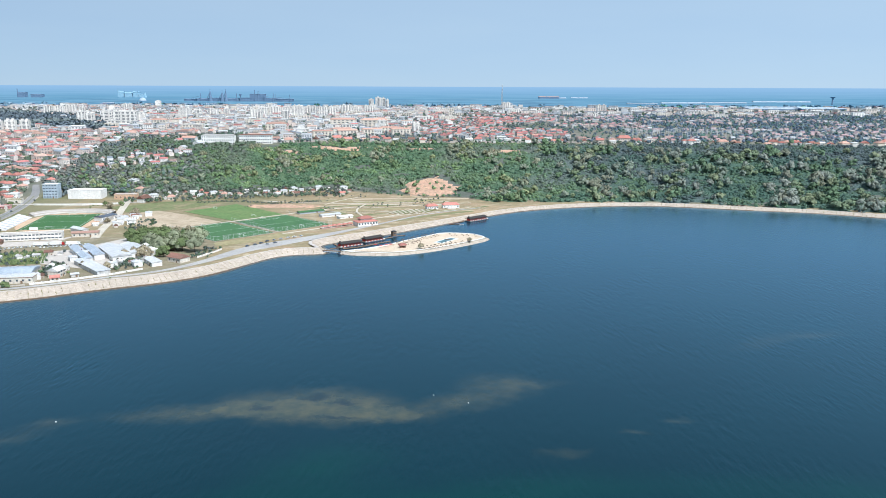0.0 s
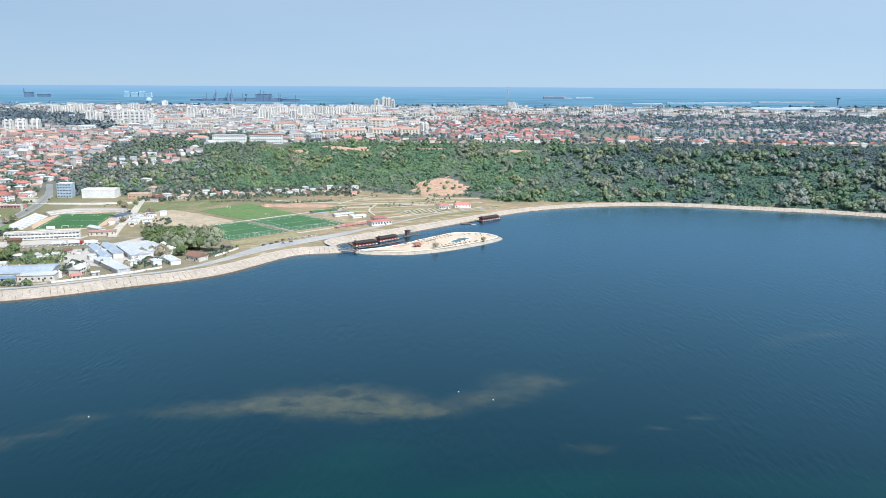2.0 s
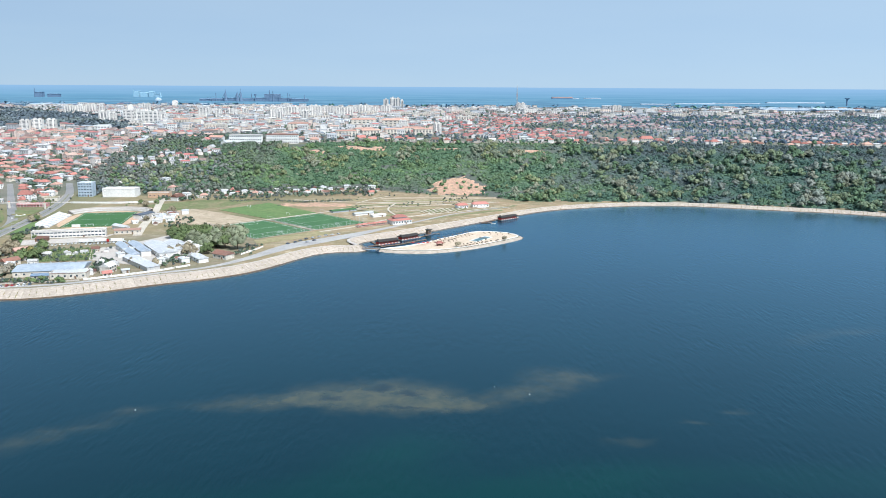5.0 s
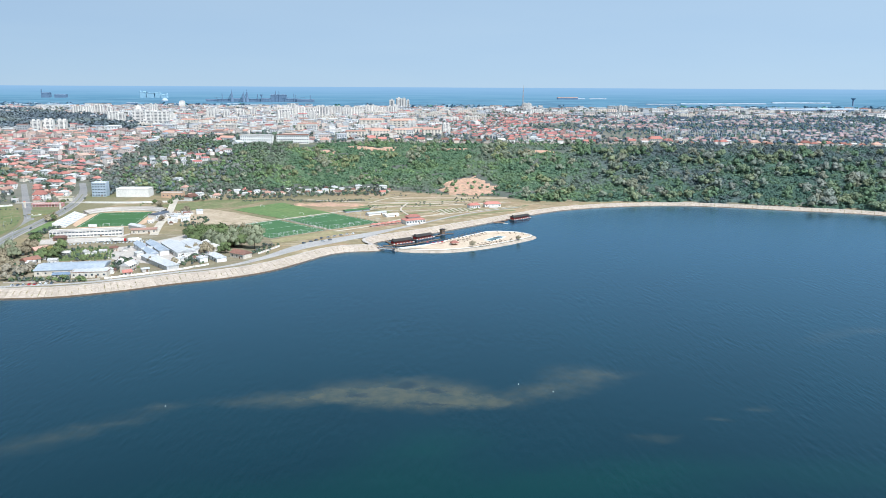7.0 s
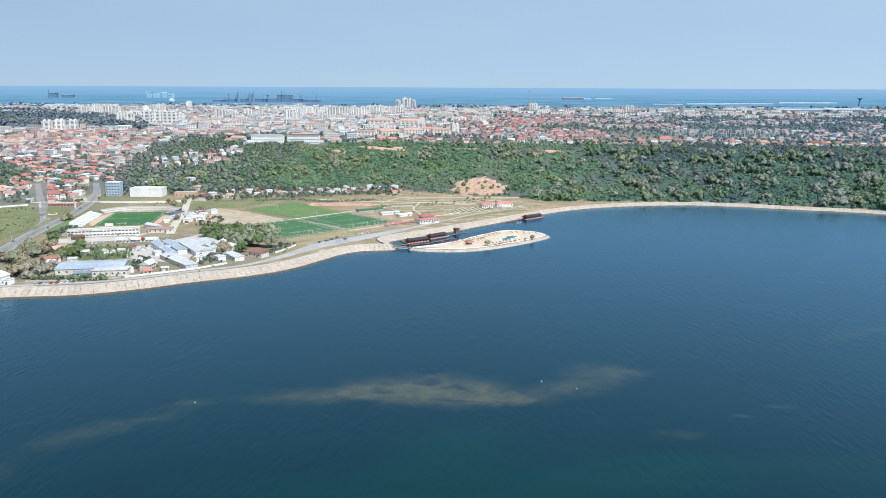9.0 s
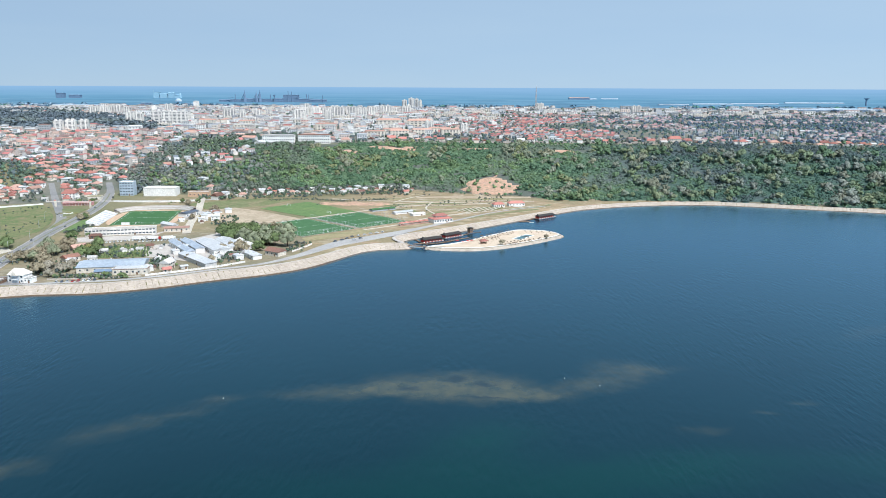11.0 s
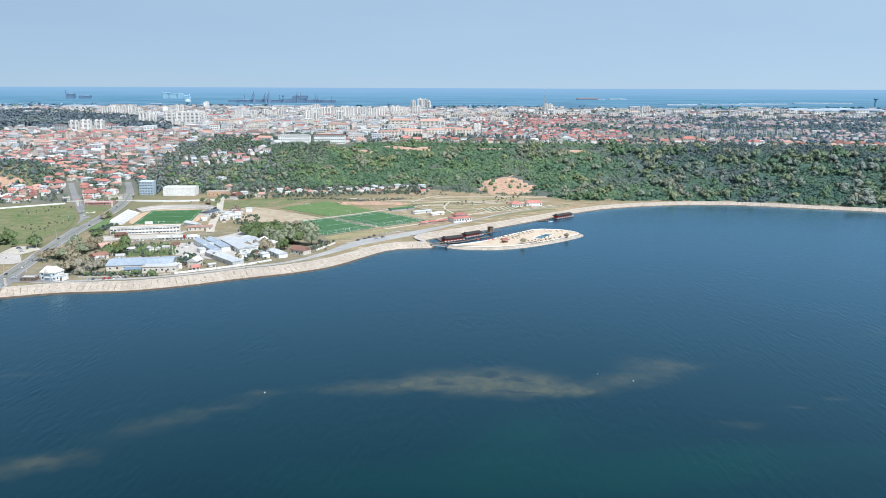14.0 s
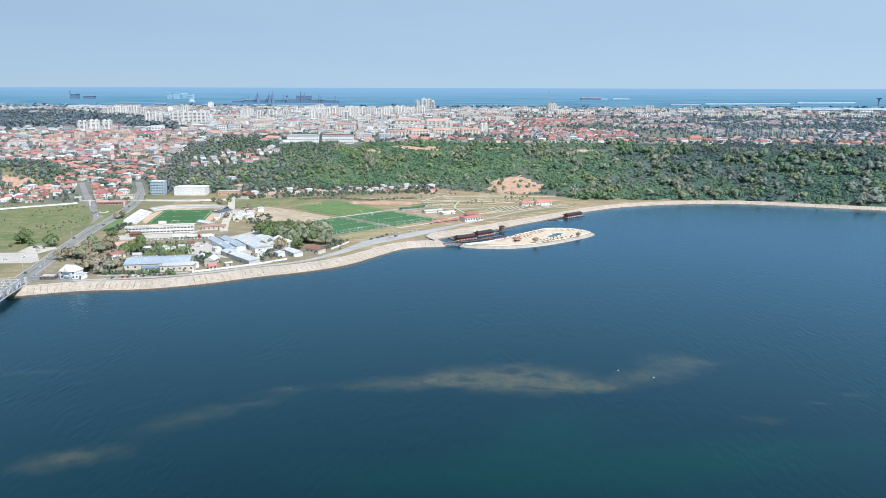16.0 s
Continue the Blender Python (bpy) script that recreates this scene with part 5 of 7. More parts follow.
GREENS = np.array([(0.065, 0.115, 0.065), (0.08, 0.145, 0.065), (0.115, 0.18, 0.075), (0.175, 0.215, 0.09), (0.25, 0.245, 0.105), (0.21, 0.25, 0.17), (0.28, 0.29, 0.24), (0.135, 0.13, 0.125), (0.095, 0.112, 0.12)])


def pick(n, weights):
    w = np.array(weights, float)
    return GREENS[nr.choice(len(GREENS), n, p=w / w.sum())] * nr.uniform(0.8, 1.2, (n, 1))


def patchy(x, y, scale, seed):
    return np.array([noise.noise((a * scale + seed, b * scale, seed * 1.7)) for a, b in zip(x, y)])


# wooded slope: a low, fine thicket, and taller crowns in young leaf standing in groups out of it
fx = nr.uniform(-600, 1080, 12500)
fs = nr.uniform(-0.05, 1.02, 12500)
fb_ = np.interp(fx, BASE[:, 0], BASE[:, 1])
ft_ = np.interp(fx, TOP[:, 0], TOP[:, 1])
fy = fb_ + (ft_ - fb_) * fs
keep = (fx > -330) | (nr.uniform(size=len(fx)) < 0.75 * smooth01((fx + 680) / 300))
keep &= lake_distance(fx, fy) > 13
scar = (((fx - (-19)) / 42) ** 2 + ((fy - 1160) / 47) ** 2 < 1) 
keep &= ~(scar & (nr.uniform(size=len(fx)) < 0.9))
low = (fx > -300) & (fx < 60) & (fs < 0.12)
keep &= ~(low & (nr.uniform(size=len(fx)) < 0.8))
keep &= ~((fx < -150) & (fs < 0.10))
keep &= ~((fx > -450) & (fx < -285) & (fs > 0.86))
keep &= ~((fx > -290) & (fx < 320) & (fs > 0.97))
for ax_, ay_, rx_, ry_ in ((-196, 1360, 42, 12), (-262, 1326, 14, 9), (-150, 1371, 26, 8), (-41, 1347, 30, 7), (109, 1335, 34, 9), (150, 1340, 16, 6)):
    keep &= ~(((fx - ax_) / rx_) ** 2 + ((fy - ay_) / ry_) ** 2 < 1)
hill = ((fx + 500) / 88) ** 2 + ((fy - 1272) / 46) ** 2 < 1
keep &= ~(hill & (nr.uniform(size=len(fx)) < 0.85))
fx, fy, fs = fx[keep], fy[keep], fs[keep]
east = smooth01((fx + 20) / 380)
# blue added towards the east imitates haze in the foliage colour
haze_tint = np.array((1.04, 1.0, 0.94)) + np.array((-0.08, 0.0, 0.34)) * east[:, None]
bare = patchy(fx, fy, 0.009, 2.0) + 0.35 * patchy(fx, fy, 0.03, 31.0) - 0.36 + 0.55 * smooth01((fx - 40) / 400) + 0.35 * (fs - 0.45) + nr.normal(scale=0.13, size=len(fx))
kind = patchy(fx, fy, 0.014, 6.0) + 0.4 * patchy(fx, fy, 0.05, 33.0)
dull = np.array((0.070, 0.118, 0.082)) + smooth01((kind + 0.25) / 0.6)[:, None] * np.array((0.05, 0.058, 0.012))
dull = dull + (np.array((0.106, 0.124, 0.112)) - dull) * (0.85 * smooth01((bare + 0.12) / 0.5))[:, None]
tone = dull * nr.uniform(0.88, 1.12, (len(fx), 1)) + 0.08 * (pick(len(fx), [3, 4, 4, 2, 1, 1, 1, 2, 2]) - 0.13)
# the closed, low canopy of the thicket: one uneven sheet wherever trees stand close
cell_x, cell_s = np.arange(-600, 1081, 7.0), np.linspace(-0.05, 1.03, 56)
count, _, _ = np.histogram2d(fx, fs, bins=(cell_x, cell_s))
near_ = sum(np.roll(np.roll(count, a_, 0), b_, 1) for a_ in (-1, 0, 1) for b_ in (-1, 0, 1))
closed = near_ >= 4
CX, CS = np.meshgrid(cell_x, cell_s, indexing="ij")
cy_ = np.interp(CX, BASE[:, 0], BASE[:, 1]) * (1 - CS) + np.interp(CX, TOP[:, 0], TOP[:, 1]) * CS
qx_, qy_ = (CX + nr.uniform(-2, 2, CX.shape)).ravel(), (cy_ + nr.uniform(-1.5, 1.5, CX.shape)).ravel()
rise_ = 1.9 + 1.3 * patchy(qx_, qy_, 0.06, 61.0) + nr.uniform(-0.35, 0.35, len(qx_))
inner = np.zeros(CX.shape, bool)
inner[1:-1, 1:-1] = closed[1:, 1:] & closed[:-1, 1:] & closed[1:, :-1] & closed[:-1, :-1]
inner &= (lake_distance(qx_, qy_) > 14).reshape(CX.shape)
canopy_z = ground_height(qx_, qy_) + np.where(inner.ravel(), rise_, -1.0)
ii, jj = np.where(closed)
kk = CX.shape[1]
corner = np.c_[ii * kk + jj, (ii + 1) * kk + jj, (ii + 1) * kk + jj + 1, ii * kk + jj + 1]
bare_q = patchy(qx_, qy_, 0.009, 2.0) + 0.35 * patchy(qx_, qy_, 0.03, 31.0) - 0.36 + 0.55 * smooth01((qx_ - 40) / 400) + 0.35 * (CS.ravel() - 0.45)
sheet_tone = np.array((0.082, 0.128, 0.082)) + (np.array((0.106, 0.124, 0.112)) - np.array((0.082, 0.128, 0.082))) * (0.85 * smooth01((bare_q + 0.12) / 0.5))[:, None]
# the sheet takes the same eastward blue as painted haze
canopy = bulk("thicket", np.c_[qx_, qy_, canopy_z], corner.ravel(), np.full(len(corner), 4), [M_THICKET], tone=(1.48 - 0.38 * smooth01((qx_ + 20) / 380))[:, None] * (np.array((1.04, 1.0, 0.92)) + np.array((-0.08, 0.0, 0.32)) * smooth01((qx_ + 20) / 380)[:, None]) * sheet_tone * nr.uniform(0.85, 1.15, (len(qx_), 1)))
canopy.data.polygons.foreach_set("use_smooth", [True] * len(corner))
tagged(canopy, "closed low canopy of budding thicket on the slope", "thicket", kind="stuff")
rad = 2.2 + 2.4 * nr.uniform(size=len(fx)) ** 1.4
hts = 3.0 + rad * nr.uniform(0.25, 0.6, len(fx))
woodland("slope_wood", "low spring thicket of green and bare slate-grey crowns", "woodland", fx, fy, rad, hts, (1.45 - 0.42 * east)[:, None] * haze_tint * tone, 17, 0.26, core=0.78)
stand_ = 0.9 * patchy(fx, fy, 0.015, 21.0) + 0.5 * patchy(fx, fy, 0.045, 23.0)
chance = 0.012 + 0.035 * east + (0.25 - 0.06 * east) * smooth01((stand_ - 0.0) / 0.22) * (0.85 + 0.15 * east) + 0.10 * smooth01((0.12 - fs) / 0.1) * east
big = nr.uniform(size=len(fx)) < chance * (1 - 0.85 * smooth01((fs - 0.76) / 0.1) * smooth01((fx + 20) / 200))
gx, gy, gk = fx[big] + nr.normal(scale=2, size=big.sum()), fy[big] + nr.normal(scale=3, size=big.sum()), patchy(fx[big], fy[big], 0.018, 40.0) + nr.normal(scale=0.10, size=big.sum())
YOUNG = np.array([(0.125, 0.185, 0.10), (0.165, 0.205, 0.115), (0.20, 0.225, 0.125), (0.195, 0.225, 0.165), (0.225, 0.24, 0.185), (0.205, 0.21, 0.145)])
tone = YOUNG[np.clip(((gk + 0.42) / 0.84 * 6).astype(int), 0, 5)] * nr.uniform(0.85, 1.12, (len(gx), 1))
rad = nr.uniform(4.2, 8.6, len(gx)) * (0.82 + 0.3 * smooth01((gx - 0) / 330))
woodland("slope_wood_young", "tall billowing crowns in silvery and yellow-green young leaf", "woodland", gx, gy, rad, rad * nr.uniform(1.5, 2.0, len(gx)), (1.28 - 0.14 * east[big])[:, None] * (0.45 + 0.55 * haze_tint[big]) * tone, 26, 0.26, core=0.76, lobes=7)
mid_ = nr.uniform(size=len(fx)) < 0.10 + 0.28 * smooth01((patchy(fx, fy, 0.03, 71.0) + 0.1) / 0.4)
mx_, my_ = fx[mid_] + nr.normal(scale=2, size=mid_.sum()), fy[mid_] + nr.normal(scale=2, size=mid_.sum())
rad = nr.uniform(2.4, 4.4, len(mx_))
woodland("slope_bushes", "mid-height green and slate-grey bushes in the thicket", "woodland", mx_, my_, rad, rad * nr.uniform(1.5, 2.2, len(mx_)), (1.65 - 0.48 * east[mid_])[:, None] * haze_tint[mid_] * dull[mid_] * nr.uniform(0.85, 1.2, (len(mx_), 1)), 16, 0.30, core=0.74, lobes=3)

# wood edge, gardens and street trees, too many to count
def scatter(n, x0, x1, y0, y1):
    return nr.uniform(x0, x1, n), nr.uniform(y0, y1, n)


# ---- clay scar and bare bands on the slope ----
def bare_patch(name, label, x0, x1, y0, y1, centre, size, seed, step=3.5):
    xs, ys = np.arange(x0, x1, step), np.arange(y0, y1, step)
    X, Y = np.meshgrid(xs, ys)
    n1 = patchy(X.ravel(), Y.ravel(), 0.05, seed).reshape(X.shape)
    n2 = patchy(X.ravel(), Y.ravel(), 0.14, seed + 3).reshape(X.shape)
    inside = ((X - centre[0]) / size[0]) ** 2 + ((Y - centre[1]) / size[1]) ** 2 + 0.9 * n1 + 0.35 * n2 < 1
    Z = ground_height(X.ravel(), Y.ravel()).reshape(X.shape) + np.where(inside, 0.7 + 1.6 * np.abs(n2), -1.0)
    v = np.c_[X.ravel(), Y.ravel(), Z.ravel()]
    nx_ = len(xs)
    f = [(j * nx_ + i, j * nx_ + i + 1, (j + 1) * nx_ + i + 1, (j + 1) * nx_ + i) for j in range(len(ys) - 1) for i in range(nx_ - 1) if inside[j, i] or inside[j, i + 1] or inside[j + 1, i] or inside[j + 1, i + 1]]
    used = sorted({i for q in f for i in q})
    pos = {u: k for k, u in enumerate(used)}
    ob = new(name, quad_mesh(name, v[used], [tuple(pos[i] for i in q) for q in f], M_CLAY, smooth=True))
    return tagged(ob, label, "bare ground", kind="structure")


bare_patch("clay_scar", "eroded bare orange clay on the wooded slope", -110, 70, 1085, 1310, (-19, 1160), (40, 46), 3.0)
bare_patch("mud_patch", "bare brown earth behind the practice field", -270, -150, 985, 1040, (-212, 1012), (42, 14), 19.0)
for cx_, cy_, rx_, ry_, seed_ in ((-196, 1360, 40, 11, 9.0), (-262, 1326, 13, 9, 10.0), (-150, 1371, 24, 7, 11.0), (-41, 1347, 28, 6, 12.0), (109, 1335, 32, 8, 13.0)):
    bare_patch("clay_band", "orange clay bank at the plateau edge", cx_ - 60, cx_ + 60, cy_ - 25, cy_ + 25, (cx_, cy_), (rx_, ry_), seed_, 2.5)
bare_patch("clay_cut", "bare clay cutting on a grassy knoll", -870, -740, 1060, 1180, (-805, 1118), (34, 26), 15.0)


# ---- houses ----
def house_proto(name, label, lx, ly, h, rise, hip, wall, roof, floors=1):
    th = thing(name, label, "house", "town houses")
    body = part("wall", Shape().box(0, 0, -1.5, lx, ly, h + 1.5), wall, th)
    part("roof", Shape().roof(0, 0, h - 0.05, lx + 1.2, ly + 1.2, rise, 0, hip), roof, th)
    if not hip:
        g = Shape()
        for u in (-lx / 2, lx / 2 - 0.25):
            g.put([(u, -ly / 2, h - 0.1), (u + 0.25, -ly / 2, h - 0.1), (u + 0.25, ly / 2, h - 0.1), (u, ly / 2, h - 0.1), (u, 0, h + rise - 0.25), (u + 0.25, 0, h + rise - 0.25)], [(0, 1, 5, 4), (2, 3, 4, 5), (1, 2, 5), (3, 0, 4)])
        part("gable", g, wall, th)
    part("chimney", Shape().box(lx * 0.22, ly * 0.12, h + rise * 0.4, 0.8, 0.8, rise * 0.9 + 0.6), M_TILEBROWN, th)
    for fl in range(floors):
        for k in range(2):
            part("window", Shape().box(-lx / 3 + k * lx / 2, -ly / 2 - 0.05, 1.1 + fl * 2.9, 1.3, 0.12, 1.4), M_GLASS, body)
    part("door", Shape().box(lx * 0.42, -ly / 2 - 0.05, 0.0, 1.0, 0.12, 2.1), M_WOOD, body)
    return th


PROTOS = [
    ("house", "pale rendered house with a red tiled gable roof", 12, 9, 4.5, 3.2, 0, M_WALL, M_TILE, 1),
    ("house", "two-storey house with a red hipped tile roof", 12, 11, 6.5, 3.2, 4, M_WHITE, M_TILE, 2),
    ("house", "cream house with an orange hipped tile roof", 13, 10, 4.5, 3.0, 4, M_CREAM, M_TILEORANGE, 1),
    ("house", "long beige house with an orange gable roof", 18, 9, 4.8, 3.0, 0, M_WALL, M_TILEORANGE, 1),
    ("house", "small house with a brown gable roof", 10, 8, 3.8, 2.8, 0, M_WALL, M_TILEBROWN, 1),
    ("house", "pale house with a grey sheet gable roof", 11, 8, 4.0, 2.4, 0, M_WHITE, M_ROOFGREY, 1),
    ("house", "two-storey white house with a shallow grey roof", 13, 11, 6.8, 1.6, 4, M_WHITE, M_SHEETGREY, 2),
]
made = [None] * len(PROTOS)


def put_house(k, x, y, yaw, scale=1.0):
    m = Matrix.Translation((x, y, gz(x, y))) @ pose(0, 0, 0, 0, 0, yaw) @ Matrix.Scale(scale, 4)
    if made[k] is None:
        made[k] = house_proto(*PROTOS[k])
        made[k].matrix_basis = m
        return made[k]
    c = made[k].scale.copy()
    made[k].scale = (1, 1, 1)
    ob = copy_thing(made[k], m)
    made[k].scale = c
    return ob


def grid_sites(x0, x1, y0, y1, gap, turn, jitter, seed):
    g = np.random.default_rng(seed)
    c, s = math.cos(radians(turn)), math.sin(radians(turn))
    cx, cy, r = (x0 + x1) / 2, (y0 + y1) / 2, math.hypot(x1 - x0, y1 - y0) / 2
    k = np.arange(-r, r, gap)
    U, V = np.meshgrid(k, np.arange(-r, r, gap * 1.25))
    U, V = U.ravel() + g.uniform(-jitter, jitter, U.size), V.ravel() + g.uniform(-jitter, jitter, V.size)
    x, y = cx + U * c - V * s, cy + U * s + V * c
    ok = (x > x0) & (x < x1) & (y > y0) & (y < y1)
    return x[ok], y[ok], g


ROADS = [np.array(p, float) for p in ([(-551, 880), (-586, 942), (-620, 1000), (-661, 1072), (-708, 1154)], [(-542, 944), (-562, 1019), (-593, 1106), (-625, 1172)])]


def off_roads(x, y, d):
    ok = np.ones(len(x), bool)
    for line in ROADS:
        for a_, b_ in zip(line, line[1:]):
            u = np.clip(((x - a_[0]) * (b_ - a_)[0] + (y - a_[1]) * (b_ - a_)[1]) / ((b_ - a_) @ (b_ - a_)), 0, 1)
            ok &= np.hypot(x - a_[0] - u * (b_ - a_)[0], y - a_[1] - u * (b_ - a_)[1]) > d
    return ok


# hamlet below the wood: small pale houses
hx, hy, hg = grid_sites(-430, -140, 1066, 1190, 13, 15, 4, 21)
hb = np.interp(hx, BASE[:, 0], BASE[:, 1])
sel = (hy > hb - 45) & (hy < hb + 18) & (hg.uniform(size=len(hx)) < 0.7)
hx, hy = hx[sel], hy[sel]
for x, y in zip(hx, hy):
    put_house(int(hg.choice([5, 5, 4, 4, 5, 6, 2, 0])), x, y, 15 + hg.choice([0, 90]) + hg.uniform(-12, 12), hg.uniform(0.5, 0.85))

# town quarter climbing the slope
tx, ty, tg = grid_sites(-1250, -400, 1085, 1620, 17.0, -18, 4.0, 22)
gap = patchy(tx, ty, 0.008, 4.0)
keep = off_roads(tx, ty, 14) & (tg.uniform(size=len(tx)) < 0.86) & ~((tx > -720) & (gap > 0.06) & (tx > -640 + 0.3 * (ty - 1100))) & (tx < -380 - 0.55 * np.maximum(0, 1230 - ty)) & ~(((tx + 850) / 105) ** 2 + ((ty - 1165) / 85) ** 2 < 1)
keep &= ~((tx > -575) & (ty < 1100))
scrubby = (tx > -600 + 0.10 * (ty - 1400)) & (ty > 1100) & (ty < 1520)
keep &= ~scrubby | (tg.uniform(size=len(tx)) < 0.14)
tx, ty = tx[keep], ty[keep]
near = (ty < 1262) & (tx > -900)
for x, y in zip(tx[near], ty[near]):
    put_house(int(tg.choice([0, 1, 2, 3, 4, 5, 6, 0, 6, 1])), x, y, -18 + tg.choice([0, 90]) + tg.uniform(-8, 8), tg.uniform(0.8, 1.15))
tx, ty = tx[~near], ty[~near]

# cottages behind the meadow wall and between the roads
mx, my, mg = grid_sites(-900, -606, 990, 1092, 15, 25, 4, 28)
sel = off_roads(mx, my, 13) & (my > 1000 + 0.30 * (mx + 640)) & (mx < -690 - 0 * my) | (mx > -650) & (mx < -600) & off_roads(mx, my, 12) & (my > 1015)
for x, y in zip(mx[sel], my[sel]):
    put_house(int(mg.choice([0, 1, 2, 4, 5, 5, 6, 0])), x, y, 25 + mg.choice([0, 90]) + mg.uniform(-10, 10), mg.uniform(0.65, 1.0))

# villas along the plateau edge
ex, ey, eg = grid_sites(-300, 900, 1340, 1480, 22, 3, 6, 23)
et = np.interp(ex, TOP[:, 0], TOP[:, 1])
sel = (ey > et + 16) & (ey < et + 62) & (eg.uniform(size=len(ex)) < 0.75)
ex, ey = ex[sel], ey[sel]
for x, y in zip(ex, ey):
    put_house(int(eg.choice([0, 1, 1, 2, 0, 5, 6, 4])), x, y, eg.choice([0, 90]) + eg.uniform(-12, 12), eg.uniform(0.85, 1.3))


def town(name, label, x, y, lx, ly, h, rise, yaw, wall, roof):
    """Many far houses in one joined mesh: walls, and pitched roofs with eaves."""
    n = len(x)
    z = ground_height(x, y)
    c, s = np.cos(np.radians(yaw)), np.sin(np.radians(yaw))
    tmpl = [(-.5, -.5, 0, 0), (.5, -.5, 0, 0), (.5, .5, 0, 0), (-.5, .5, 0, 0), (-.5, -.5, 1, 0), (.5, -.5, 1, 0), (.5, .5, 1, 0), (-.5, .5, 1, 0), (-.5, 0, 1, .95), (.5, 0, 1, .95),
            (-.53, -.56, 1, 0), (.53, -.56, 1, 0), (.53, .56, 1, 0), (-.53, .56, 1, 0), (-.53, 0, 1, 1), (.53, 0, 1, 1)]
    wins = [(u, v, r) for v in (-.505, .505) for r in (0.22, 0.62) for u in (-.36, -.12, .12, .36)]
    for u, v, r in wins:
        tmpl += [(u - .055, v, r, 0), (u + .055, v, r, 0), (u + .055, v, r + .2, 0), (u - .055, v, r + .2, 0)]
    k_ = len(tmpl)
    v = []
    for a_, b_, t1, t2 in tmpl:
        u, w = a_ * lx, b_ * ly
        v.append(np.stack([x + u * c - w * s, y + u * s + w * c, z - (1.5 + 0.08 * ly) * (t1 == 0) + t1 * h + t2 * rise], 1))
    v = np.stack(v, 1).reshape(-1, 3)
    quads = [(0, 1, 5, 4), (1, 2, 6, 5), (2, 3, 7, 6), (3, 0, 4, 7), (10, 11, 15, 14), (12, 13, 14, 15)] + [tuple(range(16 + 4 * q, 20 + 4 * q)) for q in range(len(wins))]
    quads, tris = np.array(quads), np.array([(5, 6, 9), (7, 4, 8)])
    k = np.arange(n)[:, None, None] * k_
    loops = np.r_[(k + quads[None]).ravel(), (k + tris[None]).ravel()]
    sizes = np.r_[np.full(n * len(quads), 4), np.full(n * 2, 3)]
    pane = np.full((n, 1, 3), (0.16, 0.18, 0.20))
    tone = np.concatenate([np.repeat(wall[:, None], 10, 1), np.repeat(roof[:, None], 6, 1), np.repeat(pane, 4 * len(wins), 1)], 1).reshape(-1, 3)
    ob = bulk(name, v, loops, sizes, [M_BUILT], tone=tone)
    return tagged(ob, label, "houses", kind="stuff")


# blue raised in the tile reds paints a touch of haze over them
ROOFS = np.array([(0.47, 0.19, 0.175), (0.38, 0.16, 0.155), (0.48, 0.28, 0.22), (0.50, 0.36, 0.30), (0.26, 0.18, 0.16), (0.38, 0.39, 0.40), (0.54, 0.55, 0.56), (0.27, 0.31, 0.35)])
WALLS = np.array([(0.76, 0.75, 0.74), (0.70, 0.64, 0.59), (0.70, 0.62, 0.57), (0.70, 0.59, 0.53), (0.52, 0.54, 0.57)])


def shades(table, n, weights, g):
    w = np.array(weights, float)
    return table[g.choice(len(table), n, p=w / w.sum())] * g.uniform(0.78, 1.15, (n, 1))


n = len(tx)
town("slope_town", "dense old town houses with orange and red roofs", tx, ty, tg.choice([10, 12, 15, 19, 26], n) * tg.uniform(0.85, 1.15, n), tg.uniform(7.5, 12, n), tg.choice([3.5, 5, 6.5, 9, 12], n, p=[0.3, 0.25, 0.2, 0.15, 0.1]), tg.uniform(1.2, 3.8, n), -18 + tg.choice([0, 90], n) + tg.uniform(-9, 9, n),
     shades(WALLS, n, [4, 4, 3, 3, 0.7], tg), shades(ROOFS, n, [3.0, 1.6, 2.6, 3.4, 1.8, 1.2, 1.6, 0.4], tg))

# terraced row of white and red-roofed houses on the hillside
qx, qy, qg = grid_sites(-600, -395, 1205, 1330, 15, 24, 4, 29)
sel = (((qx + 500) / 88) ** 2 + ((qy - 1272) / 46) ** 2 < 1) & (qg.uniform(size=len(qx)) < 0.7)
qx, qy = qx[sel], qy[sel]
n = len(qx)
town("hillside_houses", "white houses with red and grey roofs on the hillside", qx, qy, qg.uniform(8, 15, n), qg.uniform(7, 9, n), qg.uniform(3.5, 6.5, n), qg.uniform(1.2, 3.0, n), 24 + qg.choice([0, 90], n) + qg.uniform(-8, 8, n),
     shades(WALLS, n, [6, 2, 1, 1, 1], qg), shades(ROOFS, n, [3, 2, 1, 1, 1, 2.5, 3, 1], qg))

# red-roofed suburb on the plateau
sx, sy, sg = grid_sites(-220, 1750, 1440, 2750, 20, 12, 6, 24)
st_ = np.interp(sx, TOP[:, 0], TOP[:, 1])
keep = (sy > st_ + 62) & (sx > -150 + 0.10 * (sy - 1450)) & (patchy(sx, sy, 0.006, 8.0) < 0.22 - 0.2 * smooth01((sx - 300) / 500)) & (sx < 0.62 * sy + 60)
keep &= ~((sx > 380) & (sx < 640) & (sy > 1540) & (sy < 1760)) & (sg.uniform(size=len(sx)) < 0.85 - 0.36 * smooth01((sx - 220) / 420))
sx, sy = sx[keep], sy[keep]
n = len(sx)
# roofs fade to blue-grey eastwards: distance haze mixed into their colour
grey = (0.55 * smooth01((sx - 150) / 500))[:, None]
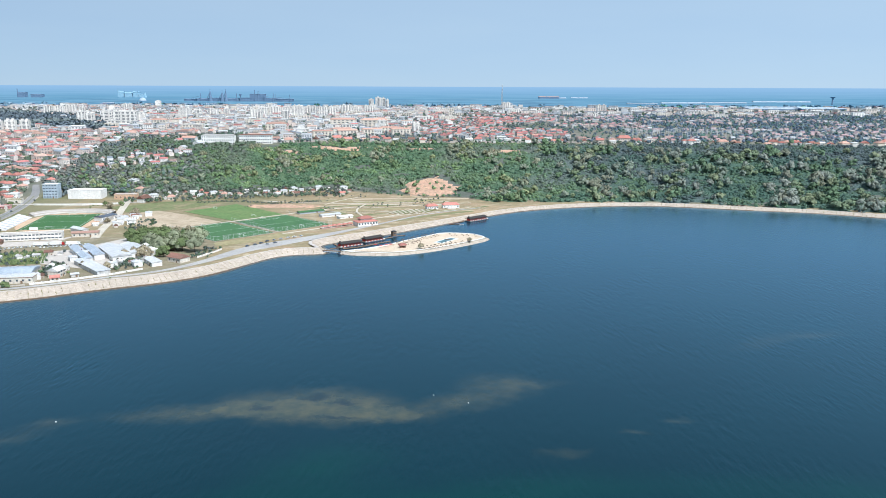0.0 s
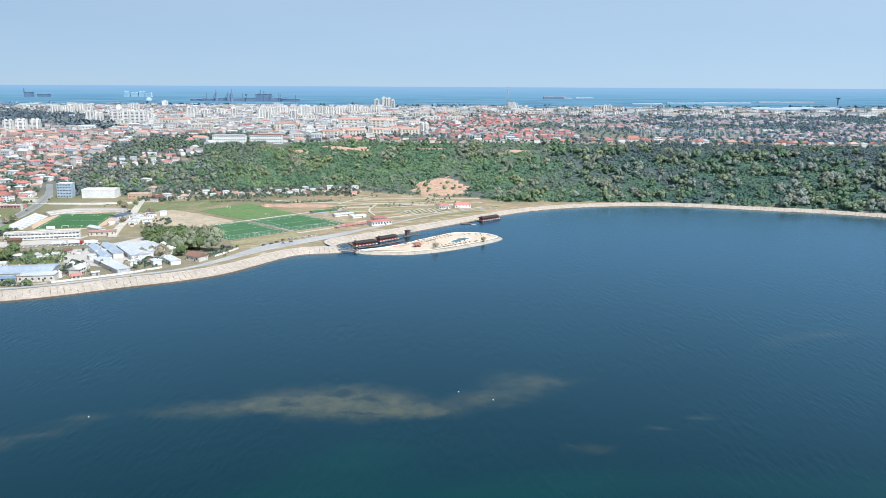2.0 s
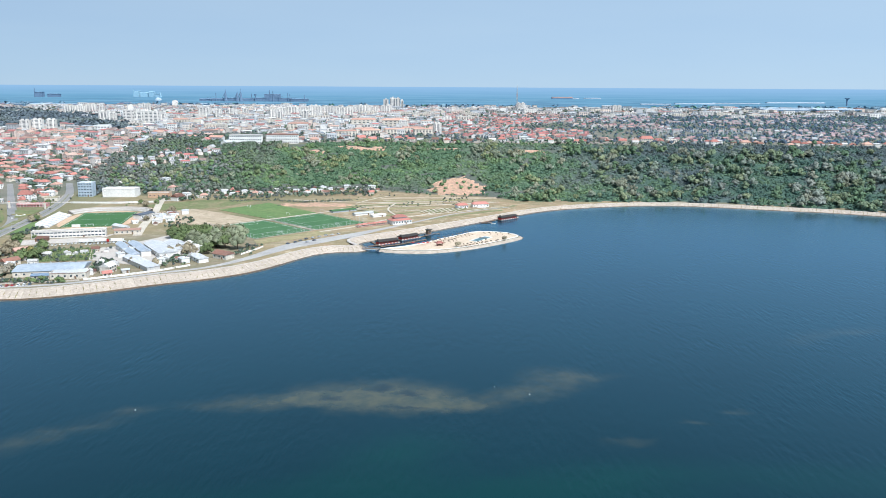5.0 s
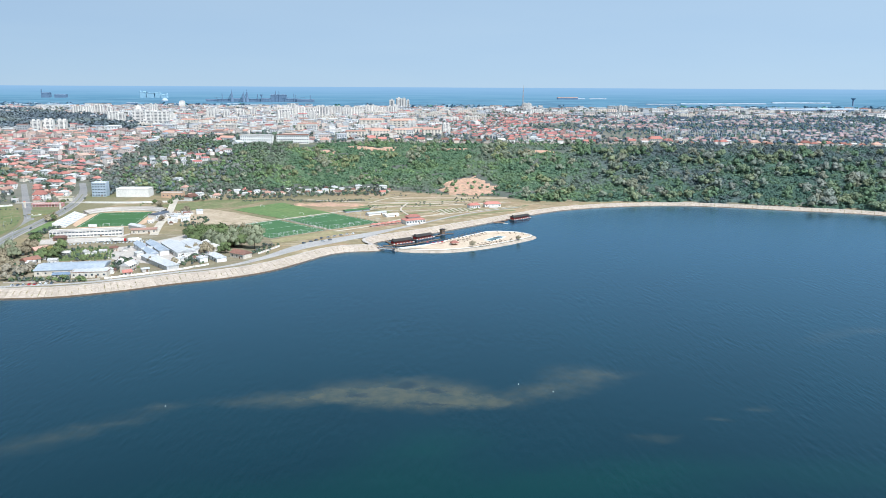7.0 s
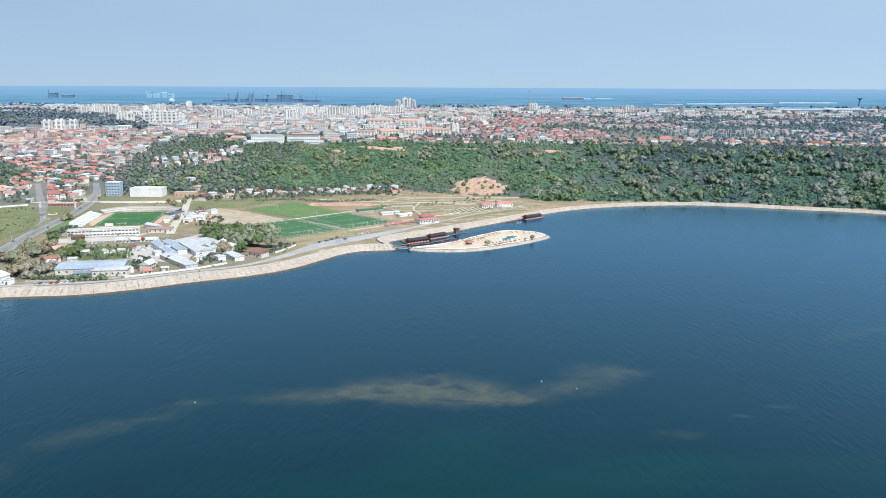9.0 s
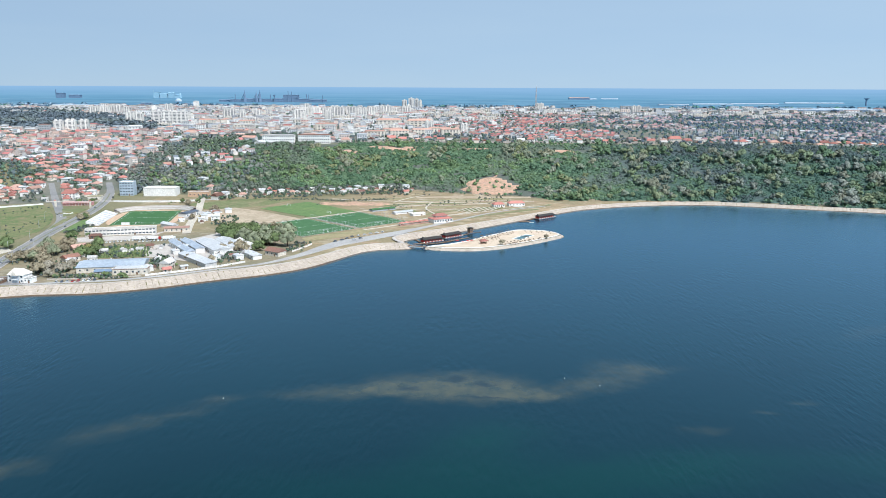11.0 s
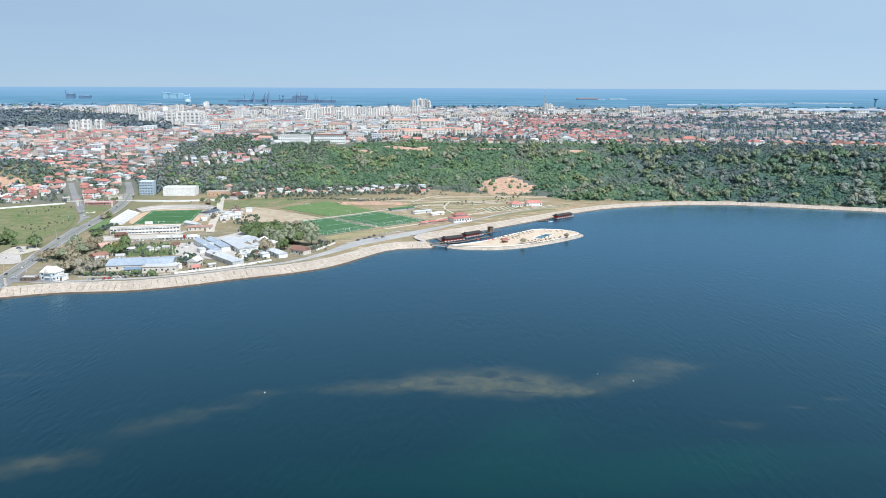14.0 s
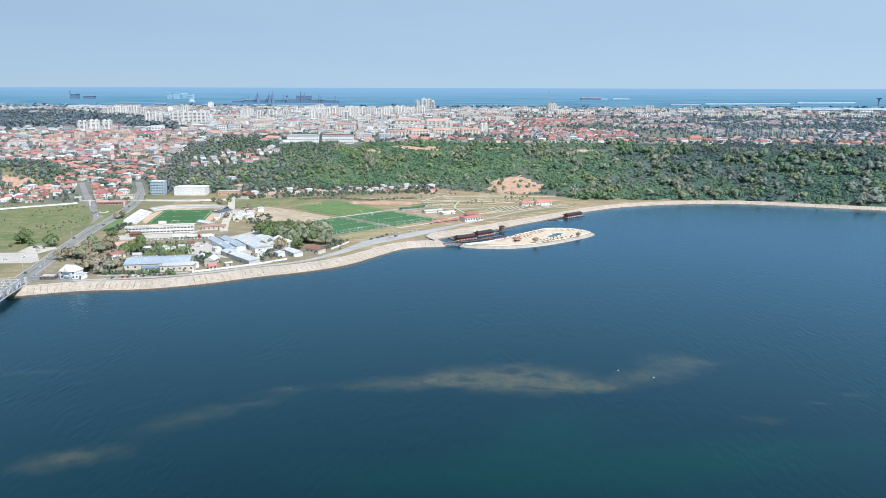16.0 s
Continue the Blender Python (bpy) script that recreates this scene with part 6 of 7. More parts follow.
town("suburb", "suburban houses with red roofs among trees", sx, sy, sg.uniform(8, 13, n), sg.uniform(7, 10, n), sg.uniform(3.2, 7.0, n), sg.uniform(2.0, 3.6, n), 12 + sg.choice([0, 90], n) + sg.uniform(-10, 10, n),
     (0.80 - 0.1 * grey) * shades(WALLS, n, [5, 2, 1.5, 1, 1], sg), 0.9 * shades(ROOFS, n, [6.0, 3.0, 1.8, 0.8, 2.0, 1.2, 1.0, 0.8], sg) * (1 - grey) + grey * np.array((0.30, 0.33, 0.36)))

# a broad shallow valley of dark trees runs through the town
VALLEY = np.array([(-1872, 2800), (-1189, 1745), (-1068, 1870), (-984, 1900), (-790, 1700), (-740, 1760), (-1019, 2340), (-1290, 2600), (-1842, 3100)], float)


def in_valley(x, y):
    inside = np.zeros(len(x), bool)
    for (ax, ay), (bx_, by_) in zip(VALLEY, np.roll(VALLEY, -1, axis=0)):
        inside ^= ((ay > y) != (by_ > y)) & (x < (bx_ - ax) * (y - ay) / (by_ - ay + 1e-9) + ax)
    return inside


# inner town: larger pale buildings with low roofs
cx, cy, cg = grid_sites(-2450, 120, 1400, 3500, 27, 6, 7, 25)
ct = np.interp(cx, TOP[:, 0], TOP[:, 1])
keep = (cy > ct + 30) & ((cy > 1600) | (cx > -380)) & (cx < -150 + 0.12 * (cy - 1450)) & (cx > -0.70 * cy - 140) & ~(((cx + 1270) / 300) ** 2 + ((cy - 2120) / 260) ** 2 < 1) & (cg.uniform(size=len(cx)) < 0.8 - 0.3 * (cx < -0.5 * cy))
keep &= ~((cx > -450) & (cx < -290) & (cy < 1400)) & ~(in_valley(cx, cy) & (cg.uniform(size=len(cx)) < 0.82))
cx, cy = cx[keep], cy[keep]
n = len(cx)
town("inner_town", "pale inner town buildings with low roofs", cx, cy, cg.uniform(12, 28, n), cg.uniform(9, 14, n), cg.choice([4.5, 7, 10, 13], n, p=[0.35, 0.3, 0.2, 0.15]), cg.uniform(0.3, 2.4, n), 6 + cg.choice([0, 90], n) + cg.uniform(-8, 8, n),
     shades(WALLS, n, [6, 2, 1, 1, 2], cg), shades(ROOFS, n, [1.0, 0.4, 1.4, 1.6, 0.8, 3, 3.5, 1], cg))

# works and sheds on the town's far side
ix, iy, ig = grid_sites(-1900, 2050, 2650, 3580, 52, 4, 16, 26)
keep = (np.abs(ix) < 0.62 * iy) & ((ix > 50) | (iy > 3050)) & (ig.uniform(size=len(ix)) < 0.75)
ix, iy = ix[keep], iy[keep]
n = len(ix)
# blue-grey weighted up: a little distance haze in the wall and roof colours
town("works_quarter", "far pale sheds, blocks and works roofs", ix, iy, ig.uniform(18, 60, n), ig.uniform(12, 26, n), ig.choice([5, 8, 12, 16], n, p=[0.4, 0.3, 0.2, 0.1]), ig.uniform(0.3, 1.5, n), 4 + ig.choice([0, 90], n, p=[0.75, 0.25]),
     shades(WALLS, n, [6, 1, 1, 1, 3], ig), shades(ROOFS, n, [0.8, 0.3, 0.6, 0.6, 0.8, 3, 4, 2.5], ig))
ix, iy, ig = grid_sites(-2400, 2500, 3600, 4350, 85, 2, 30, 27)
keep = (np.abs(ix) < 0.60 * iy) & (ig.uniform(size=len(ix)) < 0.55 * (1 - smooth01((iy - 3620) / 180)) * 1.3)
ix, iy = ix[keep], iy[keep]
n = len(ix)
# blue-grey tones only, haze of the plain put into the paint
town("far_works", "scattered far works and farm sheds on the plain", ix, iy, ig.uniform(20, 70, n), ig.uniform(10, 24, n), ig.choice([4, 7, 11], n), ig.uniform(0.3, 1.2, n), ig.uniform(-8, 8, n),
     shades(WALLS[4:], n, [1], ig), shades(ROOFS[5:], n, [2, 1, 5], ig))


# ---- apartment blocks ----
def block_proto(name, label, lx, ly, floors, wall, roof, pitched=False):
    th = thing(name, label, "apartment block", "apartment blocks")
    h = floors * 2.9 + 1
    part("wall", Shape().box(0, 0, -1, lx, ly, h + 1), wall, th)
    if pitched:
        part("roof", Shape().roof(0, 0, h, lx + 1.2, ly + 1.2, 2.6, 0, 4), roof, th)
    else:
        part("roof", Shape().box(0, 0, h, lx + 0.4, ly + 0.4, 0.6), roof, th)
        for u in (-lx / 4, lx / 4):
            part("stair_head", Shape().box(u, 0, h + 0.6, 5, 5, 2.6), wall, th)
    for fl in range(floors):
        part("glazing", Shape().box(0, 0, 1.3 + fl * 2.9, lx - 1.2, ly + 0.16, 1.25), M_GLASS, th)
    for k in range(int(lx / 7)):
        u = -lx / 2 + (k + 0.5) * lx / int(lx / 7)
        part("balcony_bay", Shape().box(u, 0, 1.0, 3.6, ly + 1.6, h - 1.4), wall, th)
    return th


BLOCKS = [
    ("apartment_block", "white ten-storey slab apartment block", 34, 13, 10, M_BLOCK, M_ROOFGREY),
    ("apartment_block", "pale eight-storey apartment tower", 20, 16, 9, M_BLOCK, M_ROOFGREY),
    ("apartment_block", "long cream four-storey apartment block", 52, 12, 4, M_CREAM, M_ROOFGREY),
    ("apartment_block", "long white four-storey apartment block", 48, 12, 4, M_BLOCK, M_ROOFGREY),
    ("apartment_block", "cream four-storey block with an orange hipped roof", 42, 13, 4, M_CREAM, M_TILEORANGE, True),
]
bmade = [None] * len(BLOCKS)


def put_block(k, x, y, yaw, scale=1.0):
    m = Matrix.Translation((x, y, gz(x, y))) @ pose(0, 0, 0, 0, 0, yaw) @ Matrix.Scale(scale, 4)
    if bmade[k] is None:
        bmade[k] = block_proto(*BLOCKS[k])
        bmade[k].matrix_basis = m
        return
    c = bmade[k].scale.copy()
    bmade[k].scale = (1, 1, 1)
    copy_thing(bmade[k], m)
    bmade[k].scale = c


bg = random.Random(31)
for k, (x, y) in enumerate([(-583, 2520), (-548, 2530), (-512, 2545), (-475, 2560), (-440, 2600), (-405, 2620), (-372, 2650), (-335, 2700), (-300, 2720), (-265, 2760)]):
    put_block(0, x, y, 8 + bg.uniform(-4, 4), bg.uniform(0.95, 1.15))
for x, y in [(-1337, 2641), (-1310, 2660), (-1285, 2690), (-1255, 2705), (-837, 2085), (-822, 2120), (-870, 2240), (-905, 2260), (-940, 2320), (-980, 2280), (-1010, 2400), (-790, 2380), (-760, 2420), (-720, 2460), (-690, 2480)]:
    put_block(bg.choice([0, 1]), x, y, 10 + bg.uniform(-6, 6), bg.uniform(0.9, 1.1))
for x, y, s in [(-948, 1650, 0.95), (-930, 1668, 1.0), (-911, 1690, 0.95)]:
    put_block(1, x, y, 12, s)
for k, x, y, s in [(0, -790, 1950, 1.25), (1, -906, 2095, 1.35), (1, -868, 2075, 1.3), (0, -1030, 2230, 1.1), (1, -990, 2180, 1.1), (4, -250, 1935, 1.5), (4, -170, 1912, 1.5), (3, -300, 1660, 0.9), (1, -140, 1760, 0.9), (1, -60, 1700, 0.8)]:
    put_block(k, x, y, 10 + bg.uniform(-5, 5), s)
for x, y in [(-243, 1556), (-196, 1585), (-150, 1628), (-118, 1690), (-215, 1640), (-90, 1640)]:
    put_block(4, x, y, 18 + bg.uniform(-5, 5))
for x, y in [(-935, 1500), (-880, 1540), (-830, 1560), (-790, 1520), (-905, 1440), (-845, 1470)]:
    put_block(4, x, y, -15 + bg.uniform(-5, 5), 0.8)
for k in range(64):
    y = bg.uniform(1750, 3350)
    x = bg.uniform(-0.42 * y - 20, 0.05 * y - 60)
    if ((x + 1270) / 320) ** 2 + ((y - 2120) / 270) ** 2 > 1:
        put_block(bg.choice([2, 3, 3, 2, 0, 1] if y > 2150 else [2, 3, 4, 3]), x, y, 8 + bg.choice([0, 0, 90]) + bg.uniform(-8, 8), bg.uniform(0.9, 1.15))
for k in range(26):
    y = bg.uniform(2500, 3400)
    put_block(bg.choice([2, 3, 3, 0]), bg.uniform(-60, 0.42 * y), y, 6 + bg.uniform(-8, 8), bg.uniform(0.9, 1.1))

# two long school wings at the plateau edge
for x, y, m in ((-396, 1364, M_ROOFGREY), (-335, 1382, M_TILEBROWN)):
    building("school_wing", "long white three-storey school wing at the plateau edge", "school", x, y, 57, 14, 16.0, 3, M_WHITE, m, 1.8, 4, 3, 15, "school wings", ww=2.0, wh=1.6)
building("row_house", "orange-roofed long row house", "house", 336, 1440, 24, 14, 9, 4, M_CREAM, M_TILE, 5.0, 4, 2, 6)
building("row_house", "stepped orange-roofed wing beside the long row house", "house", 357, 1433, 16, 12, 6, 4, M_CREAM, M_TILE, 4.0, 3, 2, 4)
building("villa", "flat-roofed cream villa at the wood edge", "house", 381, 1428, 20, 12, 7.5, 6, M_CREAM, M_CREAM, 0, 0, 2, 5)

# towers, plants and masts far off
for x, w, h in ((-332, 22, 38), (-300, 26, 46), (-276, 18, 44), (-258, 12, 36)):
    th = thing("tower_block", "pale far tower block above the town", "tower block", "tower blocks", Matrix.Translation((x, 3590, 59)))
    part("wall", Shape().box(0, 0, 0, w, 18, h), M_BLOCK, th)
    part("roof", Shape().box(0, 0, h, w + 0.6, 18.6, 1.0), M_ROOFGREY, th)
    part("stair_head", Shape().box(0, 0, h + 1, 6, 6, 4), M_BLOCK, th)
    for q in range(int(w / 6)):
        part("glazing", Shape().box(-w / 2 + 3 + q * 6, -9.1, 3, 2.4, 0.3, h - 6), M_GLASS, th)


def plant(name, label, x, y, boxes, stacks, material):
    th = thing(name, label, "plant", "far plants", Matrix.Translation((x, y, gz(x, y) - 4)))
    for u, w, d, h in boxes:
        part("hall", Shape().box(u, 0, -8, w, d, h + 12), material, th)
        part("roof", Shape().roof(u, 0, h + 4, w + 2, d + 2, 3, 0, 0), material, th)
    for u, h, r in stacks:
        part("chimney", Shape().cone(u, -12, 0, r, r * 0.7, h + 4, 10), material, th)
    return th


plant("chemical_plant", "pale blue tall plant buildings on the plain", -1690, 4233, [(-50, 30, 30, 28), (-10, 40, 30, 22), (30, 30, 30, 26), (62, 26, 40, 14)], [(-66, 40, 3), (80, 24, 8)], M_CYAN)
sw_ = thing("steel_works", "dark blue-grey steel works with furnaces and chimneys on the plain", "plant", "far plants", Matrix.Translation((-1030, 3985, gz(-1030, 3985) - 6)))
for u, w, d, h in ((-190, 70, 30, 11), (-120, 80, 34, 14), (-45, 70, 30, 12), (30, 60, 36, 15), (84, 76, 34, 34), (150, 60, 30, 14), (220, 90, 30, 11), (-260, 60, 26, 9)):
    hall_ = part("hall", Shape().box(u, 0, -6, w, d, h + 12), M_HAZEDSTEEL, sw_)
    part("roof", Shape().roof(u, 0, h + 6, w + 2, d + 2, 3, 0, 0), M_HAZEDSTEEL, sw_)
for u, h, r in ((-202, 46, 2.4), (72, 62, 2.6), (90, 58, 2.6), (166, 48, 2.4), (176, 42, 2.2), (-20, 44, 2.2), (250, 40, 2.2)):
    part("chimney", Shape().cone(u, -18, 0, r, r * 0.7, h, 8), M_HAZEDSTEEL, sw_)
for u, h in ((-152, 60), (-92, 54), (-74, 60)):
    fur = part("furnace", Shape().cone(u, -20, 0, 11, 6, h * 0.55, 10).cone(u, -20, h * 0.55, 6, 3, h * 0.35, 10).cone(u, -20, h * 0.9, 1.2, 0.8, h * 0.2, 6), M_HAZEDSTEEL, sw_)
    part("skip_bridge", Shape().bar((u - 24, -22, 8), (u, -22, h * 0.85), 2.6), M_HAZEDSTEEL, fur)
part("water_head", Shape().cone(0, -20, 0, 2.2, 1.8, 34, 8).cone(0, -20, 34, 5, 6.5, 8, 10), M_HAZEDSTEEL, sw_)
for u, h in ((-230, 24), (120, 26), (200, 24)):
    part("crane", Shape().bar((u, -20, 0), (u, -20, h), 1.6).bar((u - 16, -20, h), (u + 22, -20, h + 5), 1.4), M_HAZEDSTEEL, sw_)
dome_ = thing("storage_dome", "white storage dome beside the plant on the plain", "dome", m=Matrix.Translation((-1540, 4000, gz(-1540, 4000) - 3)))
part("shell", Shape().cone(0, 0, 0, 17, 16, 8, 16).cone(0, 0, 8, 16, 9, 8, 16).cone(0, 0, 16, 9, 2, 3, 16), M_FARROOF, dome_)
building("far_hall", "very long white hall beyond the valley", "hall", -1835, 3465, 170, 30, 12, -6, M_WHITE, M_FARROOF, 2.0, 0, 1, 0, "far halls", door=False)
for k in range(16):
    px_, py_ = -2350 + k * 95 + bg.uniform(-30, 30), bg.uniform(3610, 3760)
    building("far_shed", "low pale works shed on the plain", "shed", px_, py_, bg.uniform(30, 80), 20, bg.uniform(4, 8), bg.uniform(-6, 6), M_HAZEDSTEEL, M_FARROOF, 1.5, 0, 1, 0, "far sheds", door=False)
plant("grain_works", "pale works with a long gantry on the plain", -2210, 4200, [(-50, 40, 30, 24), (30, 60, 30, 14)], [(-70, 46, 3)], M_HAZEDSTEEL)
for x, y, w, d, h in ((1360, 3240, 190, 40, 11), (1600, 3300, 190, 46, 11), (1400, 3330, 240, 50, 12), (1650, 3400, 220, 50, 12), (1180, 3420, 120, 40, 9), (1480, 3480, 280, 50, 12)):
    building("assembly_hall", "very long white assembly hall on the plain", "hall", x, y, w, d, h, 2, M_HAZEDSTEEL, M_FARROOF, 2.2, 0, 1, 0, "assembly halls", door=False)
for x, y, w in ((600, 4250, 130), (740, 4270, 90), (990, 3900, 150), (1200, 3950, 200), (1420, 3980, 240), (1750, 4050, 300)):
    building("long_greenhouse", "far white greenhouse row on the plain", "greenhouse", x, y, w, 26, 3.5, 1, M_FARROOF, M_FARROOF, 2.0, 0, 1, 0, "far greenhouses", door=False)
building("brick_works", "far low red-roofed works", "works", 570, 4240, 110, 40, 9, 0, M_HAZEDSTEEL, M_TILEORANGE, 2.5, 0, 1, 0, door=False)


def lattice_mast(x, y, height, w, label):
    z = gz(x, y)
    th = thing("radio_mast", label, "mast", m=Matrix.Translation((x, y, z)))
    for u, v in ((-1, -1), (1, -1), (1, 1), (-1, 1)):
        part("leg", Shape().bar((u * w, v * w, 0), (u * w * 0.15, v * w * 0.15, height), 0.6), M_STEEL, th)
    for k in range(10):
        h0, h1 = height * k / 10, height * (k + 1) / 10
        a_, b_ = w * (1 - 0.085 * k), w * (1 - 0.085 * (k + 1))
        part("brace", Shape().bar((-a_, -a_, h0), (b_, -b_, h1), 0.4).bar((a_, -a_, h0), (-b_, -b_, h1), 0.4), M_STEEL if k % 2 else M_TILE, th)
    part("aerial", Shape().cone(0, 0, height, 0.8, 0.3, 10, 6), M_STEEL, th)


lattice_mast(240, 3209, 98, 4.5, "tall red and white lattice radio mast")
wt = thing("water_tower", "far dark water tower with a wide head", "water tower", m=Matrix.Translation((1936, 3890, gz(1936, 3890) - 2)))
part("shaft", Shape().cone(0, 0, 0, 4, 4, 34, 10), M_HAZEDSTEEL, wt)
part("tank", Shape().cone(0, 0, 32, 4, 13, 8, 14), M_HAZEDSTEEL, wt)

# switchyard with steel gantries
sw = thing("switchyard", "switchyard of many pale steel gantries", "switchyard")
for k in range(44):
    x, y = 395 + (k % 11) * 22 + bg.uniform(-5, 5), 1560 + (k // 11) * 48 + bg.uniform(-8, 8)
    z = gz(x, y)
    part("gantry", Shape().box(x - 5, y, z, 0.5, 0.5, 15).box(x + 5, y, z, 0.5, 0.5, 15).box(x, y, z + 12, 11, 0.5, 0.5), M_STEEL, sw)


# ---- town trees ----
# pale multiplies the tones; blue raised in it paints distance haze
def tree_belt(name, label, x, y, weights, r0, r1, clumps=8, pale=1.0):
    n = len(x)
    r = nr.uniform(r0, r1, n)
    tones = 0.5 * pick(n, weights) + 0.5 * np.array((0.10, 0.125, 0.112)) * nr.uniform(0.9, 1.1, (n, 1))
    return woodland(name, label, "trees", x, y, r, r * nr.uniform(1.3, 2.0, n), pale * tones, clumps, 0.40, core=0.8)


x, y = scatter(11000, -300, 1700, 1400, 2750)
ok = (y > np.interp(x, TOP[:, 0], TOP[:, 1]) + 5) & (x < 0.62 * y + 60) & (nr.uniform(size=len(x)) < 0.45 + 0.5 * smooth01((x - 200) / 600))
# bluer towards the east, as haze painted into the leaves
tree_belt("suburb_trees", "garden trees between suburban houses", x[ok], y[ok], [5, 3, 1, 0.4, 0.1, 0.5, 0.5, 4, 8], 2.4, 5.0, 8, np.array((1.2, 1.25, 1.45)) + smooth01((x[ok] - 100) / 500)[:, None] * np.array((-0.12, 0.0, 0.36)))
x, y = scatter(3000, -1250, -400, 1085, 1640)
ok = off_roads(x, y, 13) & (x < -380 - 0.5 * np.maximum(0, 1200 - y))
tree_belt("slope_town_trees", "garden trees between old town houses", x[ok], y[ok], [4, 3, 1.5, 0.5, 0.1, 0.6, 1, 5, 6], 2.2, 4.8, 8, np.array((1.3, 1.32, 1.45)))
x, y = scatter(3600, -760, -330, 1110, 1560)
ok = ((patchy(x, y, 0.008, 4.0) > 0.02) | (x > -615 + 0.10 * (y - 1400))) & (slope_at(x, y) > 0.06) & off_roads(x, y, 14) & ((((x + 500) / 88) ** 2 + ((y - 1272) / 46) ** 2 > 1) | (nr.uniform(size=len(x)) < 0.2))
x, y = x[ok], y[ok]
r, grey = nr.uniform(2.2, 4.6, len(x)), smooth01((patchy(x, y, 0.01, 81.0) + 0.3) / 0.6)[:, None]
woodland("slope_thicket", "grey-green thicket and bare trees on the town slope", "trees", x, y, r, r * nr.uniform(1.2, 1.9, len(x)), (np.array((0.135, 0.175, 0.125)) + grey * np.array((0.06, 0.035, 0.065))) * nr.uniform(0.85, 1.18, (len(x), 1)), 16, 0.36, core=0.8)
x, y = scatter(6500, -1880, -730, 1690, 3110)
ok = in_valley(x, y)
x, y = x[ok], y[ok]
r = nr.uniform(4.5, 8.5, len(x))
# slate blue here is distance haze carried by the tree tones
woodland("valley_trees", "dark trees filling a shallow valley in the town, tinted slate blue as haze", "trees", x, y, r, r * nr.uniform(1.2, 1.8, len(x)), 1.3 * (np.array((0.10, 0.125, 0.15)) + smooth01((patchy(x, y, 0.006, 51.0) - 0.1) / 0.3)[:, None] * np.array((0.05, 0.055, 0.035))) * nr.uniform(0.8, 1.2, (len(x), 1)), 10, 0.42, core=0.8)
x, y = scatter(3800, -2300, 100, 1480, 3300)
ok = (x > -0.72 * y) & (y > np.interp(x, TOP[:, 0], TOP[:, 1]) + 20)
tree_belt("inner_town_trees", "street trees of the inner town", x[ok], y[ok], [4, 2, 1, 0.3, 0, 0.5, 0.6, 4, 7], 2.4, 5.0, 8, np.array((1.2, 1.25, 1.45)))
x, y = scatter(1500, -2000, 2050, 2600, 3600)
ok = np.abs(x) < 0.62 * y
tree_belt("far_trees", "far dark tree rows about the works", x[ok], y[ok], [2, 2, 1, 0, 0, 3, 3, 2, 7], 3.5, 6.5)
x, y = scatter(700, -2600, 2600, 3560, 3720)
ok = (np.abs(x) < 0.66 * y) & (nr.uniform(size=len(x)) < 1 - smooth01((y - 3600) / 650)) & (patchy(x, y, 0.004, 17.0) > -0.1)
r = nr.uniform(5, 11, int(ok.sum()))
# tones pushed to light blue: the plain's haze is in the leaf colour
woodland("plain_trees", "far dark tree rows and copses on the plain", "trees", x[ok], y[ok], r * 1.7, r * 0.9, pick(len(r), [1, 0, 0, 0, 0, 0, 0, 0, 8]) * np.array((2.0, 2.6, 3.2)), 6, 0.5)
x, y = scatter(420, -300, 620, 1390, 1475)
t0_ = np.interp(x, TOP[:, 0], TOP[:, 1])
ok = (y > t0_ + 8) & (y < t0_ + 66)
tree_belt("edge_trees", "small garden trees along the plateau edge", x[ok], y[ok], [4, 4, 3, 1, 0.3, 1.5, 1, 4, 3], 1.6, 3.2, 12)
x, y = scatter(260, -900, -610, 985, 1095)
ok = off_roads(x, y, 13) & (y > 1000 + 0.30 * (x + 640))
tree_belt("cottage_trees", "fruit trees and hedges between cottages", x[ok], y[ok], [3, 4, 3, 1.5, 0.4, 2, 3, 5, 3], 1.5, 3.0, 12)
x, y = scatter(1100, -960, -740, 1050, 1300)
ok = (((x + 850) / 105) ** 2 + ((y - 1180) / 110) ** 2 < 1) & ~(((x + 805) / 38) ** 2 + ((y - 1118) / 30) ** 2 < 1)
tree_belt("knoll_scrub", "dark scrub on the grassy knoll", x[ok], y[ok], [5, 3, 1, 0.5, 0, 0.5, 0.5, 5, 5], 1.8, 3.6, 10, np.array((1.3, 1.35, 1.4)))
x, y = scatter(800, -440, -140, 1040, 1190)
b_ = np.interp(x, BASE[:, 0], BASE[:, 1])
ok = (y > b_ - 70) & (y < b_ + 20)
tree_belt("hamlet_trees", "fruit trees and hedges of the hamlet", x[ok], y[ok], [3, 4, 3, 1.5, 0.4, 2, 3, 4, 2], 1.6, 3.4, 12)
x, y = scatter(900, -290, 40, 950, 1130)
ok = (patchy(x, y, 0.022, 14.0) > 0.2) & (slope_at(x, y) < 0.05) & ~((x < -185) & (y < 1000))
x, y = x[ok], y[ok]
hl = nr.uniform(size=230)
x, y = np.r_[x, -335 + 165 * hl + nr.normal(scale=2, size=230)], np.r_[y, 1040 + 12 * hl + 10 * np.sin(hl * 7) + nr.normal(scale=4, size=230)]
tree_belt("dry_scrub", "low brown scrub on the dry shelf", x, y, [1, 1, 1, 1, 0.5, 0.5, 0.4, 5, 3], 0.6, 1.3, 10)


# low scrub in the meadow
x, y = scatter(700, -760, -545, 690, 965)
